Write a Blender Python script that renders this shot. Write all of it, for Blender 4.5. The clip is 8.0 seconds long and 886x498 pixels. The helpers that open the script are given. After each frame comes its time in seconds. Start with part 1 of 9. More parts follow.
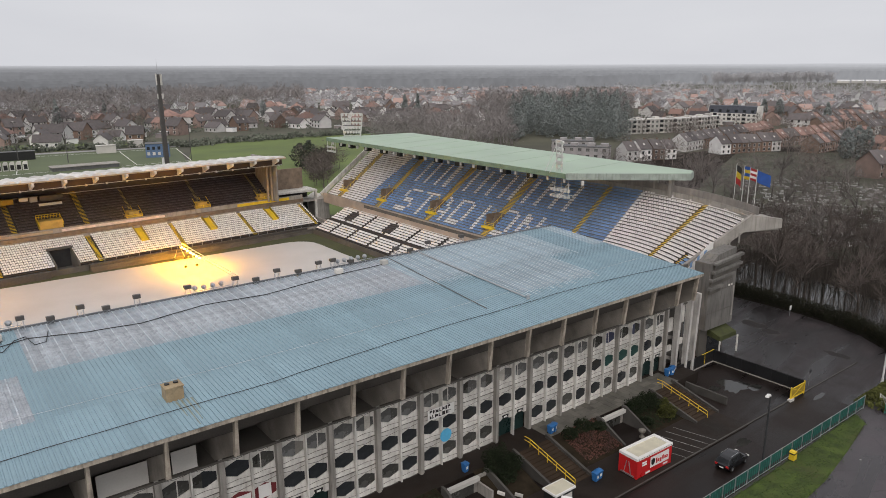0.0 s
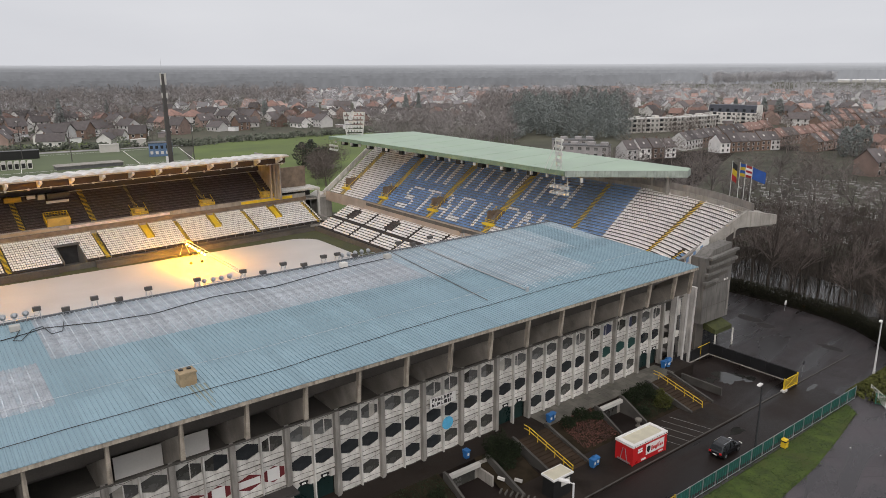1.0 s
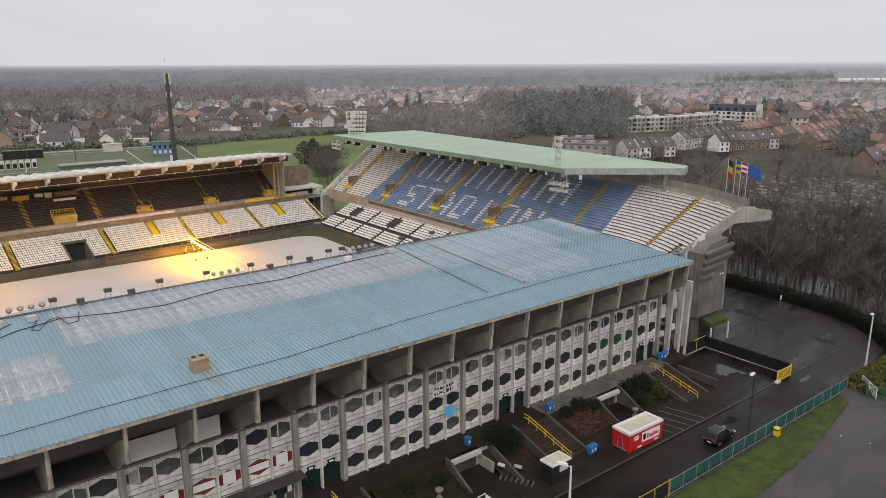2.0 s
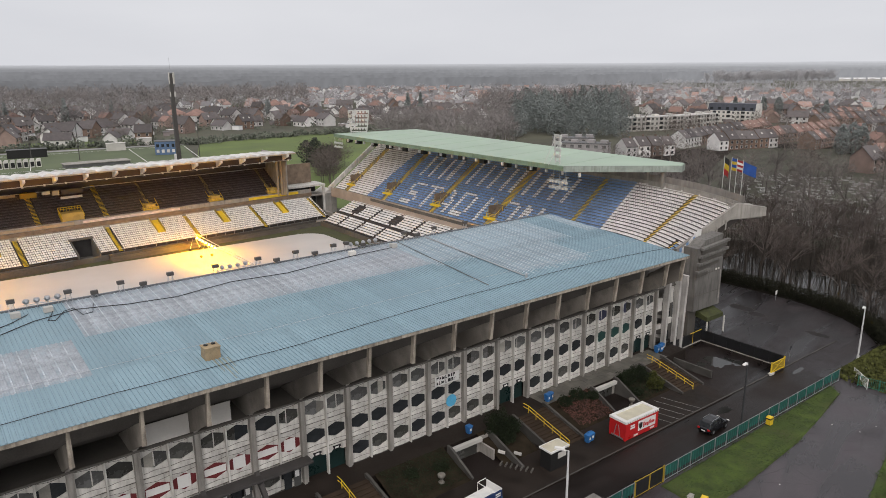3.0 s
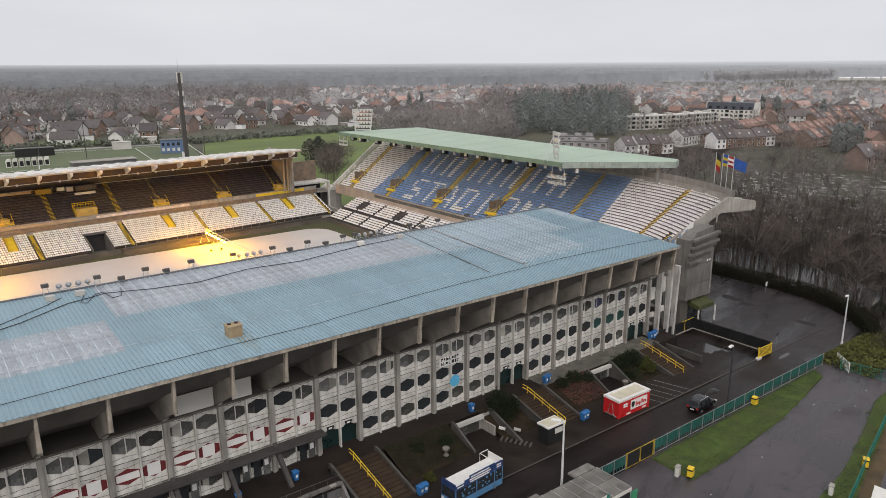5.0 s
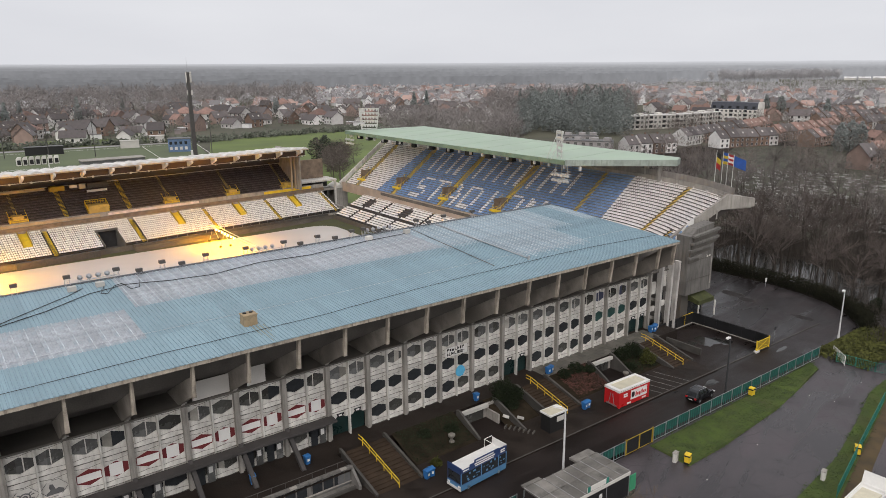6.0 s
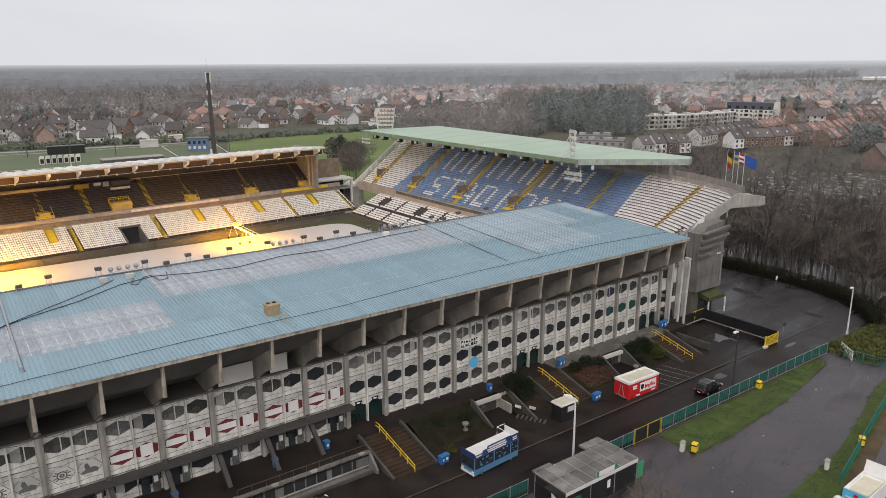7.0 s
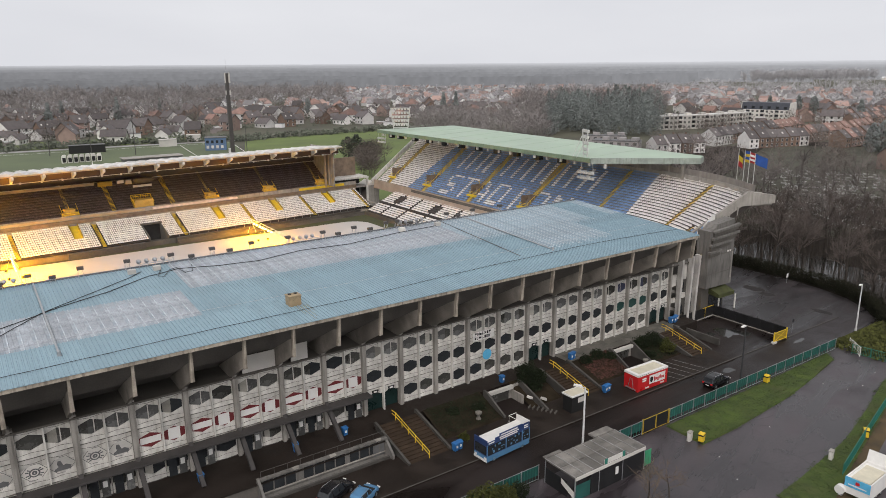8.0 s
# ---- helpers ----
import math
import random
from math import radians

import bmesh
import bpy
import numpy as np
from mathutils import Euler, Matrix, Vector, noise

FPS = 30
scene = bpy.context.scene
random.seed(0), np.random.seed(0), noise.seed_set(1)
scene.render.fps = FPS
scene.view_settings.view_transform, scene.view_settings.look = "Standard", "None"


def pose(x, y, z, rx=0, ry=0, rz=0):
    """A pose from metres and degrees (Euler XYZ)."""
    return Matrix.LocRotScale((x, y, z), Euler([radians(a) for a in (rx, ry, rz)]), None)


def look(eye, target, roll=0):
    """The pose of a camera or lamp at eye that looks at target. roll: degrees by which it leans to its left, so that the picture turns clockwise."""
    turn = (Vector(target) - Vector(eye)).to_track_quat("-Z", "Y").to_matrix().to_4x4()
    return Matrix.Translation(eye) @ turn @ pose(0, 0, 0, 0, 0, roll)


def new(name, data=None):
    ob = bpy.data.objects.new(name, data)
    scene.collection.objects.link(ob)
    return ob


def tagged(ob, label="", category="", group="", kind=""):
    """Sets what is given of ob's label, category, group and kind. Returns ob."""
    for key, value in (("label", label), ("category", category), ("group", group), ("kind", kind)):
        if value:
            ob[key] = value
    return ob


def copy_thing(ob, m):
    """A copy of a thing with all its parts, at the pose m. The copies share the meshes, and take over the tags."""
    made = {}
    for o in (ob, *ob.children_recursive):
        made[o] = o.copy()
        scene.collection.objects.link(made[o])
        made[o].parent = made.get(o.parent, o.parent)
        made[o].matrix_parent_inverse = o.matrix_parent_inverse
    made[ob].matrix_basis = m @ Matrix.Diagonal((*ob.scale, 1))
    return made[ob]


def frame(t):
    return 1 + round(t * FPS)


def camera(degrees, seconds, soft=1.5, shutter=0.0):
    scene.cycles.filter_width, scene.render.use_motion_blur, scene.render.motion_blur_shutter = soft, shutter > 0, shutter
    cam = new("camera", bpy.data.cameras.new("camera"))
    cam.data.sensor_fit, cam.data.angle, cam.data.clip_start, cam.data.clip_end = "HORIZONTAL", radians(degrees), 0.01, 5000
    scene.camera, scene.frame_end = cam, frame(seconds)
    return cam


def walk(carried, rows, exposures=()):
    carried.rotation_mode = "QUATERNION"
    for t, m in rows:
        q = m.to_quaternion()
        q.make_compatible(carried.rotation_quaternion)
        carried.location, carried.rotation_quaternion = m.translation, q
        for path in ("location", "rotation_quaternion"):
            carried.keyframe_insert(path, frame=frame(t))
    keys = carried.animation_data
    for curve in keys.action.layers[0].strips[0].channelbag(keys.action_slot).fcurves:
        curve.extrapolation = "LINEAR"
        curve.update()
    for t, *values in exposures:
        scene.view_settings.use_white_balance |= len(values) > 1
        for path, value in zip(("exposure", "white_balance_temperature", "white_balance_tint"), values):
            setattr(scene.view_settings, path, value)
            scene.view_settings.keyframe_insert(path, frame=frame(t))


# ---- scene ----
# ---- camera: seconds, eye, heading from +x, pitch, lean to the left ----
cam = camera(64.0, 8.0, soft=0.78)
PATH = [
    (0, -50.833, -56.051, 44.467, 52.330, -14.381, -0.232),
    (0.5, -51.654, -57.040, 44.479, 52.364, -14.407, -0.251),
    (1, -52.492, -58.012, 44.418, 52.399, -14.416, -0.268),
    (1.5, -53.332, -58.998, 44.367, 52.437, -14.420, -0.300),
    (3, -55.880, -61.976, 44.328, 52.531, -14.467, -0.356),
    (3.5, -56.740, -62.944, 44.301, 52.553, -14.488, -0.383),
    (4, -57.636, -63.924, 44.326, 52.563, -14.501, -0.395),
    (4.5, -58.616, -65.023, 44.382, 52.565, -14.506, -0.385),
    (6, -61.667, -68.424, 44.474, 52.939, -14.543, -0.364),
    (6.5, -62.668, -69.628, 44.532, 53.510, -14.544, -0.386),
    (7, -63.650, -70.835, 44.576, 54.093, -14.522, -0.406),
    (7.5, -64.586, -72.039, 44.576, 54.679, -14.509, -0.428),
    (8, -65.496, -73.252, 44.609, 55.256, -14.494, -0.453),
]

def aim(x, y, z, yaw, pitch, lean):
    a, b = radians(yaw), radians(pitch)
    way = Vector((math.cos(a) * math.cos(b), math.sin(a) * math.cos(b), math.sin(b)))
    eye = Vector((x, y, z))
    return look(eye, eye + way, lean)


walk(cam, [(row[0], aim(*row[1:])) for row in PATH], [(0, -0.08), (4, 0.0), (8, 0.07)])

# ---- sky and sun: a bright, even winter overcast ----
world = bpy.data.worlds.new("overcast_sky")
scene.world = world
world.use_nodes = True
wn, wl = world.node_tree.nodes, world.node_tree.links
wn.clear()
sky = wn.new("ShaderNodeTexSky")
sky.sky_type = "NISHITA"
sky.sun_disc = False
sky.sun_elevation, sky.sun_rotation = radians(46), radians(219)
sky.dust_density, sky.air_density = 6.0, 1.0
grey = wn.new("ShaderNodeHueSaturation")
grey.inputs["Saturation"].default_value = 0.08
cloud = wn.new("ShaderNodeMix")
cloud.data_type = "RGBA"
cloud.inputs[0].default_value = 0.93
veil, coords, tone = wn.new("ShaderNodeTexNoise"), wn.new("ShaderNodeTexCoord"), wn.new("ShaderNodeMix")
veil.inputs["Scale"].default_value, veil.inputs["Detail"].default_value = 2.2, 5
tone.data_type = "RGBA"
tone.inputs[6].default_value, tone.inputs[7].default_value = (6.0, 6.1, 6.55, 1), (7.8, 7.85, 8.15, 1)
stretch = wn.new("ShaderNodeMapping")
stretch.inputs["Scale"].default_value = (1, 1, 4)
wl.new(coords.outputs["Generated"], stretch.inputs[0])
wl.new(stretch.outputs[0], veil.inputs["Vector"])
wl.new(veil.outputs["Fac"], tone.inputs[0])
wl.new(tone.outputs[2], cloud.inputs[7])
back = wn.new("ShaderNodeBackground")
back.inputs["Strength"].default_value = 0.11
wout = wn.new("ShaderNodeOutputWorld")
wl.new(sky.outputs[0], grey.inputs["Color"])
wl.new(grey.outputs[0], cloud.inputs[6])
wl.new(cloud.outputs[2], back.inputs["Color"])
wl.new(back.outputs[0], wout.inputs["Surface"])

sun_data = bpy.data.lights.new("sun", "SUN")
sun_data.energy, sun_data.angle, sun_data.color = 1.6, radians(60), (1.0, 0.915, 0.87)
sun = new("sun", sun_data)
sun.matrix_world = look((0, 0, 150), (90, 110, 0))


# ---- materials ----
def material(name, colour, rough=0.8, spread=0.25, scale=1.0, fine=14.0, bump=0.15, metal=0.0, dark=None, stain=0.0, streak=0.0, per_object=0.0, per_island=0.0, rough_var=0.12, spec=0.4, wet=0.0, crack=0.0, lay=None):
    """A surface in object space metres: two scales of tone, optional stains, streaks and relief."""
    m = bpy.data.materials.new(name)
    m.use_nodes = True
    n, l = m.node_tree.nodes, m.node_tree.links
    b = n["Principled BSDF"]
    b.inputs["Metallic"].default_value = metal
    b.inputs["Specular IOR Level"].default_value = spec
    tc = n.new("ShaderNodeTexCoord")
    big, small = n.new("ShaderNodeTexNoise"), n.new("ShaderNodeTexNoise")
    big.inputs["Scale"].default_value, big.inputs["Detail"].default_value = scale, 4
    small.inputs["Scale"].default_value, small.inputs["Detail"].default_value = fine, 3
    l.new(tc.outputs["Object"], big.inputs["Vector"])
    l.new(tc.outputs["Object"], small.inputs["Vector"])
    c = Vector(colour)
    lo, hi = c * (1 - spread), c * (1 + spread)
    ramp = n.new("ShaderNodeMix")
    ramp.data_type = "RGBA"
    ramp.inputs[6].default_value, ramp.inputs[7].default_value = (*lo, 1), (*hi, 1)
    add = n.new("ShaderNodeMath")
    add.operation = "MULTIPLY_ADD"
    add.inputs[1].default_value, add.inputs[2].default_value = 0.35, -0.17
    l.new(small.outputs["Fac"], add.inputs[0])
    mixf = n.new("ShaderNodeMath")
    mixf.use_clamp = True
    l.new(big.outputs["Fac"], mixf.inputs[0])
    l.new(add.outputs[0], mixf.inputs[1])
    cont = n.new("ShaderNodeMapRange")
    cont.inputs[1].default_value, cont.inputs[2].default_value = 0.28, 0.72
    l.new(mixf.outputs[0], cont.inputs[0])
    l.new(cont.outputs[0], ramp.inputs[0])
    last = ramp.outputs[2]
    if stain or streak:
        dk = dark or tuple(c * 0.35)
        sn = n.new("ShaderNodeTexNoise")
        mp = n.new("ShaderNodeMapping")
        mp.inputs["Scale"].default_value = (1, 1, 0.12) if streak else (1, 1, 1)
        l.new(tc.outputs["Object"], mp.inputs[0])
        l.new(mp.outputs[0], sn.inputs["Vector"])
        sn.inputs["Scale"].default_value, sn.inputs["Detail"].default_value = (2.4 if streak else scale * 0.5), 6
        th = n.new("ShaderNodeMapRange")
        th.inputs[1].default_value, th.inputs[2].default_value = 0.48, 0.72
        th.inputs[4].default_value = stain or streak
        l.new(sn.outputs["Fac"], th.inputs[0])
        mx = n.new("ShaderNodeMix")
        mx.data_type = "RGBA"
        mx.inputs[7].default_value = (*dk, 1)
        l.new(th.outputs[0], mx.inputs[0])
        l.new(last, mx.inputs[6])
        last = mx.outputs[2]
    if crack:
        vo, warp, off = n.new("ShaderNodeTexVoronoi"), n.new("ShaderNodeTexNoise"), n.new("ShaderNodeVectorMath")
        warp.inputs["Scale"].default_value = 0.5
        off.operation = "ADD"
        vo.feature = "DISTANCE_TO_EDGE"
        vo.inputs["Scale"].default_value = crack
        l.new(tc.outputs["Object"], warp.inputs["Vector"])
        l.new(tc.outputs["Object"], off.inputs[0])
        l.new(warp.outputs["Color"], off.inputs[1])
        l.new(off.outputs[0], vo.inputs["Vector"])
        cr = n.new("ShaderNodeMapRange")
        cr.inputs[1].default_value, cr.inputs[2].default_value = 0.004, 0.012
        cr.inputs[3].default_value, cr.inputs[4].default_value = 0.55, 0.0
        l.new(vo.outputs["Distance"], cr.inputs[0])
        cm = n.new("ShaderNodeMix")
        cm.data_type = "RGBA"
        cm.inputs[7].default_value = (*(c * 0.3), 1)
        l.new(cr.outputs[0], cm.inputs[0])
        l.new(last, cm.inputs[6])
        last = cm.outputs[2]
    pool = None
    if wet:
        wnz = n.new("ShaderNodeTexNoise")
        wnz.inputs["Scale"].default_value, wnz.inputs["Detail"].default_value = wet, 7
        wnz.inputs["Distortion"].default_value = 0.6
        if lay is None:
            l.new(tc.outputs["Object"], wnz.inputs["Vector"])
        else:
            turn, long = n.new("ShaderNodeMapping"), n.new("ShaderNodeMapping")
            turn.inputs["Rotation"].default_value = (0, 0, -radians(lay))
            long.inputs["Scale"].default_value = (0.2, 1, 1)
            l.new(tc.outputs["Object"], turn.inputs[0])
            l.new(turn.outputs[0], long.inputs[0])
            l.new(long.outputs[0], wnz.inputs["Vector"])
        wr = n.new("ShaderNodeMapRange")
        wr.inputs[1].default_value, wr.inputs[2].default_value = (0.47, 0.68) if lay is None else (0.46, 0.60)
        l.new(wnz.outputs["Fac"], wr.inputs[0])
        pool = wr.outputs[0]
        wm = n.new("ShaderNodeMix")
        wm.data_type = "RGBA"
        wm.inputs[7].default_value = (*(c * (0.55 if lay is None else 0.45)), 1)
        l.new(pool, wm.inputs[0])
        l.new(last, wm.inputs[6])
        last = wm.outputs[2]
    if per_object or per_island:
        src = n.new("ShaderNodeObjectInfo").outputs["Random"] if per_object else n.new("ShaderNodeNewGeometry").outputs["Random Per Island"]
        hs = n.new("ShaderNodeHueSaturation")
        mr = n.new("ShaderNodeMapRange")
        v = per_object or per_island
        mr.inputs[3].default_value, mr.inputs[4].default_value = 1 - v, 1 + v
        l.new(src, mr.inputs[0])
        l.new(mr.outputs[0], hs.inputs["Value"])
        l.new(last, hs.inputs["Color"])
        last = hs.outputs[0]
    l.new(last, b.inputs["Base Color"])
    rr = n.new("ShaderNodeMapRange")
    rr.inputs[3].default_value, rr.inputs[4].default_value = max(0.02, rough - rough_var), min(1, rough + rough_var)
    l.new(cont.outputs[0], rr.inputs[0])
    smooth = rr.outputs[0]
    if pool:
        pm = n.new("ShaderNodeMix")
        pm.inputs[3].default_value = 0.24
        l.new(pool, pm.inputs[0])
        l.new(smooth, pm.inputs[2])
        smooth = pm.outputs[0]
    l.new(smooth, b.inputs["Roughness"])
    if bump:
        bp = n.new("ShaderNodeBump")
        bp.inputs["Strength"].default_value, bp.inputs["Distance"].default_value = bump, 0.05
        if pool:
            bs = n.new("ShaderNodeMapRange")
            bs.inputs[3].default_value, bs.inputs[4].default_value = bump, 0.01
            l.new(pool, bs.inputs[0])
            l.new(bs.outputs[0], bp.inputs["Strength"])
        l.new(small.outputs["Fac"], bp.inputs["Height"])
        l.new(bp.outputs[0], b.inputs["Normal"])
    return m


def lamp_surface(name, colour, strength):
    m = bpy.data.materials.new(name)
    m.use_nodes = True
    b = m.node_tree.nodes["Principled BSDF"]
    b.inputs["Base Color"].default_value = (*colour, 1)
    b.inputs["Emission Color"].default_value = (*colour, 1)
    b.inputs["Emission Strength"].default_value = strength
    return m


CONCRETE = material("weathered_concrete", (0.315, 0.295, 0.265), 0.85, 0.25, 0.35, 9, 0.25, streak=0.45, dark=(0.10, 0.09, 0.08))
CONCRETE_PALE = material("pale_precast_concrete", (0.62, 0.60, 0.555), 0.82, 0.2, 0.6, 9, 0.2, streak=0.5, dark=(0.22, 0.2, 0.17), per_object=0.10)
# damp concrete outdoors; its dark tone also paints shade indoors and in recesses
CONCRETE_DARK = material("damp_and_shaded_concrete", (0.115, 0.105, 0.092), 0.8, 0.3, 0.5, 8, 0.25, stain=0.5)
# near-black base colour in place of missing light
INSIDE = material("shade_black_interior", (0.035, 0.033, 0.032), 0.7, 0.4, 0.6)
ROOF_BLUE = material("blue_roof_sheet", (0.222, 0.325, 0.377), 0.5, 0.14, 0.12, 3, 0.1, stain=0.7, dark=(0.27, 0.315, 0.325), per_object=0.07, spec=0.5)
ROOF_PALE = material("weathered_roof_sheet", (0.335, 0.36, 0.392), 0.5, 0.35, 1.3, 4, 0.1, stain=0.7, dark=(0.19, 0.25, 0.29), per_object=0.12, spec=0.5)
ROOF_GREEN = material("green_roof_sheet", (0.35, 0.44, 0.345), 0.55, 0.12, 0.15, 5, 0.1, stain=0.3, dark=(0.2, 0.27, 0.2))
ROOF_WHITE = material("white_roof_sheet", (0.60, 0.585, 0.56), 0.6, 0.25, 0.5, 5, 0.1, stain=0.5, dark=(0.30, 0.28, 0.25), per_object=0.15)
SEAT_WHITE = material("white_plastic_seat", (0.80, 0.78, 0.75), 0.5, 0.08, 0.5, 10, 0, per_island=0.1)
SEAT_BLUE = material("faded_blue_plastic_seat", (0.195, 0.315, 0.51), 0.5, 0.2, 0.3, 10, 0, per_island=0.2)
SEAT_BLACK = material("black_plastic_seat", (0.085, 0.066, 0.062), 0.5, 0.2, 0.5, 10, 0, per_island=0.25)
YELLOW = material("yellow_paint", (0.74, 0.51, 0.03), 0.55, 0.15, 1.5, 12, 0.1, stain=0.3, dark=(0.3, 0.2, 0.05))
WHITE = material("white_paint", (0.74, 0.73, 0.70), 0.5, 0.08, 1.2, 12, 0.05, stain=0.2, dark=(0.45, 0.43, 0.4))
BLACK = material("black_paint", (0.018, 0.018, 0.018), 0.45, 0.3, 1.5, 12, 0.05)
STEEL = material("galvanised_steel", (0.42, 0.43, 0.44), 0.42, 0.15, 3, 20, 0.05, metal=0.7)
GREEN_STEEL = material("green_fence_paint", (0.03, 0.17, 0.13), 0.5, 0.2, 2, 15, 0.05)
RED = material("red_container_paint", (0.50, 0.018, 0.02), 0.35, 0.1, 0.6, 10, 0.05, stain=0.15)
CREAM = material("cream_tarpaulin", (0.58, 0.54, 0.42), 0.7, 0.12, 1.5, 12, 0.2, stain=0.3)
NAVY = material("navy_paint", (0.025, 0.05, 0.14), 0.4, 0.25, 0.8, 8, 0.02)
PALE_BLUE = material("pale_blue_paint", (0.09, 0.22, 0.38), 0.4, 0.1, 1, 8, 0.02)
BIN_BLUE = material("blue_bin_plastic", (0.03, 0.14, 0.36), 0.45, 0.12, 2, 10, 0.02)
RUBBER = material("rubber", (0.02, 0.02, 0.02), 0.85, 0.2, 4, 20, 0.05)
ASPHALT_INNER = material("wet_black_asphalt", (0.0205, 0.0150, 0.0132), 0.52, 0.4, 0.14, 40, 0.2, stain=0.4, dark=(0.012, 0.0105, 0.01), rough_var=0.18, spec=0.22, wet=0.16, lay=2)
TREAD = material("dirty_stand_concrete", (0.25, 0.225, 0.20), 0.9, 0.3, 0.5, 8, 0.2, stain=0.3)
# darker blue for one rib side: its shadow painted in, with grime
RIB_SIDE = material("shade_and_grime_on_rib", (0.165, 0.245, 0.288), 0.7, 0.3, 0.5, 5, 0.1)
SEAM = material("bleached_roof_rib", (0.49, 0.53, 0.56), 0.6, 0.4, 1.1, 5, 0.1, stain=0.85, dark=(0.24, 0.30, 0.34))
ROOF_MID = material("half_bleached_roof_sheet", (0.255, 0.325, 0.37), 0.5, 0.2, 0.4, 4, 0.1, stain=0.3, dark=(0.19, 0.26, 0.30), per_object=0.1, spec=0.5)
ASPHALT = material("wet_asphalt", (0.066, 0.055, 0.060), 0.45, 0.5, 0.22, 40, 0.25, stain=0.65, dark=(0.024, 0.023, 0.024), rough_var=0.2, spec=0.42, wet=0.34, lay=14, crack=0.16)
ASPHALT_BEND = material("damp_asphalt", (0.031, 0.0255, 0.026), 0.52, 0.5, 0.25, 40, 0.25, stain=0.4, dark=(0.017, 0.015, 0.015), rough_var=0.2, spec=0.25, wet=0.22, lay=6, crack=0.14)
PAVING = material("damp_paving", (0.026, 0.020, 0.0165), 0.6, 0.45, 0.4, 25, 0.2, stain=0.6, dark=(0.010, 0.008, 0.0065), rough_var=0.2, spec=0.16)
GRASS = material("winter_grass", (0.054, 0.080, 0.014), 0.9, 0.5, 0.6, 9, 0.6, stain=0.6, dark=(0.050, 0.038, 0.020))
# darker copy of the stand concrete, painting shade between the seat rows
TREAD_DARK = material("row_shade_concrete", (0.07, 0.06, 0.055), 0.9, 0.3, 0.5, 8, 0.2, stain=0.3)
TERRACE_SLAB = material("mossy_paving_slab", (0.13, 0.122, 0.105), 0.7, 0.3, 0.8, 15, 0.25, stain=0.5, dark=(0.05, 0.055, 0.035), per_object=0.2)
KERB = material("dark_kerb_stone", (0.075, 0.07, 0.063), 0.7, 0.3, 0.8, 14, 0.2, stain=0.4)
FIELD = material("far_meadow", (0.115, 0.152, 0.046), 0.9, 0.3, 0.03, 2, 0.1)
SOIL = material("planting_soil", (0.026, 0.020, 0.013), 0.95, 0.4, 0.8, 14, 0.5, spec=0.08)
EARTH = material("winter_ground", (0.085, 0.083, 0.058), 0.95, 0.35, 0.02, 0.4, 0.2)
COVER = material("pitch_cover_sheet", (0.50, 0.475, 0.45), 0.6, 0.1, 0.1, 3, 0.15, stain=0.3, dark=(0.45, 0.43, 0.4))
TURF_FIELD = material("synthetic_field_turf", (0.105, 0.128, 0.068), 0.9, 0.25, 0.03, 2, 0.1)
DAMP_PATH = material("damp_pale_path", (0.30, 0.29, 0.28), 0.6, 0.3, 0.05, 1, 0.1)
TURF = material("pitch_turf", (0.062, 0.066, 0.028), 0.9, 0.25, 0.3, 15, 0.3)
TOWER = material("grey_streaked_concrete", (0.155, 0.147, 0.135), 0.85, 0.25, 0.35, 9, 0.25, streak=0.6, dark=(0.06, 0.055, 0.05))
BARK = material("winter_bark", (0.05, 0.042, 0.035), 0.9, 0.3, 0.7, 8, 0.3, per_object=0.3)
TWIG = material("bare_twigs", (0.104, 0.085, 0.075), 0.9, 0.3, 0.15, 3, 0, per_object=0.25)
LEAF = material("evergreen_leaf", (0.020, 0.027, 0.014), 0.9, 0.4, 0.6, 6, 0, per_island=0.4, spec=0.12)
LEAF_OLIVE = material("olive_leaf", (0.062, 0.066, 0.019), 0.85, 0.4, 0.6, 6, 0, per_island=0.4, spec=0.15)
LEAF_RED = material("rust_leaf", (0.085, 0.033, 0.023), 0.7, 0.5, 0.6, 6, 0, per_island=0.5)
WATER = material("dark_water", (0.02, 0.02, 0.018), 0.08, 0.2, 0.3, 2, 0.05, rough_var=0.04)
# red brick greyed, with haze over the town put into its colour
BRICK_RED = material("haze_greyed_brick", (0.28, 0.205, 0.175), 0.9, 0.2, 0.3, 6, 0.1, per_object=0.3)
HOUSE_PALE = material("weathered_house_plaster", (0.66, 0.645, 0.625), 0.85, 0.12, 0.3, 6, 0.05, per_object=0.22)
PLASTER = material("pale_plaster_wall", (0.56, 0.54, 0.50), 0.85, 0.1, 0.3, 6, 0.05, per_object=0.25)
BRICK_BROWN = material("brown_brick_wall", (0.19, 0.13, 0.10), 0.9, 0.2, 0.3, 6, 0.1, per_object=0.3)
TILE_RED = material("orange_red_roof_tiles", (0.225, 0.14, 0.115), 0.75, 0.25, 0.5, 5, 0.2, per_object=0.35)
TILE_DARK = material("dark_roof_tiles", (0.103, 0.09, 0.088), 0.7, 0.25, 0.5, 5, 0.2, per_object=0.35)
PANE = material("dark_window_pane", (0.03, 0.033, 0.036), 0.12, 0.2, 1, 4, 0, rough_var=0.05, spec=0.6)
TARP = material("black_fence_sheet", (0.014, 0.014, 0.015), 0.55, 0.3, 0.8, 6, 0.2)
MAROON = material("maroon_board", (0.14, 0.02, 0.022), 0.6, 0.15, 1, 8, 0.02)
SKYBLUE = material("light_blue_board", (0.10, 0.42, 0.66), 0.6, 0.12, 2, 9, 0.02)
CARPAINT = material("black_car_paint", (0.012, 0.012, 0.014), 0.18, 0.2, 1, 5, 0, rough_var=0.05, spec=0.6)


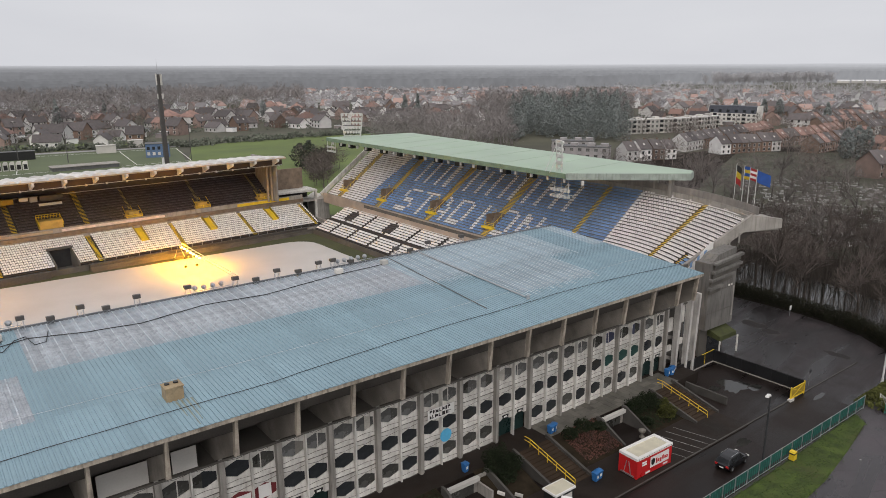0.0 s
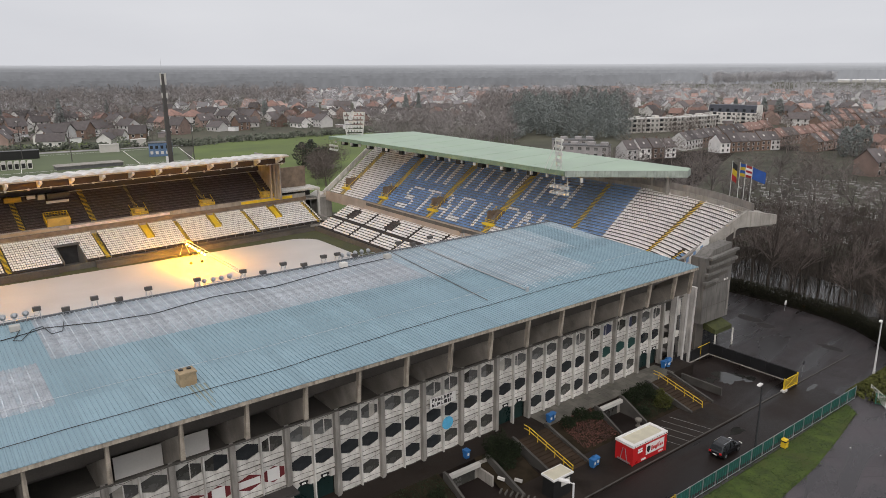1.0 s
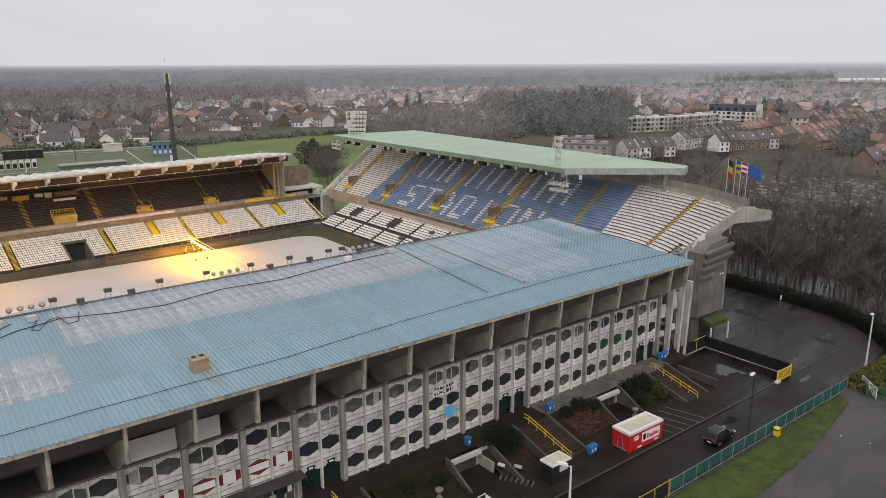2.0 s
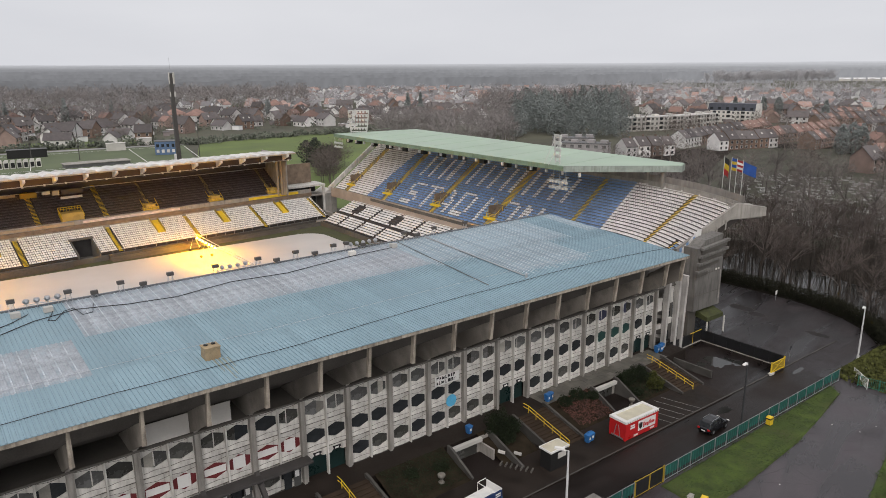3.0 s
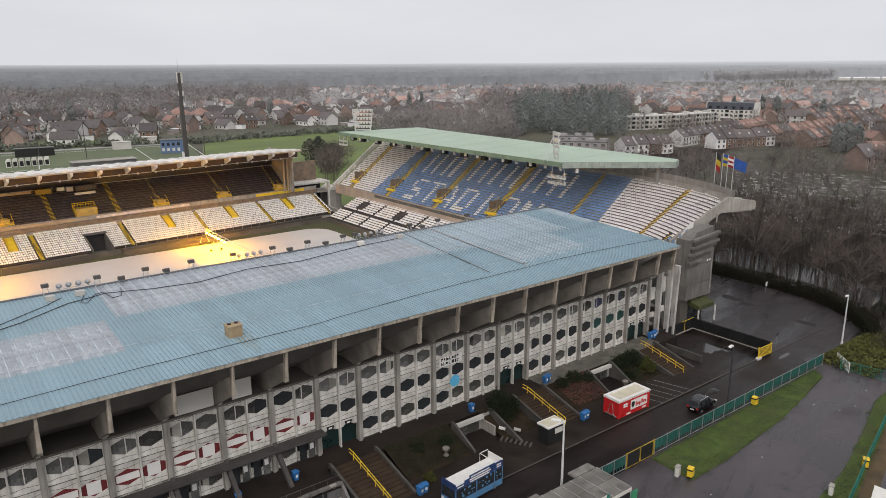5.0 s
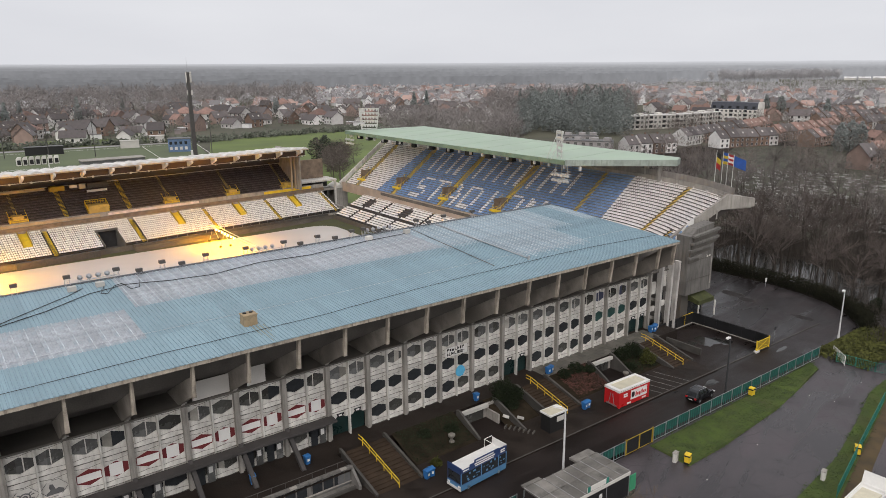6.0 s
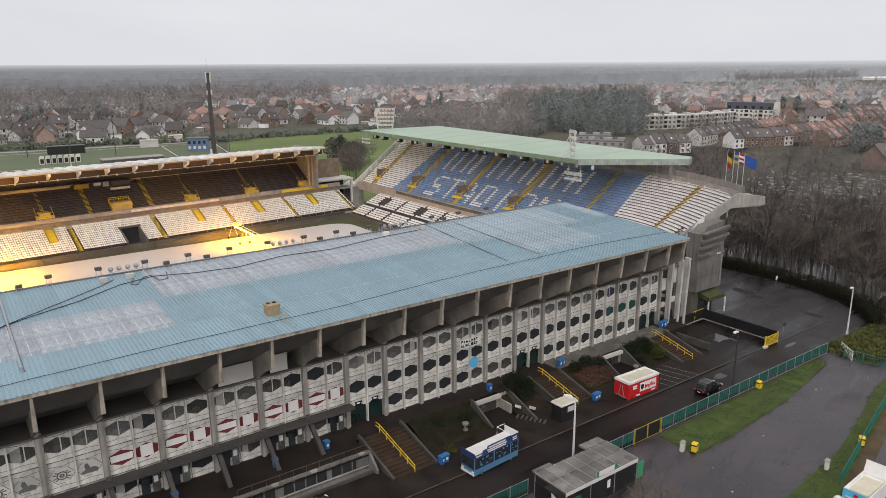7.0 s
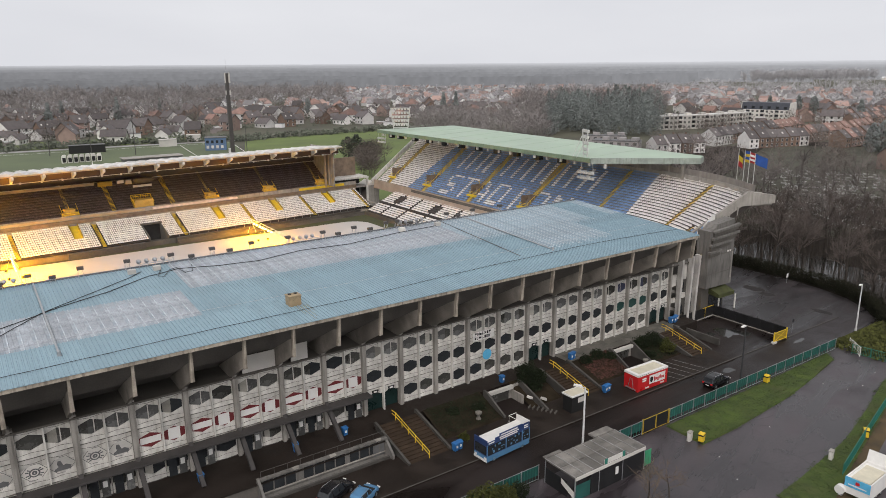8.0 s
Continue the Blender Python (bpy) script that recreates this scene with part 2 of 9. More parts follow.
# ---- building blocks ----
class Shape:
    """Vertices and faces of one mesh, gathered from simple solids."""

    def __init__(self):
        self.v, self.f = [], []

    def add(self, verts, faces):
        k = len(self.v)
        self.v.extend([tuple(p) for p in verts])
        self.f.extend([tuple(i + k for i in q) for q in faces])
        return self

    def box(self, x0, x1, y0, y1, z0, z1, m=None):
        p = [Vector((x, y, z)) for z in (z0, z1) for x, y in ((x0, y0), (x1, y0), (x1, y1), (x0, y1))]
        if m:
            p = [m @ q for q in p]
        return self.add(p, [(3, 2, 1, 0), (4, 5, 6, 7), (0, 1, 5, 4), (1, 2, 6, 5), (2, 3, 7, 6), (3, 0, 4, 7)])

    def prism(self, outline, place, a, b):
        """A flat outline pushed from a to b; place(u, v, w) gives the point."""
        n = len(outline)
        p = [place(u, v, a) for u, v in outline] + [place(u, v, b) for u, v in outline]
        q = [tuple(range(n))[::-1], tuple(range(n, 2 * n))]
        q += [(i, (i + 1) % n, n + (i + 1) % n, n + i) for i in range(n)]
        return self.add(p, q)

    def tube(self, a, b, r0, r1=None, sides=6):
        a, b = Vector(a), Vector(b)
        r1 = r0 if r1 is None else r1
        w = (b - a).normalized()
        u = w.orthogonal().normalized()
        s = w.cross(u)
        ring = [(math.cos(2 * math.pi * i / sides), math.sin(2 * math.pi * i / sides)) for i in range(sides)]
        p = [a + (u * c + s * d) * r0 for c, d in ring] + [b + (u * c + s * d) * r1 for c, d in ring]
        q = [(i, (i + 1) % sides, sides + (i + 1) % sides, sides + i) for i in range(sides)]
        return self.add(p, q + [tuple(range(sides))[::-1], tuple(range(sides, 2 * sides))])

    def path(self, points, r, sides=5):
        """One bent tube along the points."""
        P = [Vector(p) for p in points]
        k = len(self.v)
        for i, p in enumerate(P):
            w = (P[min(i + 1, len(P) - 1)] - P[max(i - 1, 0)]).normalized()
            u = w.cross(Vector((0, 0, 1)) if abs(w.z) < 0.9 else Vector((1, 0, 0))).normalized()
            v = w.cross(u)
            self.v += [tuple(p + (u * math.cos(a) + v * math.sin(a)) * r) for a in [2 * math.pi * j / sides for j in range(sides)]]
        for i in range(len(P) - 1):
            a = k + i * sides
            self.f += [(a + j, a + (j + 1) % sides, a + sides + (j + 1) % sides, a + sides + j) for j in range(sides)]
        self.f += [tuple(range(k, k + sides))[::-1], tuple(range(k + (len(P) - 1) * sides, k + len(P) * sides))]
        return self

    def beam(self, a, b, w, h):
        """A bar of width w and height h from a to b."""
        a, b = Vector(a), Vector(b)
        d = b - a
        m = Matrix.Translation(a) @ d.to_track_quat("X", "Z").to_matrix().to_4x4()
        return self.box(0, d.length, -w / 2, w / 2, -h / 2, h / 2, m)

    def ribbon(self, points, z0, z1, w):
        """An upright wall of one piece along a line of points."""
        pts = [Vector((p[0], p[1])) for p in points]
        k = len(self.v)
        for i, p in enumerate(pts):
            d = (pts[min(i + 1, len(pts) - 1)] - pts[max(i - 1, 0)]).normalized()
            o = Vector((-d.y, d.x)) * w / 2
            self.v += [(*(p - o), z0), (*(p - o), z1), (*(p + o), z1), (*(p + o), z0)]
        for i in range(len(pts) - 1):
            a = k + 4 * i
            self.f += [(a + e, a + 4 + e, a + 4 + (e + 1) % 4, a + (e + 1) % 4) for e in range(4)]
        a = k + 4 * (len(pts) - 1)
        self.f += [(k, k + 1, k + 2, k + 3), (a + 3, a + 2, a + 1, a)]
        return self

    def quad(self, a, b, c, d):
        return self.add([a, b, c, d], [(0, 1, 2, 3)])

    def mesh(self, name):
        me = bpy.data.meshes.new(name)
        me.from_pydata(self.v, [], self.f)
        me.update()
        return me


def part(name, shape, mat, parent=None, label="", m=None):
    data = shape if isinstance(shape, bpy.types.Mesh) else shape.mesh(name)
    if not data.materials:
        data.materials.append(mat)
    ob = new(name, data)
    ob.parent = parent
    if m is not None:
        ob.matrix_basis = m
    return tagged(ob, label)


def thing(name, label, category, group="", kind="", m=None):
    ob = new(name)
    ob.empty_display_size = 0.5
    if m is not None:
        ob.matrix_basis = m
    return tagged(ob, label, category, group, kind)


def solid(name, shape, mat, label, category, kind="", group="", m=None):
    return tagged(part(name, shape, mat, None, label, m), "", category, group, kind)


def bulk(name, template_v, template_f, places, mat, parent, label="", kind="stuff"):
    """Many alike small pieces joined into one mesh. places: rows of x, y, z, heading."""
    tv, P = np.array(template_v, float), np.array(places, float)
    c, s = np.cos(P[:, 3])[:, None], np.sin(P[:, 3])[:, None]
    X = tv[None, :, 0] * c - tv[None, :, 1] * s + P[:, 0:1]
    Y = tv[None, :, 0] * s + tv[None, :, 1] * c + P[:, 1:2]
    Z = np.broadcast_to(tv[None, :, 2], X.shape) + P[:, 2:3]
    V = np.stack([X, Y, Z], -1).reshape(-1, 3)
    k = len(tv)
    F = (np.array(template_f)[None] + (np.arange(len(P)) * k)[:, None, None]).reshape(-1, 4)
    me = bpy.data.meshes.new(name)
    me.from_pydata(V.tolist(), [], F.tolist())
    me.update()
    ob = part(name, me, mat, parent, label)
    return tagged(ob, kind=kind)

# ---- ground ----
def sheet(name, outline, z, mat, label, category):
    s = Shape()
    s.add([(x, y, z) for x, y in outline], [tuple(range(len(outline)))])
    return solid(name, s, mat, label, category, kind="structure")


sheet("ground", [(-3500, -2500), (4500, -2500), (4500, 4500), (-3500, 4500)], -0.06, EARTH, "flat dull winter ground out to the horizon", "ground")
sheet("road", [(-140, -21.9), (46, -21.9), (58, -21), (63, -21.3), (67, -18.4), (71, -15), (74, -10.5), (76, -5), (77, 1), (77.2, 8), (76.8, 18), (74, 31), (68, 46), (60, 46), (60, 20), (40, 2), (-140, 2)], 0.0, ASPHALT_INNER, "wet dark asphalt service road along the stadium", "road")
sheet("road_bend", [(46, -21.8), (58, -20.9), (62.9, -21.2), (66.9, -18.3), (70.9, -14.9), (73.9, -10.4), (75.9, -4.9), (76.9, 1), (77.1, 8), (76.7, 18), (73.9, 31), (68, 45.9), (60.2, 45.9), (60.2, 20), (52, 8), (46, 4)], 0.004, ASPHALT_BEND, "wet grey asphalt bend past the corner of the stand", "road")
sheet("road_outer", [(-140, -60), (-6, -60), (2, -38.8), (12, -38.3), (22, -37.4), (40, -32.5), (46, -32.1), (76, -38), (76, -18), (66, -18.1), (56, -20), (46, -21.9), (-140, -21.9)], -0.012, ASPHALT, "wet grey asphalt road outside the fence", "road")


def kerb(name, points, w, z0, z1, label):
    s = Shape()
    for a, b in zip(points, points[1:]):
        s.beam((*a, (z0 + z1) / 2), (*b, (z0 + z1) / 2), w, z1 - z0)
    return solid(name, s, KERB, label, "kerb", kind="structure")


# raised walk between the kerb and the planted slope
s = Shape()
s.box(-140, 30, -14.9, -8.6, -0.05, 0.11)
solid("pavement", s, PAVING, "damp dark pavement beside the service road", "pavement", kind="structure")
kerb("kerb", [(-140, -15.0), (62, -14.6)], 0.16, -0.05, 0.12, "low concrete kerb along the road")
# grass strip behind the fence, slightly domed
s = Shape()
strip = [(4.2, -22.2), (19, -22.2), (44, -21.9), (42.5, -23.8), (34, -25.4), (25, -26.8), (10.5, -27.8), (4.0, -27.8)]
s.add([(x, y, 0.0) for x, y in strip] + [(x * 0.985 + 0.3, (y + 24.8) * 0.9 - 24.8, 0.14) for x, y in strip], [tuple(range(8, 16))[::-1]] + [(i, (i + 1) % 8, 8 + (i + 1) % 8, 8 + i) for i in range(8)])
solid("grass_strip", s, GRASS, "mown green verge between fence and outer road", "grass", kind="structure")
s = Shape()
verge = [(1.0, -44), (1.4, -38.8), (6, -38.5), (19.3, -37.1), (30, -34.6), (40.1, -32.0), (46, -31.6), (46, -32.8), (38.3, -34.6), (24.8, -37.8), (10.9, -41.2)]
n = len(verge)
s.add([(x, y, -0.05) for x, y in verge] + [(x + 0.05, y - 0.05, 0.1) for x, y in verge], [tuple(range(n, 2 * n))[::-1]] + [(i, (i + 1) % n, n + (i + 1) % n, n + i) for i in range(n)])
solid("grass_verge", s, GRASS, "muddy green verge beyond the outer road", "grass", kind="structure")
sheet("grass_corner", [(46, -31.9), (76, -37.9), (90, -60), (60, -60), (46, -38)], 0.02, GRASS, "rough grass round the hedge at the bend", "grass")
BARE = material("bare_sandy_soil", (0.075, 0.052, 0.026), 0.9, 0.45, 0.6, 8, 0.3, stain=0.5, dark=(0.03, 0.034, 0.012))
sheet("bare_strip", [(1.0, -44), (10.9, -41.2), (24.8, -37.8), (38.3, -34.6), (46, -32.8), (46, -35.2), (30.3, -38.2), (20, -40.7), (12, -43.4), (4, -48)], -0.004, BARE, "bare sandy strip with dead grass along a fence", "ground")
sheet("side_road", [(4, -48), (12, -43.4), (20, -40.7), (30.3, -38.2), (46, -35.2), (46, -38), (60, -60), (-6, -60)], -0.006, ASPHALT, "wet grey side road behind the verge", "road")

LITTER = material("damp_leaf_litter", (0.026, 0.021, 0.017), 0.95, 0.5, 0.25, 6, 0.3, spec=0.1)
sheet("wood_floor", [(68, 46), (74, 31), (76.8, 18), (77.2, 8), (77, 1), (76, -5), (74, -10.5), (71, -15), (67, -18.4), (66, -26), (78, -40), (90, -60), (260, -60), (400, 70), (345, 155), (225, 170), (150, 130)], -0.045, LITTER, "dark damp leaf litter under the trees", "ground")
GRAVEL = material("mossy_gravel", (0.088, 0.088, 0.068), 0.95, 0.4, 0.12, 4, 0.2, stain=0.5, spec=0.1)
sheet("churchyard", [(112, 40), (124, 12), (190, 22), (360, 96), (310, 150), (180, 92)], -0.035, GRAVEL, "grey mossy gravel between the graves", "ground")

# terrace along the facade with its planted slope
TERRACE = 1.72
s = Shape()
s.box(-140, 36, -3.6, 1.0, -0.05, TERRACE)
terrace = solid("terrace", s, PAVING, "raised damp concrete terrace under the facade", "terrace", kind="structure")


def slope_bed(x0, x1, label, mat):
    s = Shape()
    n = max(4, int((x1 - x0) / 0.8))
    rows = 8
    for j in range(rows + 1):
        for i in range(n + 1):
            t = j / rows
            x, y = x0 + (x1 - x0) * i / n, -3.6 - 5.2 * t
            z = TERRACE * (1 - t) ** 1.2 + 0.12 + 0.22 * noise.noise((x * 0.7, y * 0.7, 3)) * math.sin(math.pi * min(1, t + 0.1))
            s.v.append((x, y, z))
    s.f = [(j * (n + 1) + i, (j + 1) * (n + 1) + i, (j + 1) * (n + 1) + i + 1, j * (n + 1) + i + 1) for j in range(rows) for i in range(n)]
    return solid("planted_bank", s, mat, label, "planted bank", kind="structure")


slope_bed(-20.6, -11.4, "dark planted bank with low ground cover", SOIL)
slope_bed(-6.4, -0.9, "dark planted bank below shrubs", SOIL)
slope_bed(5.4, 13.4, "planted bank with rust-red ground cover", SOIL)
slope_bed(18.4, 25.0, "planted bank with evergreen shrubs", SOIL)


def steps(x0, x1, y_top, y_bot, count, label):
    t = thing("stairs", label, "stairs", kind="structure")
    d = (y_top - y_bot) / count
    for i in range(count):
        s = Shape()
        z = TERRACE * (count - i) / count - 0.02
        s.box(x0, x1, y_bot + d * (count - 1 - i) , y_bot + d * (count - i), -0.04 , z - 0.0)
        # worn nosing strip
        s.box(x0, x1, y_bot + d * (count - 1 - i) - 0.03, y_bot + d * (count - 1 - i) - 0.001, z - 0.07, z)
        part("step", s, STEPS, t)
    for side, x in ((-1, x0), (1, x1)):
        s = Shape()
        w0, w1 = (x - 0.3, x - 0.002) if side < 0 else (x + 0.002, x + 0.3)
        s.prism([(y_top + 0.4, -0.04), (y_bot - 0.2, -0.04), (y_bot - 0.2, 0.35), (y_top, TERRACE + 0.45), (y_top + 0.4, TERRACE + 0.45)], lambda u, v, w: (w, u, v), w0, w1)
        part("stair_wall", s, KERB, t)
    return t


KERB_PAINT = material("worn_line_paint", (0.24, 0.23, 0.22), 0.7, 0.4, 1.5, 9, 0.1)
STEPS = material("worn_brown_steps", (0.052, 0.036, 0.025), 0.8, 0.3, 0.8, 12, 0.2, stain=0.5, spec=0.15)


def handrail(x, y_top, y_bot, label):
    t = thing("handrail", label, "handrail")
    n = 5
    for i in range(n + 1):
        f = i / n
        y, z = y_top + (y_bot - y_top) * f, TERRACE * (1 - f)
        s = Shape().tube((x, y, z), (x, y, z + 1.0), 0.045)
        part("post", s, YELLOW, t)
    for h in (1.0, 0.55):
        s = Shape().path([(x, y_top + 0.9, TERRACE + h), (x, y_top, TERRACE + h), (x, y_bot, h)], 0.05)
        part("rail", s, YELLOW, t)


# lighter slabs along the newer facade
for i in range(28):
    for j in range(4):
        x, y = 5.6 + i * 0.92, -3.55 + j * 0.86
        s = Shape().box(x, x + 0.9, y, y + 0.84, TERRACE - 0.03, TERRACE + 0.012 + 0.006 * ((i * 7 + j * 3) % 3))
        part("paving_slab", s, TERRACE_SLAB, terrace)
# painted parking bays beside the container
s = Shape()
for i in range(5):
    s.beam((15.6 + i * 1.6, -9.4, 0.114), (17.0 + i * 1.6, -14.6, 0.114), 0.08, 0.006)
solid("parking_lines", s, KERB_PAINT, "worn white parking lines on the pavement", "road marking", kind="structure")
steps(-27.2, -21.6, -3.6, -11.0, 12, "worn brown concrete stairs down to the road")
steps(0.1, 5.2, -3.6, -10.2, 12, "worn brown concrete stairs beside planted bank")
steps(25.4, 30.0, -3.6, -10.4, 12, "worn brown stairs down to the walled yard")
handrail(-24.6, -3.6, -11.2, "yellow tubular steel handrail on concrete stairs")
handrail(2.3, -3.6, -10.6, "yellow tubular steel handrail on middle stairs")
handrail(27.6, -3.6, -10.6, "yellow tubular steel handrail above the yard")


# uneven tufts over the mown strip and its ragged edges
TUFT = material("grass_tuft", (0.041, 0.068, 0.013), 0.8, 0.5, 0.25, 8, 0, per_island=0.25)


def tufts(name, outline, n, seed, label, z=0.13):
    r = random.Random(seed)
    xs, ys = [p[0] for p in outline], [p[1] for p in outline]
    s = Shape()
    made = 0
    while made < n:
        x, y = r.uniform(min(xs) - 0.3, max(xs) + 0.3), r.uniform(min(ys) - 0.3, max(ys) + 0.3)
        inside, j = False, len(outline) - 1
        for i in range(len(outline)):
            if (ys[i] > y) != (ys[j] > y) and x < (xs[j] - xs[i]) * (y - ys[i]) / (ys[j] - ys[i]) + xs[i]:
                inside = not inside
            j = i
        if not inside:
            continue
        x, y = x + r.gauss(0, 0.2), y + r.gauss(0, 0.2)
        if noise.noise((x * 0.45, y * 0.45, seed)) < -0.12 and r.random() < 0.7:
            continue
        a, h, w = r.uniform(0, 3.14), r.uniform(0.01, 0.045), r.uniform(0.05, 0.13)
        dx, dy = math.cos(a) * w, math.sin(a) * w
        lx, ly = r.gauss(0, 0.07), r.gauss(0, 0.07)
        s.add([(x - dx, y - dy, z), (x + dx, y + dy, z), (x + dx + lx, y + dy + ly, z + h), (x - dx + lx, y - dy + ly, z + h)], [(0, 1, 2, 3)])
        made += 1
    solid(name, s, TUFT, label, "grass", kind="stuff")


tufts("grass_tufts", strip, 8000, 61, "rough green grass on the strip behind the fence")
tufts("grass_tufts", verge, 6000, 62, "rough green grass on the outer verge", 0.09)

# ---- main stand: facade, eave, ridged roof ----
BAY = 5.4
X_LEFT, X_RIGHT = -15, 6          # bays from the axis through x = 0
stand = thing("main_stand", "long concrete main stand with ridged blue roof", "stadium stand", kind="structure")
ROOF_END = 30.8


def roof_z(y):
    return 18.15 + (y + 6.2) * 0.057


def hexagon(cx, cz, w, h, side):
    return [(cx - w / 2, cz - side / 2), (cx, cz - h / 2), (cx + w / 2, cz - side / 2), (cx + w / 2, cz + side / 2), (cx, cz + h / 2), (cx - w / 2, cz + side / 2)]


def panel_mesh(w, h, full=True):
    """A precast panel with a six-sided opening; its bands fold out between the openings."""
    s = Shape()
    hexa = hexagon(0, 0, w * 0.96, 1.70, 0.88)
    out = [(-w / 2, -h / 2), (0, -h / 2), (w / 2, -h / 2), (w / 2, h / 2), (0, h / 2), (-w / 2, h / 2)]
    fold = [-0.02, -0.13, -0.02, -0.02, -0.13, -0.02]
    front_o = [(x, fold[i], z) for i, (x, z) in enumerate(out)]
    front_h = [(x, 0.03, z) for x, z in hexa]
    back_o = [(x, 0.2, z) for x, z in out]
    back_h = [(x, 0.2, z) for x, z in hexa]
    v = front_o + front_h + back_o + back_h
    f = []
    for i in range(6):
        j = (i + 1) % 6
        f += [(i, j, 6 + j, 6 + i), (12 + j, 12 + i, 18 + i, 18 + j), (6 + i, 6 + j, 18 + j, 18 + i), (j, i, 12 + i, 12 + j)]
    s.add(v, f)
    return s.mesh("facade_panel")


EAVE = material("stained_buff_concrete", (0.37, 0.325, 0.265), 0.85, 0.35, 0.9, 9, 0.3, streak=0.75, dark=(0.09, 0.075, 0.06))
RAKER = material("sooty_raker_concrete", (0.255, 0.23, 0.20), 0.85, 0.35, 0.6, 9, 0.3, stain=0.75, dark=(0.07, 0.058, 0.048))
INNER_SHADE = material("shade_dark_inner_wall", (0.13, 0.118, 0.105), 0.9, 0.3, 0.4, 6, 0.2, stain=0.4)
STOREY, FLOOR0 = 3.22, 1.74
PANEL_W = 2.36
panel = panel_mesh(PANEL_W, STOREY - 0.05)
panel.materials.append(CONCRETE_PALE)
doors_at = {-5, 0, 5}


def facade_bay(k):
    x0 = k * BAY
    for half in range(2):
        cx = x0 + 0.33 + PANEL_W * (half + 0.5) + 0.06 * half
        for r in range(3):
            if k in doors_at and r == 0:
                continue
            part("facade_panel", panel, CONCRETE_PALE, stand, m=pose(cx, 0, FLOOR0 + STOREY * (r + 0.5)))
    # slim fin between the two panels
    s = Shape().box(x0 + 0.33 + PANEL_W - 0.03, x0 + 0.33 + PANEL_W + 0.11, -0.40, 0.1, FLOOR0 - (0.0 if k >= -5 else -3.0), FLOOR0 + 3 * STOREY - 0.1)
    part("fin", s, CONCRETE_PALE, stand)
    # joints between the storeys and the folds beside them
    s = Shape()
    for r in range(0 if k not in doors_at else 1, 3):
        z = FLOOR0 + STOREY * r
        s.box(x0 + 0.3, x0 + BAY - 0.3, -0.145, -0.1, z - 0.025, z + 0.02)
        for half in range(2):
            xa = x0 + 0.33 + (PANEL_W + 0.06) * half
            for dz in (0.45, STOREY - 0.45):
                for xb, za in ((xa, dz), (xa + PANEL_W, dz)):
                    s.beam((xb, -0.06, z + za), (xa + PANEL_W / 2, -0.105, z + za + (0.14 if dz < 1 else -0.14)), 0.04, 0.016)
    part("joint", s, CONCRETE_DARK, stand)


def column(k):
    x = k * BAY
    s = Shape()
    s.box(x - 0.30, x + 0.06, -0.55, 0.3, 1.0, 11.9)
    s.box(x + 0.06, x + 0.30, -0.36, 0.3, 1.0, 11.6)
    part("column", s, CONCRETE, stand)


def bracket(k):
    """A deep tapering beam from the column head out to the eave, with a post at its tip."""
    x = min(k * BAY - 0.35, 30.45)
    s = Shape()
    s.prism([(0.3, 11.1), (-5.2, 14.3), (-5.2, 16.3), (-4.2, 15.8), (0.3, 13.3), (3.4, 11.6), (3.4, 11.1)], lambda u, v, w: (w, u, v), x - 0.16, x + 0.16)
    part("bracket", s, RAKER, stand)
    z1 = roof_z(-5.4) - 0.3
    s = Shape().add([(x - 0.2, -5.5, 14.25), (x + 0.2, -5.5, 14.25), (x + 0.2, -5.15, 14.25), (x - 0.2, -5.15, 14.25), (x - 0.11, -5.95, z1), (x + 0.11, -5.95, z1), (x + 0.11, -5.4, z1), (x - 0.11, -5.4, z1)], [(3, 2, 1, 0), (4, 5, 6, 7), (0, 1, 5, 4), (1, 2, 6, 5), (2, 3, 7, 6), (3, 0, 4, 7)])
    part("eave_post", s, EAVE, stand)
    # sloping rafter from the post head back under the deck
    s = Shape().prism([(-5.3, z1), (2.0, z1 + 0.35), (2.0, z1 - 0.55), (-5.3, z1 - 0.35)], lambda u, v, w: (w, u, v), x - 0.1, x + 0.1)
    part("rafter", s, RAKER, stand)


for k in range(X_LEFT, X_RIGHT):
    facade_bay(k)
for k in range(X_LEFT, X_RIGHT + 1):
    column(k)
    bracket(k)
# interior: floors and back wall, their dimness painted as a dark colour
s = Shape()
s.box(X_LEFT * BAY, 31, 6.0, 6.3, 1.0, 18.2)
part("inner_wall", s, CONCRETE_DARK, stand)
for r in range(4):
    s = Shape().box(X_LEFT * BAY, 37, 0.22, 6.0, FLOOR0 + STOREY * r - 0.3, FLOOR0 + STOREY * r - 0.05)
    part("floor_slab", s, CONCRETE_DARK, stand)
# eave gutter beam and roof deck
s = Shape()
s.box(X_LEFT * BAY, ROOF_END + 0.05, -6.25, -5.95, roof_z(-6.2) - 0.42, roof_z(-6.2) - 0.02)
part("gutter", s, EAVE, stand, "stained concrete eave gutter")
s = Shape()
s.prism([(-6.0, roof_z(-6.0) - 0.25), (21.0, roof_z(21) - 0.25), (21.0, roof_z(21) - 0.1), (-6.0, roof_z(-6.0) - 0.1)], lambda u, v, w: (w, u, v), X_LEFT * BAY, ROOF_END)
part("roof_deck", s, CONCRETE_DARK, stand)

# ridged sheets, three lengths down the slope
SHEET, RIB = 1.23, 0.41


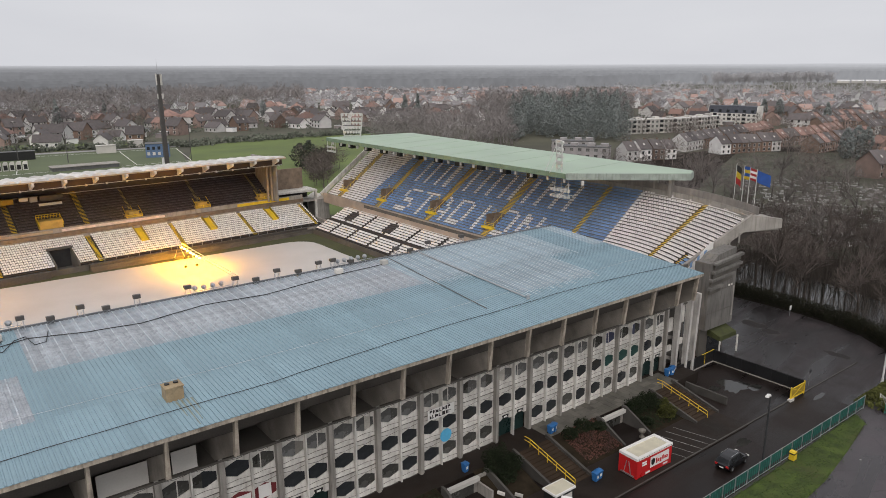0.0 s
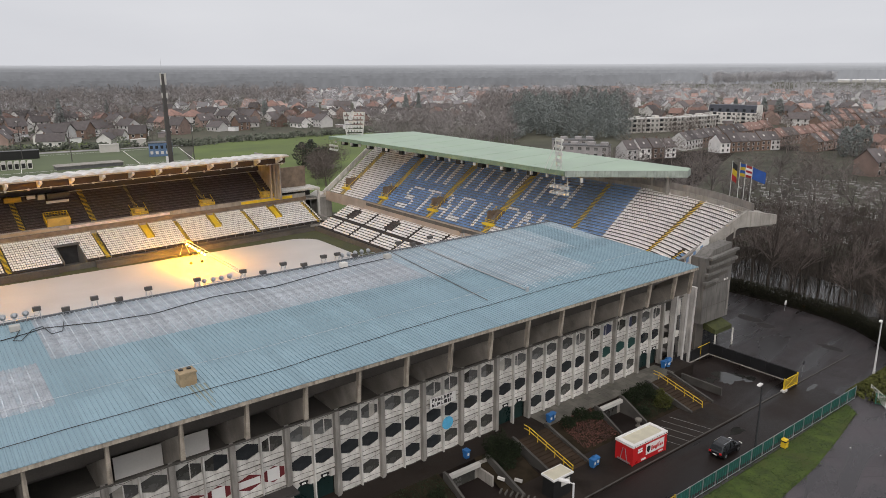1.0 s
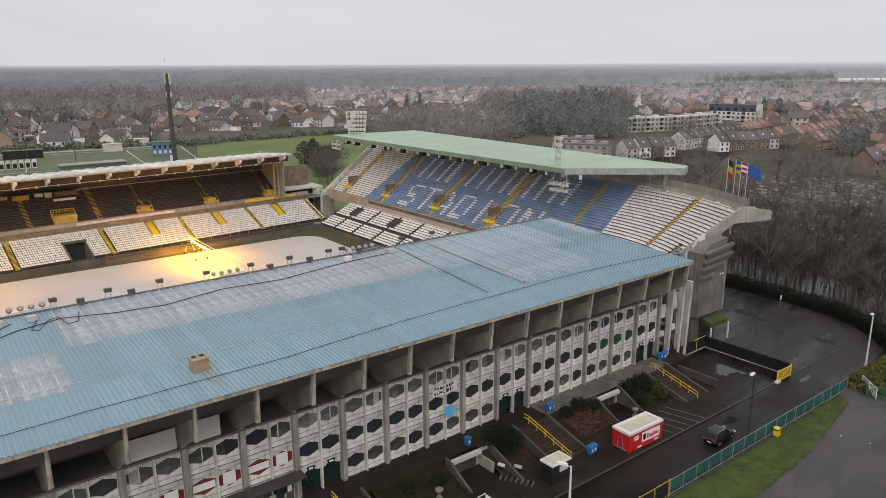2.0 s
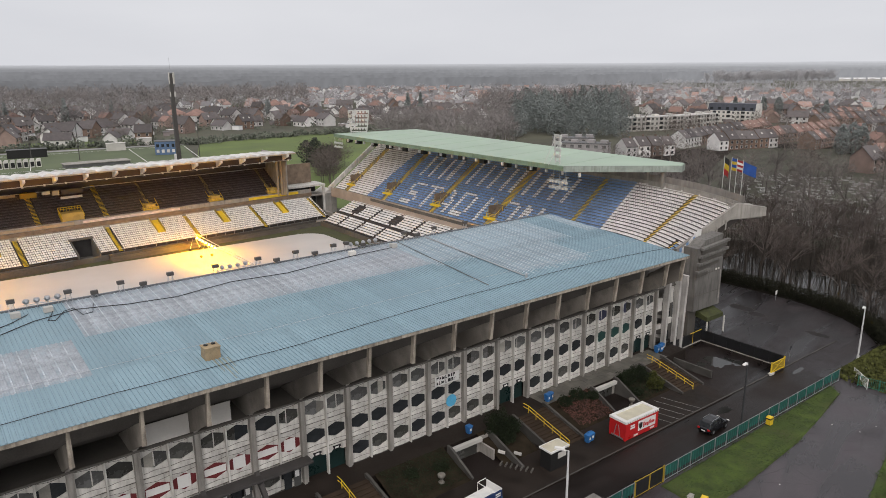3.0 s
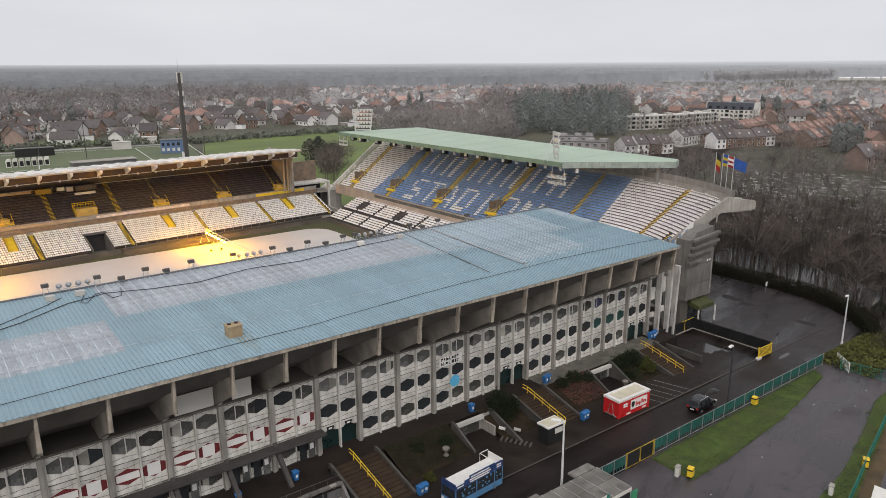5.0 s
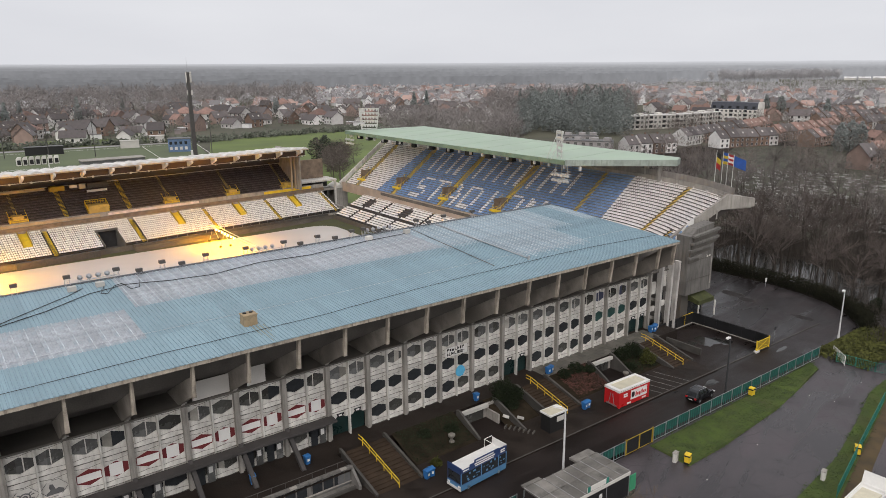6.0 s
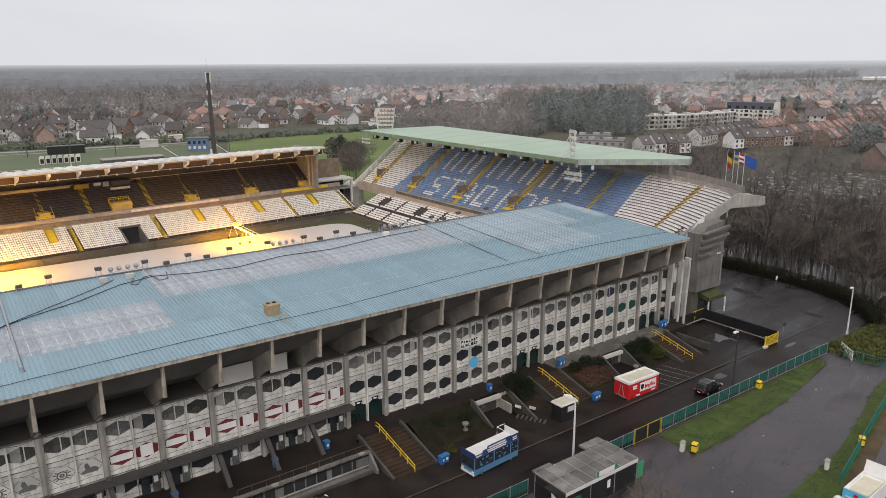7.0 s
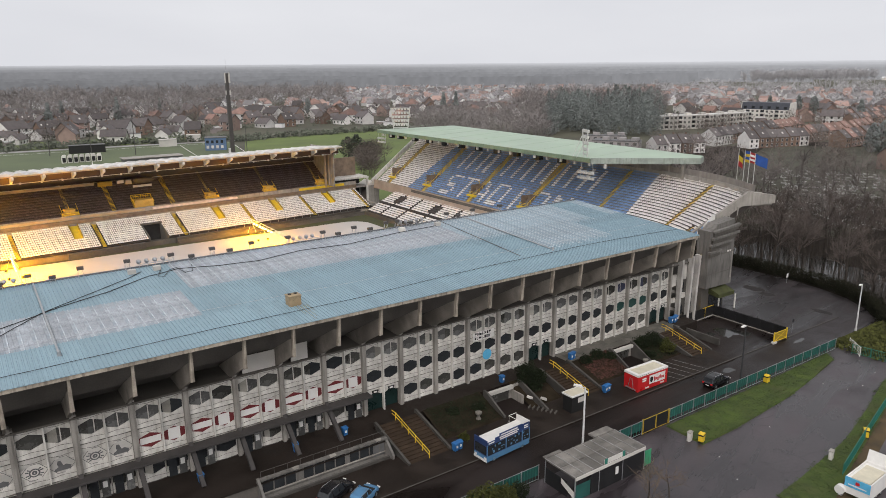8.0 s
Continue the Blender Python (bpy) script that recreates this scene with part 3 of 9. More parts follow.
def sheet_mesh(y0, y1, ribs=()):
    prof = []
    for i in range(3):
        u = i * RIB
        prof += [(u, 0.0), (u + 0.24, 0.0), (u + 0.265, 0.062), (u + 0.37, 0.062)]
    prof.append((SHEET, 0.0))
    s = Shape()
    n = len(prof)
    s.v = [(u, y0, roof_z(y0) + z) for u, z in prof] + [(u, y1, roof_z(y1) + z) for u, z in prof]
    s.v += [(0, y0, roof_z(y0) - 0.04), (SHEET, y0, roof_z(y0) - 0.04)]
    s.f = [(i, i + 1, n + i + 1, n + i) for i in range(n - 1)]
    s.f.append(tuple(range(n))[::-1][:-1] + (0, 2 * n, 2 * n + 1))
    me = s.mesh("roof_sheet")
    for i in range(n - 1):
        me.polygons[i].material_index = (0, 1, 2, 0)[i % 4] if i // 4 in ribs else (0, 1, 0, 0)[i % 4]
    return me


LENGTHS = [(-6.3, 1.6), (1.5, 10.4), (10.3, 21.2)]
sheet_blue = [sheet_mesh(*q) for q in LENGTHS]
sheet_pale = [sheet_mesh(*q, (0,)) for q in LENGTHS]
sheet_striped = [sheet_mesh(*q, (0, 2)) for q in LENGTHS]
for group, mats in ((sheet_blue, (ROOF_BLUE, RIB_SIDE, ROOF_BLUE)), (sheet_pale, (ROOF_PALE, ROOF_PALE, SEAM)), (sheet_striped, (ROOF_MID, ROOF_MID, SEAM))):
    for me in group:
        for mt in mats:
            me.materials.append(mt)


def hash01(x):
    return (math.sin(x * 12.9898) * 43758.5453) % 1.0


def pale(x, row):
    if row == 2:
        return 1 if -45 < x < -3 else 2 if -3 <= x < 22.5 or x > 27.5 else 0
    if row == 1:
        return 1 if -66 < x < -45.5 else 2 if 4 < x < 18.5 else 0
    return 1 if -78 < x < -66 else 0


count = int((ROOF_END + 81) / SHEET)
for i in range(count):
    x = ROOF_END - (i + 1) * SHEET
    if pale(x, 1) == 2 or pale(x, 2) == 2 and x < 23:
        y1 = 1.4 if pale(x, 1) else 10.2
        sh = Shape()
        for j in range(3):
            y0 = y1 - 0.1 - 1.3 * hash01(x + j * 0.7)
            u = x + j * RIB + 0.25
            sh.add([(u, y0, roof_z(y0) + 0.074), (u + 0.1, y0, roof_z(y0) + 0.074), (u + 0.1, y1, roof_z(y1) + 0.074), (u, y1, roof_z(y1) + 0.074),
                    (u, y0, roof_z(y0) + 0.052), (u + 0.1, y0, roof_z(y0) + 0.052), (u + 0.1, y1, roof_z(y1) + 0.052), (u, y1, roof_z(y1) + 0.052)], [(0, 1, 2, 3), (7, 6, 5, 4), (0, 4, 5, 1), (1, 5, 6, 2), (2, 6, 7, 3), (3, 7, 4, 0)])
        part("bleached_rib", sh, SEAM, stand)
    for row in range(3):
        me = (sheet_blue, sheet_pale, sheet_striped)[pale(x, row)][row]
        part("roof_sheet", me, ROOF_BLUE, stand, m=pose(x, 0, 0.004 * row + 0.003 * (i % 2)))

# ---- seating ----
SEAT_V, SEAT_F = [], []
for x0, x1, y0, y1, z0, z1 in ((-0.205, 0.205, -0.2, 0.2, 0.34, 0.42), (-0.205, 0.205, 0.15, 0.22, 0.42, 0.70)):
    k = len(SEAT_V)
    SEAT_V += [(x, y, z) for z in (z0, z1) for x, y in ((x0, y0), (x1, y0), (x1, y1), (x0, y1))]
    SEAT_F += [tuple(k + i for i in q) for q in ((4, 5, 6, 7), (0, 1, 5, 4), (1, 2, 6, 5), (2, 3, 7, 6), (3, 0, 4, 7), (3, 2, 1, 0))]


class Bank:
    """Rows of seats stepping up and outward from a front line. front: points; outward: unit normals."""

    def __init__(self, front, normals, z0, rows, depth, rise):
        self.p, self.n = [Vector(q) for q in front], [Vector(q).normalized() for q in normals]
        self.z0, self.rows, self.depth, self.rise = z0, rows, depth, rise
        self.at = [0.0]
        for a, b in zip(self.p, self.p[1:]):
            self.at.append(self.at[-1] + (b - a).length)
        self.length = self.at[-1]

    def point(self, s, r):
        """Place at s metres along the front line, r rows up."""
        s = min(max(s, 0), self.length)
        i = max(0, min(len(self.at) - 2, int(np.searchsorted(self.at, s, side="right")) - 1))
        f = (s - self.at[i]) / (self.at[i + 1] - self.at[i])
        p, n = self.p[i].lerp(self.p[i + 1], f), self.n[i].lerp(self.n[i + 1], f)
        q = p + n * (self.depth * r)
        return Vector((q.x, q.y, self.z0 + self.rise * r)), n

    def steps(self, name, mat, parent, label="", s0=0.0, s1=None, pieces=None):
        s1 = self.length if s1 is None else s1
        pieces = pieces or max(2, len(self.p) * 2)
        sh = Shape()
        ss = [s0 + (s1 - s0) * i / pieces for i in range(pieces + 1)]
        for r in range(self.rows):
            row = []
            for s in ss:
                a, n = self.point(s, r)
                b, _ = self.point(s, r + 1)
                row += [(a.x, a.y, a.z - self.rise), (a.x, a.y, a.z), (b.x, b.y, a.z), (b.x, b.y, self.z0 - self.rise)]
            k = len(sh.v)
            sh.v += row
            for i in range(pieces):
                for e in range(2):
                    sh.f.append((k + 4 * i + e, k + 4 * i + 4 + e, k + 4 * i + 5 + e, k + 4 * i + 1 + e))
        # ends that follow the rake, and a sloping soffit
        for s in (s0, s1):
            pts = []
            for r in range(self.rows):
                a, _ = self.point(s, r)
                b, _ = self.point(s, r + 1)
                pts += [(a.x, a.y, a.z), (b.x, b.y, a.z)]
            a, _ = self.point(s, 0)
            b, _ = self.point(s, self.rows)
            sh.add([(a.x, a.y, self.z0 - 1.1)] + pts + [(b.x, b.y, b.z - 1.5)], [tuple(range(len(pts) + 2))])
        k = len(sh.v)
        for s in ss:
            a, _ = self.point(s, 0)
            b, _ = self.point(s, self.rows)
            sh.v += [(a.x, a.y, self.z0 - 1.1), (b.x, b.y, b.z - 1.5), (a.x, a.y, self.z0)]
        for i in range(pieces):
            sh.f += [(k + 3 * i, k + 3 * i + 1, k + 3 * i + 4, k + 3 * i + 3), (k + 3 * i, k + 3 * i + 3, k + 3 * i + 5, k + 3 * i + 2)]
        return part(name, sh, mat, parent, label)

    def seats(self, colour, gaps, voids=(), pitch=0.5, s0=0.3, s1=None, skip=0.0):
        """Rows of x, y, z, heading, sorted by what colour(s, r) names."""
        out = {}
        s1 = (self.length if s1 is None else s1) - 0.3
        for r in range(self.rows):
            s = s0
            while s < s1:
                s += pitch
                if any(abs(s - g) < w for g, w in gaps) or any(a < s < b and c <= r < d for a, b, c, d in voids):
                    continue
                c = colour(s, r)
                if c is None:
                    continue
                a, n = self.point(s, r)
                q = a + Vector((n.x, n.y, 0)) * self.depth * 0.5
                out.setdefault(c, []).append((q.x, q.y, a.z, math.atan2(n.y, n.x) - math.pi / 2))
        return out

    def aisle(self, s, w, parent, mat, r0=0, r1=None, name="aisle"):
        sh = Shape()
        for r in range(r0, self.rows if r1 is None else r1):
            for h in range(2):
                a, n = self.point(s, r + h * 0.5)
                tgt = Vector((-n.y, n.x, 0))
                z = self.z0 + self.rise * r + (self.rise * 0.5 * h) + 0.02
                c = a + Vector((n.x, n.y, 0)) * self.depth * 0.25
                m = Matrix.Translation((c.x, c.y, z)) @ Matrix.Rotation(math.atan2(n.y, n.x), 4, "Z")
                sh.box(-self.depth * 0.2, self.depth * 0.2, -w / 2, w / 2, -0.02, 0.06 if h == 0 else 0.05, m)
        return part(name, sh, mat, parent, "yellow-painted aisle steps")


# ---- pitch ----
sheet("pitch_grass", [(-110, 38), (40, 38), (40, 122), (-110, 110)], 0.01, TURF, "dark turf margin round the covered pitch", "grass")
s = Shape()
nx, ny = 56, 30
X0, X1, Y0, Y1 = -98.0, 33.0, 44.0, 112.0
for j in range(ny + 1):
    for i in range(nx + 1):
        x, y = X0 + (X1 - X0) * i / nx, Y0 + (Y1 - Y0) * j / ny
        # rounded corners
        cx, cy = max(0, x - (X1 - 6)), max(0, y - (Y1 - 6))
        if cx > 0 and cy > 0:
            d = math.hypot(cx, cy)
            if d > 6:
                x, y = X1 - 6 + cx * 6 / d, Y1 - 6 + cy * 6 / d
        s.v.append((x, y, 0.06 + 0.05 * noise.noise((x * 0.25, y * 0.25, 0))))
s.f = [(j * (nx + 1) + i, j * (nx + 1) + i + 1, (j + 1) * (nx + 1) + i + 1, (j + 1) * (nx + 1) + i) for j in range(ny) for i in range(nx)]
solid("pitch_cover", s, COVER, "pale grey protective sheet spread over the pitch", "pitch cover", kind="structure")

# ---- end stand with green roof, wrapping round the corner ----
end_stand = thing("end_stand", "two-tier end stand under a flat green roof", "stadium stand", kind="structure")
UX, UZ = 49.0, 7.5
front = [(UX, 131.0), (UX, 30.0)]
norm = [(1, 0), (1, 0)]
for i in range(1, 13):
    a = radians(-34 * i / 12)
    R = 34.0
    front.append((UX - R + R * math.cos(a), 30.0 + R * math.sin(a)))
    norm.append((math.cos(a), math.sin(a)))
YELLOW_OLD = material("worn_yellow_paint", (0.46, 0.36, 0.13), 0.6, 0.3, 1.2, 8, 0.1, stain=0.5)
BEAM_CREAM = material("cream_painted_concrete", (0.37, 0.295, 0.205), 0.8, 0.25, 0.5, 6, 0.15, stain=0.35)
BUFF = material("buff_tier_wall", (0.39, 0.32, 0.26), 0.85, 0.2, 0.4, 6, 0.15, stain=0.3)
upper = Bank([(x, y, 0) for x, y in front], [(x, y, 0) for x, y in norm], UZ, 27, 0.64, 0.475)
S_CORNER = 101.0
upper.steps("upper_terrace", TREAD, end_stand, s1=S_CORNER, pieces=50)
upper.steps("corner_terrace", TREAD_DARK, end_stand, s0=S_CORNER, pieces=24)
AISLES = [7.2, 27.4, 49.8, 71.0, 93.0, 111.5]
VOIDS = [(a - 1.5, a + 1.1, 5, 10) for a in AISLES[:4]] + [(upper.length - 4.0, upper.length - 3.2, 0, 13)]
LETTERS = {
    "S": ("01111", "10000", "10000", "01110", "00001", "00001", "11110"), "T": ("11111", "00100", "00100", "00100", "00100", "00100", "00100"),
    "A": ("00100", "01010", "01010", "10001", "11111", "10001", "10001"), "D": ("11110", "10001", "10001", "10001", "10001", "10001", "11110"),
    "I": ("00100", "00100", "00100", "00100", "00100", "00100", "00100"), "O": ("01110", "10001", "10001", "10001", "10001", "10001", "01110"),
    "N": ("10001", "11001", "11001", "10101", "10011", "10011", "10001"), "=": ("10010",) * 7}


def lettered(s, r, text, s0, r0, cell_s, cell_r):
    i, j = int((s - s0) // (cell_s * 6.6)), int((r - r0) // cell_r)
    if not (0 <= i < len(text) and 0 <= j < 7) or s < s0:
        return False
    c = int(((s - s0) - i * cell_s * 6.6) // cell_s)
    return c < 5 and LETTERS[text[i]][6 - j][c] == "1"


def upper_colour(s, r):
    if s < 19 + 0.155 * r:
        return "white"
    if s > upper.length - 3.4 and r < 12:
        return "blue"
    if s > 100.9:
        return "white"
    if lettered(s, r, "STADION", 34.0, 1.6, 1.12, 1.45) or lettered(s, r, "=======", 32.6, 14.4, 1.24, 1.42):
        return "white"
    return "blue"


GAPS = [(a, 1.1 if a < 80 else 0.8 if a < 100 else 0.58) for a in AISLES]
banks = [upper.seats(upper_colour, GAPS, VOIDS, 0.56, 0.3, S_CORNER), upper.seats(upper_colour, GAPS, VOIDS, 0.43, S_CORNER)]
for name, rows in [pair for bank in banks for pair in bank.items()]:
    bulk("seats", SEAT_V, SEAT_F, rows, SEAT_WHITE if name == "white" else SEAT_BLUE, end_stand, f"{name} plastic seats in stepped rows")
for a in AISLES:
    if a in AISLES[:4]:
        upper.aisle(a, 1.5, end_stand, YELLOW, 0, 5)
        upper.aisle(a + 0.1, 2.2, end_stand, YELLOW, 10)
    else:
        upper.aisle(a, 1.4 if a < 100 else 1.05, end_stand, YELLOW)
upper.aisle(upper.length - 3.6, 0.7, end_stand, YELLOW, 0, 13)
lower = Bank([(38.5, 118.0, 0), (38.5, 45.0, 0)], [(1, 0, 0), (1, 0, 0)], 1.2, 13, 0.8, 0.38)
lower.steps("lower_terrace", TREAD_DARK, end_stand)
LOW_GAPS = [(8, 0.6), (17, 0.6), (27, 0.6), (37, 0.6), (48, 0.6), (60, 0.6)]
for name, rows in lower.seats(lambda s, r: None if r in (5,) else "white", LOW_GAPS, [(6, 10, 7, 11), (25, 29, 7, 11)]).items():
    bulk("seats", SEAT_V, SEAT_F, rows, SEAT_WHITE, end_stand, "white plastic seats of the lower tier")
s = Shape().box(48.6, 48.98, 30, 131, 5.6, 8.4)
part("tier_wall", s, BUFF, end_stand, "buff concrete wall between the tiers")
# flat dark strip paints the shade under the front row
part("tier_shade_strip", Shape().box(48.56, 48.6, 30, 108, 7.35, 8.15), CONCRETE_DARK, end_stand, "dark strip painting the shade below the front row")
s = Shape().box(37.7, 38.0, 40, 118, 0, 1.25)
part("pitch_wall", s, CONCRETE_DARK, end_stand)
# roof
s = Shape()
plan = [(51.0, 132.0), (51.0, 37.0), (66.6, 20.1), (69.5, 21.5), (74.0, 121.0)]
s.add([(x, y, 23.6 + (x - 51) * 0.035) for x, y in plan] + [(x, y, 24.5 + (x - 51) * 0.035) for x, y in plan], [tuple(range(5)), tuple(range(5, 10))[::-1]] + [(i, 5 + i, 5 + (i + 1) % 5, (i + 1) % 5) for i in range(5)])
part("roof", s, ROOF_GREEN, end_stand, "flat pale green roof")
# back wall and rear columns
s = Shape()
pts = []
for i in range(40):
    p, n = upper.point(upper.length * i / 39, upper.rows)
    pts.append((p.x, p.y))
s.ribbon(pts, 18.6, 21.2, 0.3)
part("back_wall", s, CONCRETE, end_stand)

# ---- far stand: white lower tier, black upper tier, white roof ----
far_stand = thing("far_stand", "two-tier far stand with black seats and white roof", "stadium stand", kind="structure")
FA = radians(4.5)
fd, fnrm = (-math.cos(FA), -math.sin(FA)), (-math.sin(FA), math.cos(FA))
F0 = (36.0, 121.0)


def fpt(s, back, z):
    return (F0[0] + fd[0] * s + fnrm[0] * back, F0[1] + fd[1] * s + fnrm[1] * back, z)


def fline(back, s0, s1):
    return [(*fpt(s0, back, 0)[:2], 0), (*fpt(s1, back, 0)[:2], 0)]


flow = Bank(fline(0.0, -6.5, 120), [(*fnrm, 0)] * 2, 1.6, 13, 0.8, 0.36)
flow.steps("lower_terrace", TREAD_DARK, far_stand, s1=64.0)
flow.steps("lower_terrace", TREAD_DARK, far_stand, s0=69.0)
over = Bank(fline(6.4, 57.5, 62.5), [(*fnrm, 0)] * 2, 4.48, 5, 0.8, 0.36)
over.steps("lower_terrace", TREAD_DARK, far_stand)
FG = [(q, 0.6) for q in (1.6, 20.5, 39.4, 59.3, 79.7, 98.6, 115.0)]
FVOID = [(64, 69, 0, 8)] + [(q - 1.0, q + 1.0, 5, 13) for q in (12.0, 29.9, 47.7, 84.5)]
FU = [(3.0, 0.5), (20.4, 0.5), (38.2, 0.5), (49.1, 0.75), (64.5, 0.75), (75.0, 0.5), (93.0, 0.5)]
for name, rows in flow.seats(lambda s, r: "white", FG, FVOID).items():
    bulk("seats", SEAT_V, SEAT_F, rows, SEAT_WHITE, far_stand, "white plastic seats of the lower tier")
for a, _ in FG:
    flow.aisle(a, 0.9, far_stand, YELLOW)
fup = Bank(fline(9.8, 3, 120), [(*fnrm, 0)] * 2, 8.2, 14, 0.8, 0.52)
fup.steps("upper_terrace", TREAD_DARK, far_stand)
for name, rows in fup.seats(lambda s, r: "black", FU, [(FU[i][0] - 1.6, FU[i][0] + 1.6, 0, 4) for i in (0, 1, 2, 5)] + [(54.2, 59.6, 0, 4)]).items():
    bulk("seats", SEAT_V, SEAT_F, rows, SEAT_BLACK, far_stand, "black plastic seats of the upper tier")
for a, half in FU:
    if half > 0.6:
        fup.aisle(a, 1.25, far_stand, YELLOW)
    else:
        fup.aisle(a, 0.8, far_stand, YELLOW_OLD, 4)


def fbox(s0, s1, b0, b1, z0, z1):
    s = Shape()
    m = Matrix(((fd[0], fnrm[0], 0, F0[0]), (fd[1], fnrm[1], 0, F0[1]), (0, 0, 1, 0), (0, 0, 0, 1)))
    s.box(s0, s1, b0, b1, z0, z1, m)
    return s


part("tier_wall", fbox(-6.5, 120, 9.5, 9.78, 5.4, 8.6), CONCRETE, far_stand)
part("pitch_wall", fbox(-6.5, 120, -0.6, -0.3, 0, 1.3), CONCRETE_DARK, far_stand)
part("back_wall", fbox(3, 120, 21.2, 21.5, 0, 19.2), CONCRETE_DARK, far_stand)
part("roof", fbox(2, 120, 2.9, 5.4, 20.45, 20.66), ROOF_WHITE, far_stand, "weathered white roof")
part("end_wall", fbox(2.6, 3.0, 7, 21.2, 8.0, 20.2), CONCRETE, far_stand)

# ---- facade: glazing, boards, canopy ----
# pane greys paint in reflected sky and how bright each room looks
PANE_GREY = material("reflection_grey_pane", (0.11, 0.11, 0.106), 0.25, 0.35, 0.4, 3, 0, per_object=0.35, spec=0.6)
PANE_DIM = material("dim_pane", (0.065, 0.064, 0.058), 0.25, 0.35, 0.4, 3, 0, per_object=0.4, spec=0.5)
DARK_GREY = material("grey_print", (0.12, 0.12, 0.12), 0.6)
MOSS = material("mossy_concrete", (0.055, 0.062, 0.022), 0.9, 0.4, 1.2, 10, 0.3)
VOM = material("brown_concrete", (0.20, 0.15, 0.11), 0.85, 0.3, 0.8, 8, 0.2)
RUST = material("rust_brown_lining", (0.075, 0.05, 0.036), 0.8, 0.25, 0.4, 5, 0.1)
PINKISH = material("pale_board", (0.60, 0.52, 0.50), 0.6)
YELLOW_DARK = material("ochre_paint", (0.36, 0.25, 0.03), 0.6, 0.25, 1.2, 8, 0.1, stain=0.4)
CLUB_BLUE = material("clubhouse_blue", (0.10, 0.16, 0.27), 0.6)
FASCIA = material("dull_green_fascia", (0.17, 0.24, 0.16), 0.6, 0.25, 0.6, 6, 0.1, streak=0.4, dark=(0.08, 0.11, 0.07))
STRUT = material("blackened_concrete", (0.055, 0.05, 0.048), 0.8, 0.3, 0.8, 8, 0.2)
PANE_TEAL = material("teal_board", (0.02, 0.062, 0.055), 0.4, 0.2, 0.5, 4, 0)
PANE_VIOLET = material("violet_board", (0.04, 0.045, 0.085), 0.4, 0.2, 0.5, 4, 0)


BLIND = material("yellowed_blind", (0.30, 0.285, 0.25), 0.8, 0.25, 0.8, 6, 0.05, per_object=0.4)
DOOR_DARK = material("dark_teal_door", (0.012, 0.03, 0.028), 0.35, 0.3, 0.5, 4, 0)


def hex_mesh(name, w, h, side, depth):
    return Shape().prism(hexagon(0, 0, w, h, side), lambda u, v, q: (u, q, v), 0, depth).mesh(name)


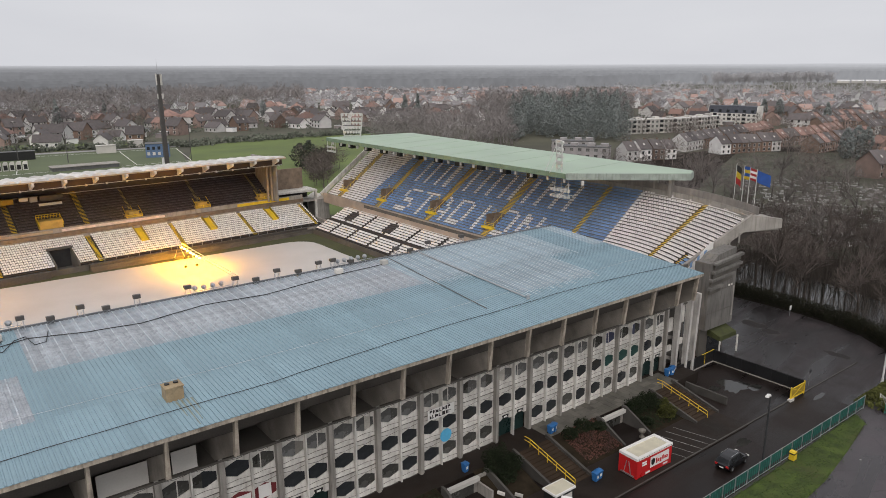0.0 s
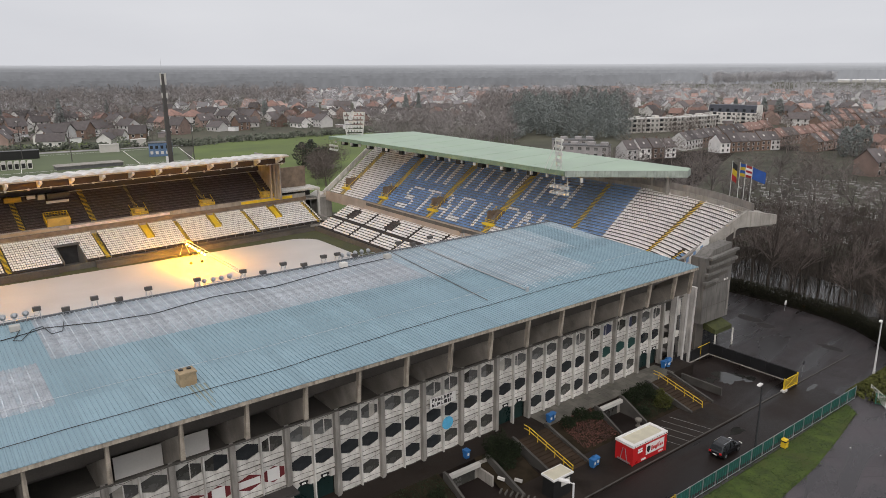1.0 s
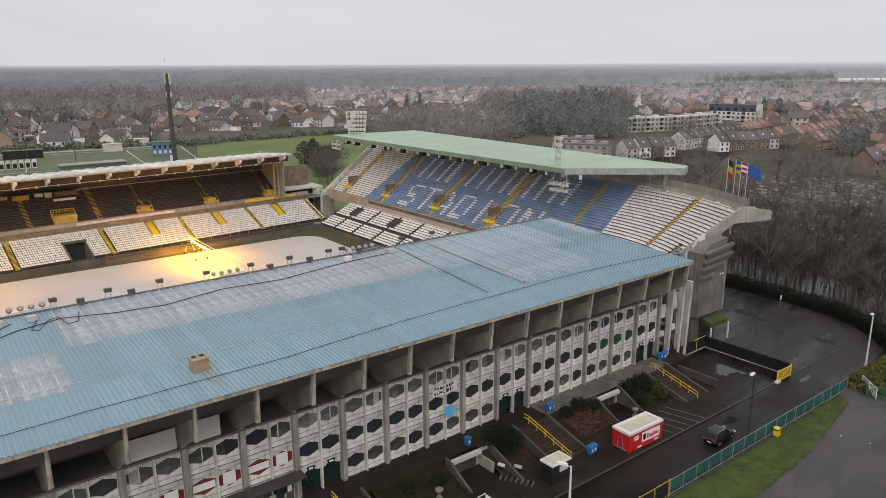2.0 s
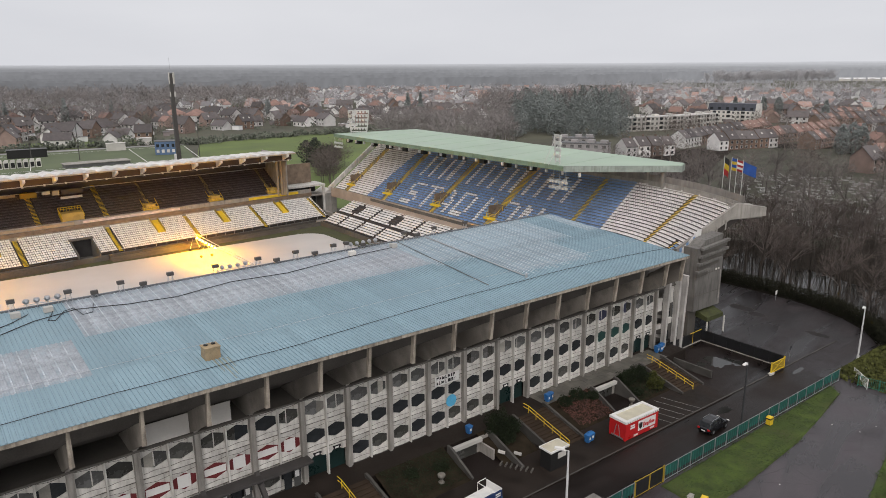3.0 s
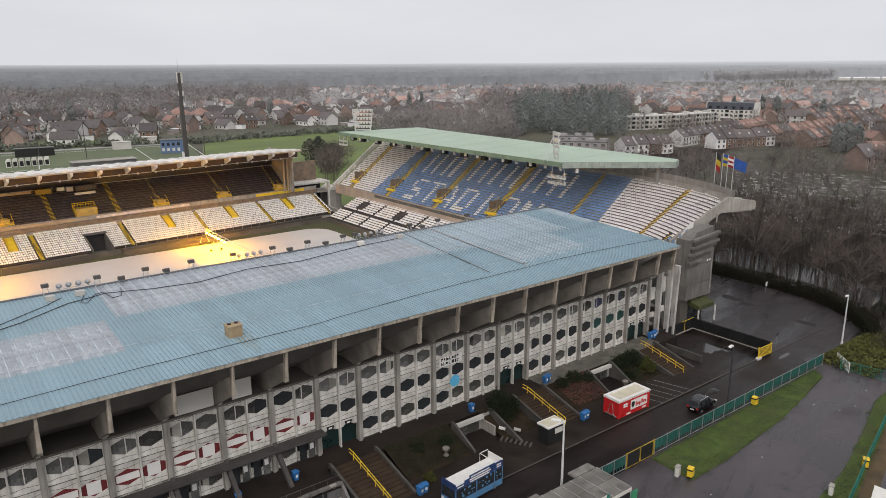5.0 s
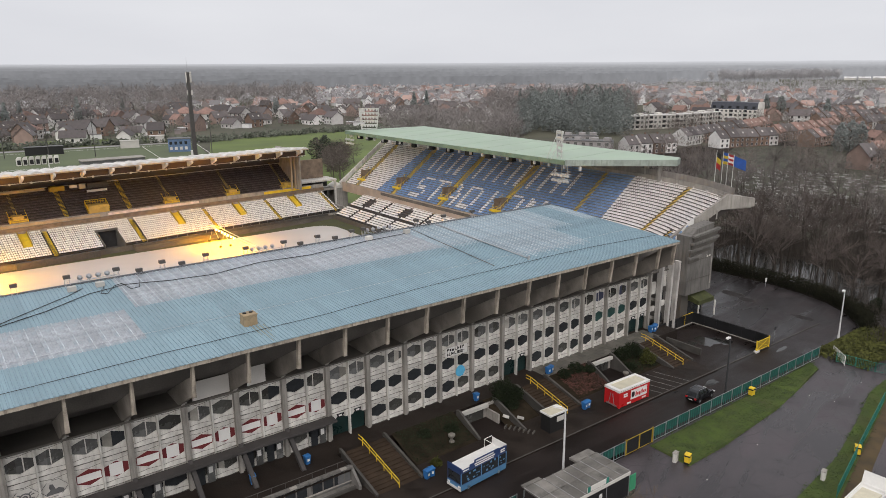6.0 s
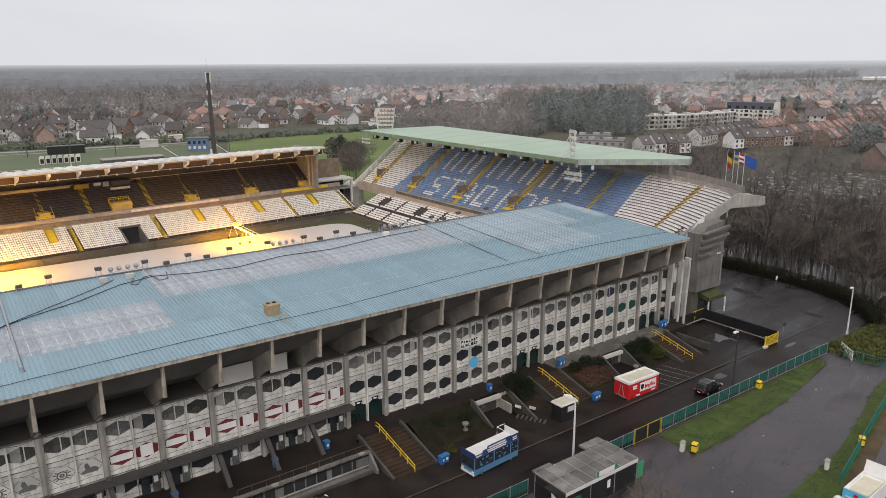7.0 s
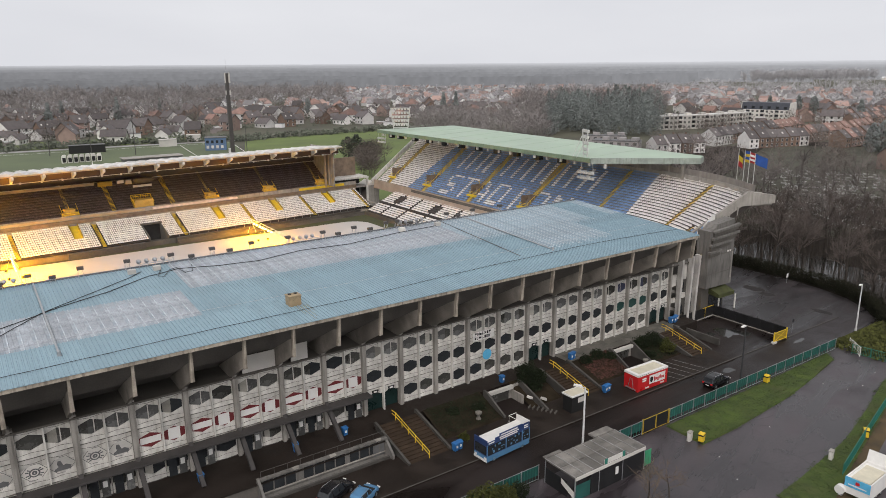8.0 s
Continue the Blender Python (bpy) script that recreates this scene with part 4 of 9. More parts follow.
glass = {}
for key, mat in (("grey", PANE_GREY), ("dim", PANE_DIM), ("black", PANE), ("teal", PANE_TEAL), ("violet", PANE_VIOLET), ("maroon", MAROON), ("white", PLASTER)):
    glass[key] = hex_mesh("window_pane", PANEL_W * 0.97, 1.72, 0.90, 0.03)
    glass[key].materials.append(mat)
rw = random.Random(11)
for k in range(X_LEFT, X_RIGHT):
    for half in range(2):
        cx = k * BAY + 0.33 + PANEL_W * (half + 0.5) + 0.06 * half
        for row in range(3):
            if k in doors_at and row == 0:
                continue
            z = FLOOR0 + STOREY * (row + 0.5)
            depth = 0.14
            if row == 1 and -10 <= k <= -6:
                part("board", glass["maroon"], MAROON, stand, "maroon board with a white field", pose(cx, 0.04, z))
                s = Shape().box(-1.06, 1.06, -0.03, -0.005, -0.36, 0.36) if half == 0 else Shape().box(-0.62, 0.62, -0.03, -0.005, -0.66, 0.66)
                part("board_field", s, WHITE, stand, "white field on maroon board", pose(cx, 0.04, z))
                continue
            if row == 1 and k < -10:
                part("board", glass["white"], PLASTER, stand, "pale printed board with a grey emblem", pose(cx, 0.04, z))
                rim = [(-1.2, 0), (-0.46, 0.84), (0.46, 0.84), (1.2, 0), (0.46, -0.84), (-0.46, -0.84)]
                edge = Shape()
                for (u0, v0), (u1, v1) in zip(rim, rim[1:] + rim[:1]):
                    edge.beam((u0, -0.01, v0), (u1, -0.01, v1), 0.02, 0.045)
                part("board_edge", edge, DARK_GREY, stand, m=pose(cx, 0.036, z))
                ring, n = Shape(), 14
                if half == 0:
                    for i in range(n):
                        a0, a1 = 2 * math.pi * i / n, 2 * math.pi * (i + 1) / n
                        for r0, r1 in ((0.50, 0.36), (0.24, 0.06)):
                            ring.prism([(r0 * math.cos(a0), r0 * 0.92 * math.sin(a0)), (r0 * math.cos(a1), r0 * 0.92 * math.sin(a1)), (r1 * math.cos(a1), r1 * 0.92 * math.sin(a1)), (r1 * math.cos(a0), r1 * 0.92 * math.sin(a0))], lambda u, v, w: (u, w, v), -0.02, -0.005)
                    for a in (20, 45, 135, 160, 200, 225, 315, 340):
                        c, d = math.cos(radians(a)), math.sin(radians(a))
                        ring.beam((0.52 * c, -0.012, 0.46 * d), (0.84 * c, -0.012, 0.62 * d), 0.015, 0.11)
                else:
                    ring.prism([(-0.75, -0.55), (0.7, -0.55), (0.8, -0.2), (0.35, 0.05), (0.1, -0.05), (-0.1, 0.5), (-0.35, 0.55), (-0.45, 0.2), (-0.35, -0.1), (-0.7, -0.3)], lambda u, v, w: (u, w, v), -0.02, -0.005)
                part("emblem", ring, DARK_GREY, stand, "plain dark printed shape", pose(cx, 0.035, z - 0.06))
                continue
            key = (rw.choice(("dim", "black", "black")), "black", "grey")[row]
            if row == 2 and k <= -6:
                key = rw.choice(("black", "dim", "grey"))
            if row == 1 and k in (3, 4):
                key = "teal" if k == 4 or half else "black"
            if row == 2 and k in (3, 4):
                key = "violet" if half else "dim"
            part("window_pane", glass[key], PANE, stand, m=pose(cx + rw.uniform(-0.01, 0.01), depth, z))
            if rw.random() < ((0.6 if k < 1 else 0.35) if row == 2 else 0.3 if k < -5 else 0.06):
                u0 = rw.choice((-1.1, -0.9, 0.1, 0.3))
                s = Shape().box(u0, u0 + rw.uniform(0.6, 0.95), 0, 0.02, -0.74, 0.74)
                part("blind", s, rw.choice((BLIND, PANE_GREY, PANE_DIM)), stand, m=pose(cx, 0.112, z))
            if row == 2 and rw.random() < 0.45:
                s = Shape().box(-0.05, 0.05, 0, 0.02, -0.75, 0.75)
                part("glazing_bar", s, CONCRETE_PALE, stand, m=pose(cx + rw.uniform(-0.4, 0.4), 0.1, z))

# door bays: recessed glazed doors under little emblem plates
for k in sorted(doors_at):
    x0 = k * BAY
    if k < X_RIGHT:
        part("door_wall", Shape().box(x0 + 0.3, x0 + BAY - 0.3, 0.5, 0.6, 1.7, 4.9), DOOR_DARK, stand)
        for half in range(2):
            cx = x0 + 0.33 + PANEL_W * (half + 0.5)
            s = Shape().prism([(-1.15, 0.95), (1.15, 0.95), (1.15, 0.1), (0.7, 0.1), (0.4, 0.35), (-0.4, 0.35), (-0.7, 0.1), (-1.15, 0.1)], lambda u, v, w: (u, w, v), -0.1, 0.1)
            part("lintel_panel", s, CONCRETE_PALE, stand, m=pose(cx, 0, FLOOR0 + STOREY - 1.0))
            s = Shape().prism([(-0.5, 0.34), (0.5, 0.34), (0.5, 0.12), (0.2, -0.1), (-0.35, -0.1)], lambda u, v, w: (u, w, v), -0.05, 0.0)
            part("emblem_plate", s, BLACK, stand, "black emblem plate with a white heart", pose(cx, -0.12, FLOOR0 + STOREY - 0.6))
            s = Shape().box(-0.22, 0.22, -0.03, 0.0, 0.02, 0.22)
            part("emblem_mark", s, WHITE, stand, m=pose(cx, -0.175, FLOOR0 + STOREY - 0.6))
# ground storey behind the canopy: shop-like doors and notices
for k in range(X_LEFT, -5):
    x0 = k * BAY
    for half in range(2):
        cx = x0 + 0.33 + PANEL_W * (half + 0.5)
        if rw.random() < 0.5:
            part("glazed_door", Shape().box(cx - 0.95, cx - 0.1, -0.32, -0.29, 1.75, 4.3), PANE, stand)
            part("glazed_door", Shape().box(cx + 0.15, cx + 0.95, -0.32, -0.29, 1.75, 4.3), PANE_GREY, stand)
            part("notice", Shape().box(cx + 0.3, cx + 0.75, -0.35, -0.325, 2.9, 3.6), WHITE, stand)
    part("canopy", Shape().box(x0 + 0.2, x0 + BAY + 0.19, -1.9, -0.45, 4.72, 4.98), STRUT, stand, "dark damp concrete canopy slab")
    s = Shape().beam((x0 - 0.05, -0.45, 5.1), (x0 - 0.05, -4.4, 1.75), 0.45, 0.5)
    part("raking_strut", s, STRUT, stand, "dark raking concrete strut")
# hand-painted banner and round blue board
s = Shape().box(-10.05, -6.45, -0.46, -0.43, 7.72, 8.95)
part("banner", s, WHITE, stand, "white cloth banner with hand-painted black letters", None)
for i, (line, z) in enumerate((("", 8.64), ("", 8.08))):
    x = -9.8
    rb = random.Random(30 + i)
    while x < -6.95:
        w = rb.uniform(0.22, 0.4)
        part("lettering", Shape().box(x, x + 0.09, -0.475, -0.462, z - 0.2, z + 0.22), BLACK, stand)
        part("lettering", Shape().box(x + 0.1, x + w, -0.475, -0.462, z + rb.choice((-0.2, 0.0, 0.14)), z + rb.choice((-0.2, 0.0, 0.14)) + 0.09), BLACK, stand)
        x += w + 0.12
s = Shape()
s.prism([(0.78 * math.cos(a), 0.78 * math.sin(a)) for a in [2 * math.pi * i / 22 for i in range(22)]], lambda u, v, w: (u, w, v), -0.46, -0.43)
part("round_board", s, SKYBLUE, stand, "round light blue board", pose(-7.6, 0, 5.3))
# open bays of the older end: pale sheets hung behind the brackets
for x0, x1 in ((-42.3, -38.4), (-36.5, -34.4)):
    part("hung_sheet", Shape().box(x0, x1, -0.3, -0.26, 11.46, 13.5), PLASTER, stand, "pale hung sheet under the eave")
# the wall's dark tone paints the shade under the roof
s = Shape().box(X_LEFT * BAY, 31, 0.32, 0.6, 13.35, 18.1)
part("upper_inner_wall", s, INNER_SHADE, stand)
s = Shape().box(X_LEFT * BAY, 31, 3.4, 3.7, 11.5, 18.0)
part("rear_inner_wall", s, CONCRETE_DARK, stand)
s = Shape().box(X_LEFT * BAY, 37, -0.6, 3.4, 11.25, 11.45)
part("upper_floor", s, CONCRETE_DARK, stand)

# ---- right end of the facade ----
FIN = material("pale_fin_concrete", (0.48, 0.46, 0.43), 0.85, 0.2, 0.5, 8, 0.2, streak=0.5, dark=(0.16, 0.145, 0.125))
for x in (34.2, 36.9, 38.7):
    s = Shape().prism([(-1.0, 0.0), (-0.35, 0.0), (-0.35, 12.5), (-1.35, 12.5)], lambda u, v, w: (w, u, v), x - 0.24, x + 0.24)
    part("end_fin", s, FIN, stand, "tall pale concrete fin")
part("end_bracket", Shape().prism([(0.3, 11.6), (-4.6, 14.3), (-5.4, 14.6), (-5.4, 17.2), (-4.2, 17.0), (0.3, 14.0)], lambda u, v, w: (w, u, v), 30.75, 31.0), RAKER, stand)
for x0, x1, z0, z1 in ((32.5, 33.9, 7.6, 9.6), (34.5, 36.6, 8.4, 11.0), (32.5, 33.9, 4.6, 5.4), (34.5, 36.6, 5.0, 5.9), (37.2, 38.4, 5.6, 7.6)):
    part("solid_band", Shape().box(x0, x1, -0.3, 0.0, z0, z1), CONCRETE_PALE, stand)
# stair flight climbing behind the open end bay
for z in (2.0, 5.2):
    part("stair_beam", Shape().prism([(32.5, z + 1.5), (36.6, z), (36.6, z + 0.5), (32.5, z + 2.0)], lambda u, v, w: (u, w, v), 0.3, 0.9), CONCRETE, stand)
# solid dark plates paint the darkness of the arched voids
for x0, x1 in ((34.6, 35.5), (35.6, 36.5)):
    for z0 in (1.9, 6.0):
        s = Shape().prism([(x0, z0), (x1, z0), (x1, z0 + 1.4), ((x0 + x1) / 2, z0 + 2.1), (x0, z0 + 1.4)], lambda u, v, w: (u, w, v), 0.0, 0.06)
        part("arched_opening", s, PANE, stand)
part("end_inner_wall", Shape().box(32.4, 40.0, 2.0, 2.3, 0.0, 16), CONCRETE_DARK, stand)
for i in range(7):
    part("outer_step", Shape().box(39.2, 42.6, 0.2 + i * 0.42, 0.6 + i * 0.42, 0.0, 0.3 + i * 0.26), CONCRETE_DARK, stand)
tower = thing("stair_tower", "grey streaked concrete stair tower with stepped ledges", "tower", kind="structure")
part("base", Shape().box(44.6, 51.4, 1.9, 3.4, 0, 4.6), CONCRETE_DARK, tower)
part("shaft", Shape().box(44.4, 52.0, 1.0, 3.6, 4.6, 15.4), TOWER, tower)
part("head", Shape().prism([(45.4, 15.4), (52.0, 15.4), (52.0, 16.9), (47.0, 16.4)], lambda u, v, w: (u, w, v), 1.3, 3.5), TOWER, tower)
# ledges stepping up the face; dark faces below paint their shadows
for x0, x1, z0, lean in ((44.0, 47.6, 11.3, 0.2), (44.2, 50.6, 12.6, 0.35), (44.6, 52.5, 13.8, 0.5), (45.0, 52.7, 15.1, 0.6)):
    part("ledge", Shape().prism([(x0, z0), (x1, z0 + lean), (x1, z0 + lean + 0.4), (x0, z0 + 0.4)], lambda u, v, w: (u, w, v), 0.35, 0.997), TOWER, tower)
    part("ledge_face", Shape().prism([(x0 + 0.3, z0 - 0.75), (x1 - 0.3, z0 + lean - 0.75), (x1 - 0.3, z0 + lean), (x0 + 0.3, z0)], lambda u, v, w: (u, w, v), 0.7, 0.997), CONCRETE_DARK, tower)
for z in (7.25, 10.75):
    part("joint", Shape().box(44.36, 52.04, 0.96, 0.998, z, z + 0.09), CONCRETE_DARK, tower)
for x in (51.5,):
    part("rim_strip", Shape().box(x, x + 0.22, 0.93, 0.997, 5.7, 10.7), CONCRETE, tower)
part("porch_roof", Shape().prism([(-0.4, 2.8), (1.85, 3.2), (1.85, 4.2), (1.6, 4.2), (-0.4, 3.5)], lambda u, v, w: (w, u, v), 46.6, 51.3), MOSS, tower, "mossy porch roof")
part("porch_door", Shape().box(46.8, 51.0, 1.82, 1.895, 0, 2.9), PANE, tower)
for x in (46.5, 51.6):
    part("porch_post", Shape().box(x - 0.1, x + 0.1, -0.6, -0.4, 0, 2.85), CONCRETE_PALE, tower)
for x in (50.0, 50.7):
    part("vent", Shape().box(x, x + 0.4, 0.93, 0.997, 10.9, 11.2), PLASTER, tower)

# ---- things on the ridged roof ----
ROOF_BOX = material("rusty_cream_metal", (0.33, 0.25, 0.15), 0.7, 0.25, 1.5, 8, 0.1, stain=0.5, dark=(0.16, 0.1, 0.05))
t = thing("roof_vent_box", "rusty cream metal vent box on the roof", "vent box", m=pose(-35.9, -0.7, roof_z(-0.7)))
part("body", Shape().box(-0.7, 0.7, -0.6, 0.6, -0.1, 1.1), ROOF_BOX, t)
part("lid", Shape().box(-0.76, 0.76, -0.66, 0.66, 1.1, 1.2), ROOF_BOX, t)
for x in (-0.35, 0.35):
    part("vent", Shape().tube((x, 0.2, 1.2), (x, 0.2, 1.3), 0.2, sides=10), BLACK, t)


STAINED = material("rust_stained_sheet", (0.20, 0.22, 0.18), 0.6, 0.4, 0.8, 5, 0.1)
for i, (dx, y1) in enumerate(((-0.55, -4.1), (-0.14, -5.9), (0.27, -5.2), (0.68, -3.6))):
    xa = ROOF_END - (int((ROOF_END + 35.9) / RIB)) * RIB + (i - 1) * RIB
    s = Shape().add([(xa + 0.03, -1.4, roof_z(-1.4) + 0.01), (xa + 0.2, -1.4, roof_z(-1.4) + 0.01), (xa + 0.15, y1, roof_z(y1) + 0.01), (xa + 0.08, y1, roof_z(y1) + 0.01)], [(0, 3, 2, 1)])
    part("rust_run", s, STAINED, stand, "rusty run-off below the vent box")


def roof_line(name, points, r, mat, label, category, lift=0.12):
    s = Shape()
    fine = []
    for (ax, ay), (bx, by) in zip(points, points[1:]):
        n = max(1, int(math.hypot(bx - ax, by - ay) / 1.2))
        fine += [(ax + (bx - ax) * i / n, ay + (by - ay) * i / n) for i in range(n)]
    fine.append(points[-1])
    pts = [(x, y + 0.12 * noise.noise((x * 0.3, y, 5)), roof_z(y) + lift) for x, y in fine]
    s.path(pts, r, 5)
    return solid(name, s, mat, label, category)


roof_line("lightning_cable", [(-80, -4.2), (-60, -3.7), (-47, -3.1), (-41, -3.0), (-34.8, -2.9), (-28, -2.9), (-22.5, -2.3), (-11.5, -1.6), (-0.1, -1.4), (11.2, -1.1), (22, -1.6), (30.6, -2.4)], 0.03, BLACK, "black cable lying along the lower roof", "cable")
roof_line("power_cable", [(-64, 8), (-58, 11.5), (-52.5, 13.8), (-47.5, 17), (-43.5, 18.1), (-38.5, 16.7), (-33.7, 16.1), (-27, 17.5), (-19.8, 16.9), (-10, 18.5), (-2, 19.0)], 0.05, BLACK, "slack black power cable below the ridge", "cable")
roof_line("power_cable", [(-66, 4), (-60, 10.5), (-54.5, 14.2), (-49.5, 17.6), (-47.8, 19.2)], 0.045, BLACK, "slack black cable looping to a lamp", "cable")
roof_line("power_cable", [(-45.5, 18.9), (-46.4, 16.4), (-45.8, 16.0), (-44.6, 18.2), (-43.6, 18.6), (-43.2, 16.2), (-42.2, 16.4), (-41.6, 19.0)], 0.04, BLACK, "looped black cable near the ridge", "cable")
roof_line("roof_joint", [(-0.7, 21.0), (-1.6, -0.2)], 0.06, DARK_GREY, "dark raised expansion joint across the roof", "roof joint")
for xa, xb, yb, lab in ((4.2, 4.5, 0.0, "grey pipe running down the roof"), (-59.6, -59.8, -1.2, "grey pipe running down the older roof")):
    solid("drain_pipe", Shape().tube((xa, 20.8, roof_z(20.8) + 0.16), (xb, yb, roof_z(yb) + 0.16), 0.11, sides=8), STEEL, lab, "pipe")
for x, y in ((4.5, -0.4), (-59.8, -1.5)):
    solid("pipe_end", Shape().tube((x, y, roof_z(y)), (x, y, roof_z(y) + 0.5), 0.22, 0.16, 8), STEEL, "grey pipe end on the roof", "pipe")


# floodlights on trestles along the ridge
def floodlight_stand(x, tall=True):
    t = thing("floodlight", "boxy grey floodlight on a steel trestle", "floodlight", "ridge floodlights", m=pose(x, 21.0, roof_z(21.0)))
    h = 1.25 if tall else 0.5
    for dx in (-0.4, 0.4):
        for dy in (-0.4, 0.4):
            part("leg", Shape().tube((dx, dy, 0), (dx * 0.8, 0, h), 0.04, sides=4), STEEL, t)
    part("brace", Shape().tube((-0.4, -0.4, 0.1), (0.3, -0.05, h - 0.1), 0.03, sides=4), STEEL, t)
    part("crossbar", Shape().tube((-0.45, 0, h), (0.45, 0, h), 0.04, sides=4), STEEL, t)
    s = Shape().prism([(-0.3, 0.0), (0.35, 0.1), (0.35, 0.5), (-0.25, 0.55)], lambda u, v, w: (w, u, v + h + 0.02), -0.48, 0.48)
    part("lamp_housing", s, DARK_STEEL_R, t)
    return t


RIDGE = material("dull_ridge_metal", (0.14, 0.15, 0.16), 0.6, 0.3, 0.8, 5, 0.1)
STEEL_PALE_R = material("pale_joint_metal", (0.5, 0.52, 0.54), 0.5)
DARK_STEEL_R = material("dark_lamp_housing", (0.07, 0.065, 0.06), 0.5, 0.2, 2, 10, 0.05)
SMALL = Matrix.Diagonal((0.78, 0.78, 0.78, 1))
f_tall, f_low = floodlight_stand(-72), floodlight_stand(-70, False)
for x in (-65.5, -60.0, -54.4, -49.0, -43.6, -38.2, -32.7, -27.3, -21.8, -16.6, -11.0, -9.0, 0.6, 6.0, 12.0):
    copy_thing(f_tall, pose(x, 21.0, roof_z(21.0)) @ SMALL)
for x in (-63, -57.5, -41, -35.8, -19.3, -13.8, -6.4, 3.0):
    copy_thing(f_low, pose(x, 21.0, roof_z(21.0)) @ SMALL)


def lamp_row(x0, n):
    t = thing("round_floodlights", "row of round floodlights on a rail", "floodlight", "lamp rows")
    zb = roof_z(21.0)
    part("rail", Shape().tube((x0 - 0.3, 21.0, zb + 0.5), (x0 + n * 1.0, 21.0, zb + 0.5), 0.04), STEEL, t)
    for i in range(n):
        x = x0 + i * 1.0
        part("stem", Shape().tube((x, 21.0, zb), (x, 21.0, zb + 0.8), 0.03), STEEL, t)
        s = Shape().tube((x, 20.85, zb + 0.95), (x, 21.2, zb + 0.85), 0.14, 0.32, 12)
        part("lamp", s, STEEL, t)


lamp_row(-26.4, 4)
lamp_row(-47.6, 4)
lamp_row(-64.5, 4)
lamp_row(-8.2, 5)
for x in (-45.9, -48.9, -9.2, -2.5):
    solid("junction_box", Shape().box(x - 0.45, x + 0.45, 18.8, 19.5, roof_z(19) + 0.05, roof_z(19) + 0.6), PLASTER, "white electrical box on the roof", "electrical box")
s = Shape()
s.box(-80, ROOF_END, 21.22, 21.45, roof_z(21.2) - 0.2, roof_z(21.2) + 0.2)
solid("ridge_trim", s, RIDGE, "dull flashing strip along the ridge", "flashing", kind="structure")
# thin tube standing for the pale joint between two sheet rows
roof_line("pale_wire", [(-80, 2.3), (-46, 2.5), (-30, 2.1), (-12, 2.3), (10, 2.2), (30.5, 2.4)], 0.014, STEEL_PALE_R, "thin pale line along the joint between roof sheet rows", "cable")

# ---- end stand: openings, beams, roof gear ----
for a in AISLES[:4]:
    p, n = upper.point(a - 0.2, 5)
    q, _ = upper.point(a - 0.2, 10)
    s = Shape()
    s.box(p.x + 0.2, q.x, p.y - 1.45, p.y - 1.2, p.z, q.z + 0.2).box(p.x + 0.2, q.x, p.y + 1.2, p.y + 1.45, p.z, q.z + 0.2).box(q.x - 0.25, q.x, p.y - 1.2, p.y + 1.2, p.z, q.z + 0.2)
    part("vomitory", s, VOM, end_stand, "brown concrete stair opening")
    part("vomitory_floor", Shape().box(p.x + 0.2, q.x - 0.25, p.y - 1.2, p.y + 1.2, p.z - 0.05, p.z + 0.05), PANE, end_stand)
    s = Shape()
    s.path([(p.x - 0.3, p.y - 1.5, p.z + 0.9), (p.x - 0.3, p.y + 1.5, p.z + 0.9)], 0.05).path([(p.x - 0.3, p.y - 1.5, p.z + 0.5), (p.x - 0.3, p.y + 1.5, p.z + 0.5)], 0.05)
    s.path([(p.x - 0.3, p.y - 1.5, p.z + 0.9), (q.x, p.y - 1.5, q.z + 1.0)], 0.05).path([(p.x - 0.3, p.y + 1.5, p.z + 0.9), (q.x, p.y + 1.5, q.z + 1.0)], 0.05)
    s.box(p.x - 1.0, p.x + 0.15, p.y - 1.9, p.y + 1.9, p.z - 0.4, p.z + 0.1)
    for dy in (-1.5, 1.5):
        for f in (0, 0.33, 0.66, 1):
            s.tube((p.x - 0.3 + (q.x - p.x + 0.3) * f, p.y + dy, p.z + (q.z - p.z) * f), (p.x - 0.3 + (q.x - p.x + 0.3) * f, p.y + dy, p.z + (q.z - p.z) * f + 0.95), 0.05)
    part("barrier", s, YELLOW, end_stand, "yellow tubular barrier")

a, _ = upper.point(0, 0)
b, _ = upper.point(0, upper.rows)
part("edge_beam", Shape().beam((a.x - 0.8, a.y + 0.5, a.z + 0.3), (b.x, b.y + 0.5, b.z + 0.9), 0.6, 1.3), CONCRETE_PALE, end_stand, "pale raking edge beam")
# end wall of the curved corner, reaching out past the back row
e0, n0 = upper.point(upper.length, 0)
side = Vector((-n0.y, n0.x, 0)) * -1


def on_end(u, z, w):
    p = e0 + n0 * u + side * w
    return (p.x, p.y, z)


s = Shape().prism([(2.0, 8.9), (14.8, 18.6), (21.0, 19.2), (21.0, 20.7), (15.9, 21.4), (2.0, 10.7)], on_end, 0.0, 0.7)
part("end_beam", s, CONCRETE, end_stand, "weathered raking end beam of the corner")
for u in (11.0, 12.5, 14.0):
    z = 10.6 + (u - 4) * 0.72
    part("beam_rib", Shape().prism([(u, z - 0.9), (u + 0.2, z - 0.8), (u + 0.2, z + 0.9), (u, z + 0.8)], on_end, 0.7, 0.85), CONCRETE, end_stand)
part("end_block", Shape().prism([(16.6, 18.5), (20.8, 18.8), (20.8, 20.3), (16.6, 20.7)], on_end, -5.0, 0.0), CONCRETE, end_stand)
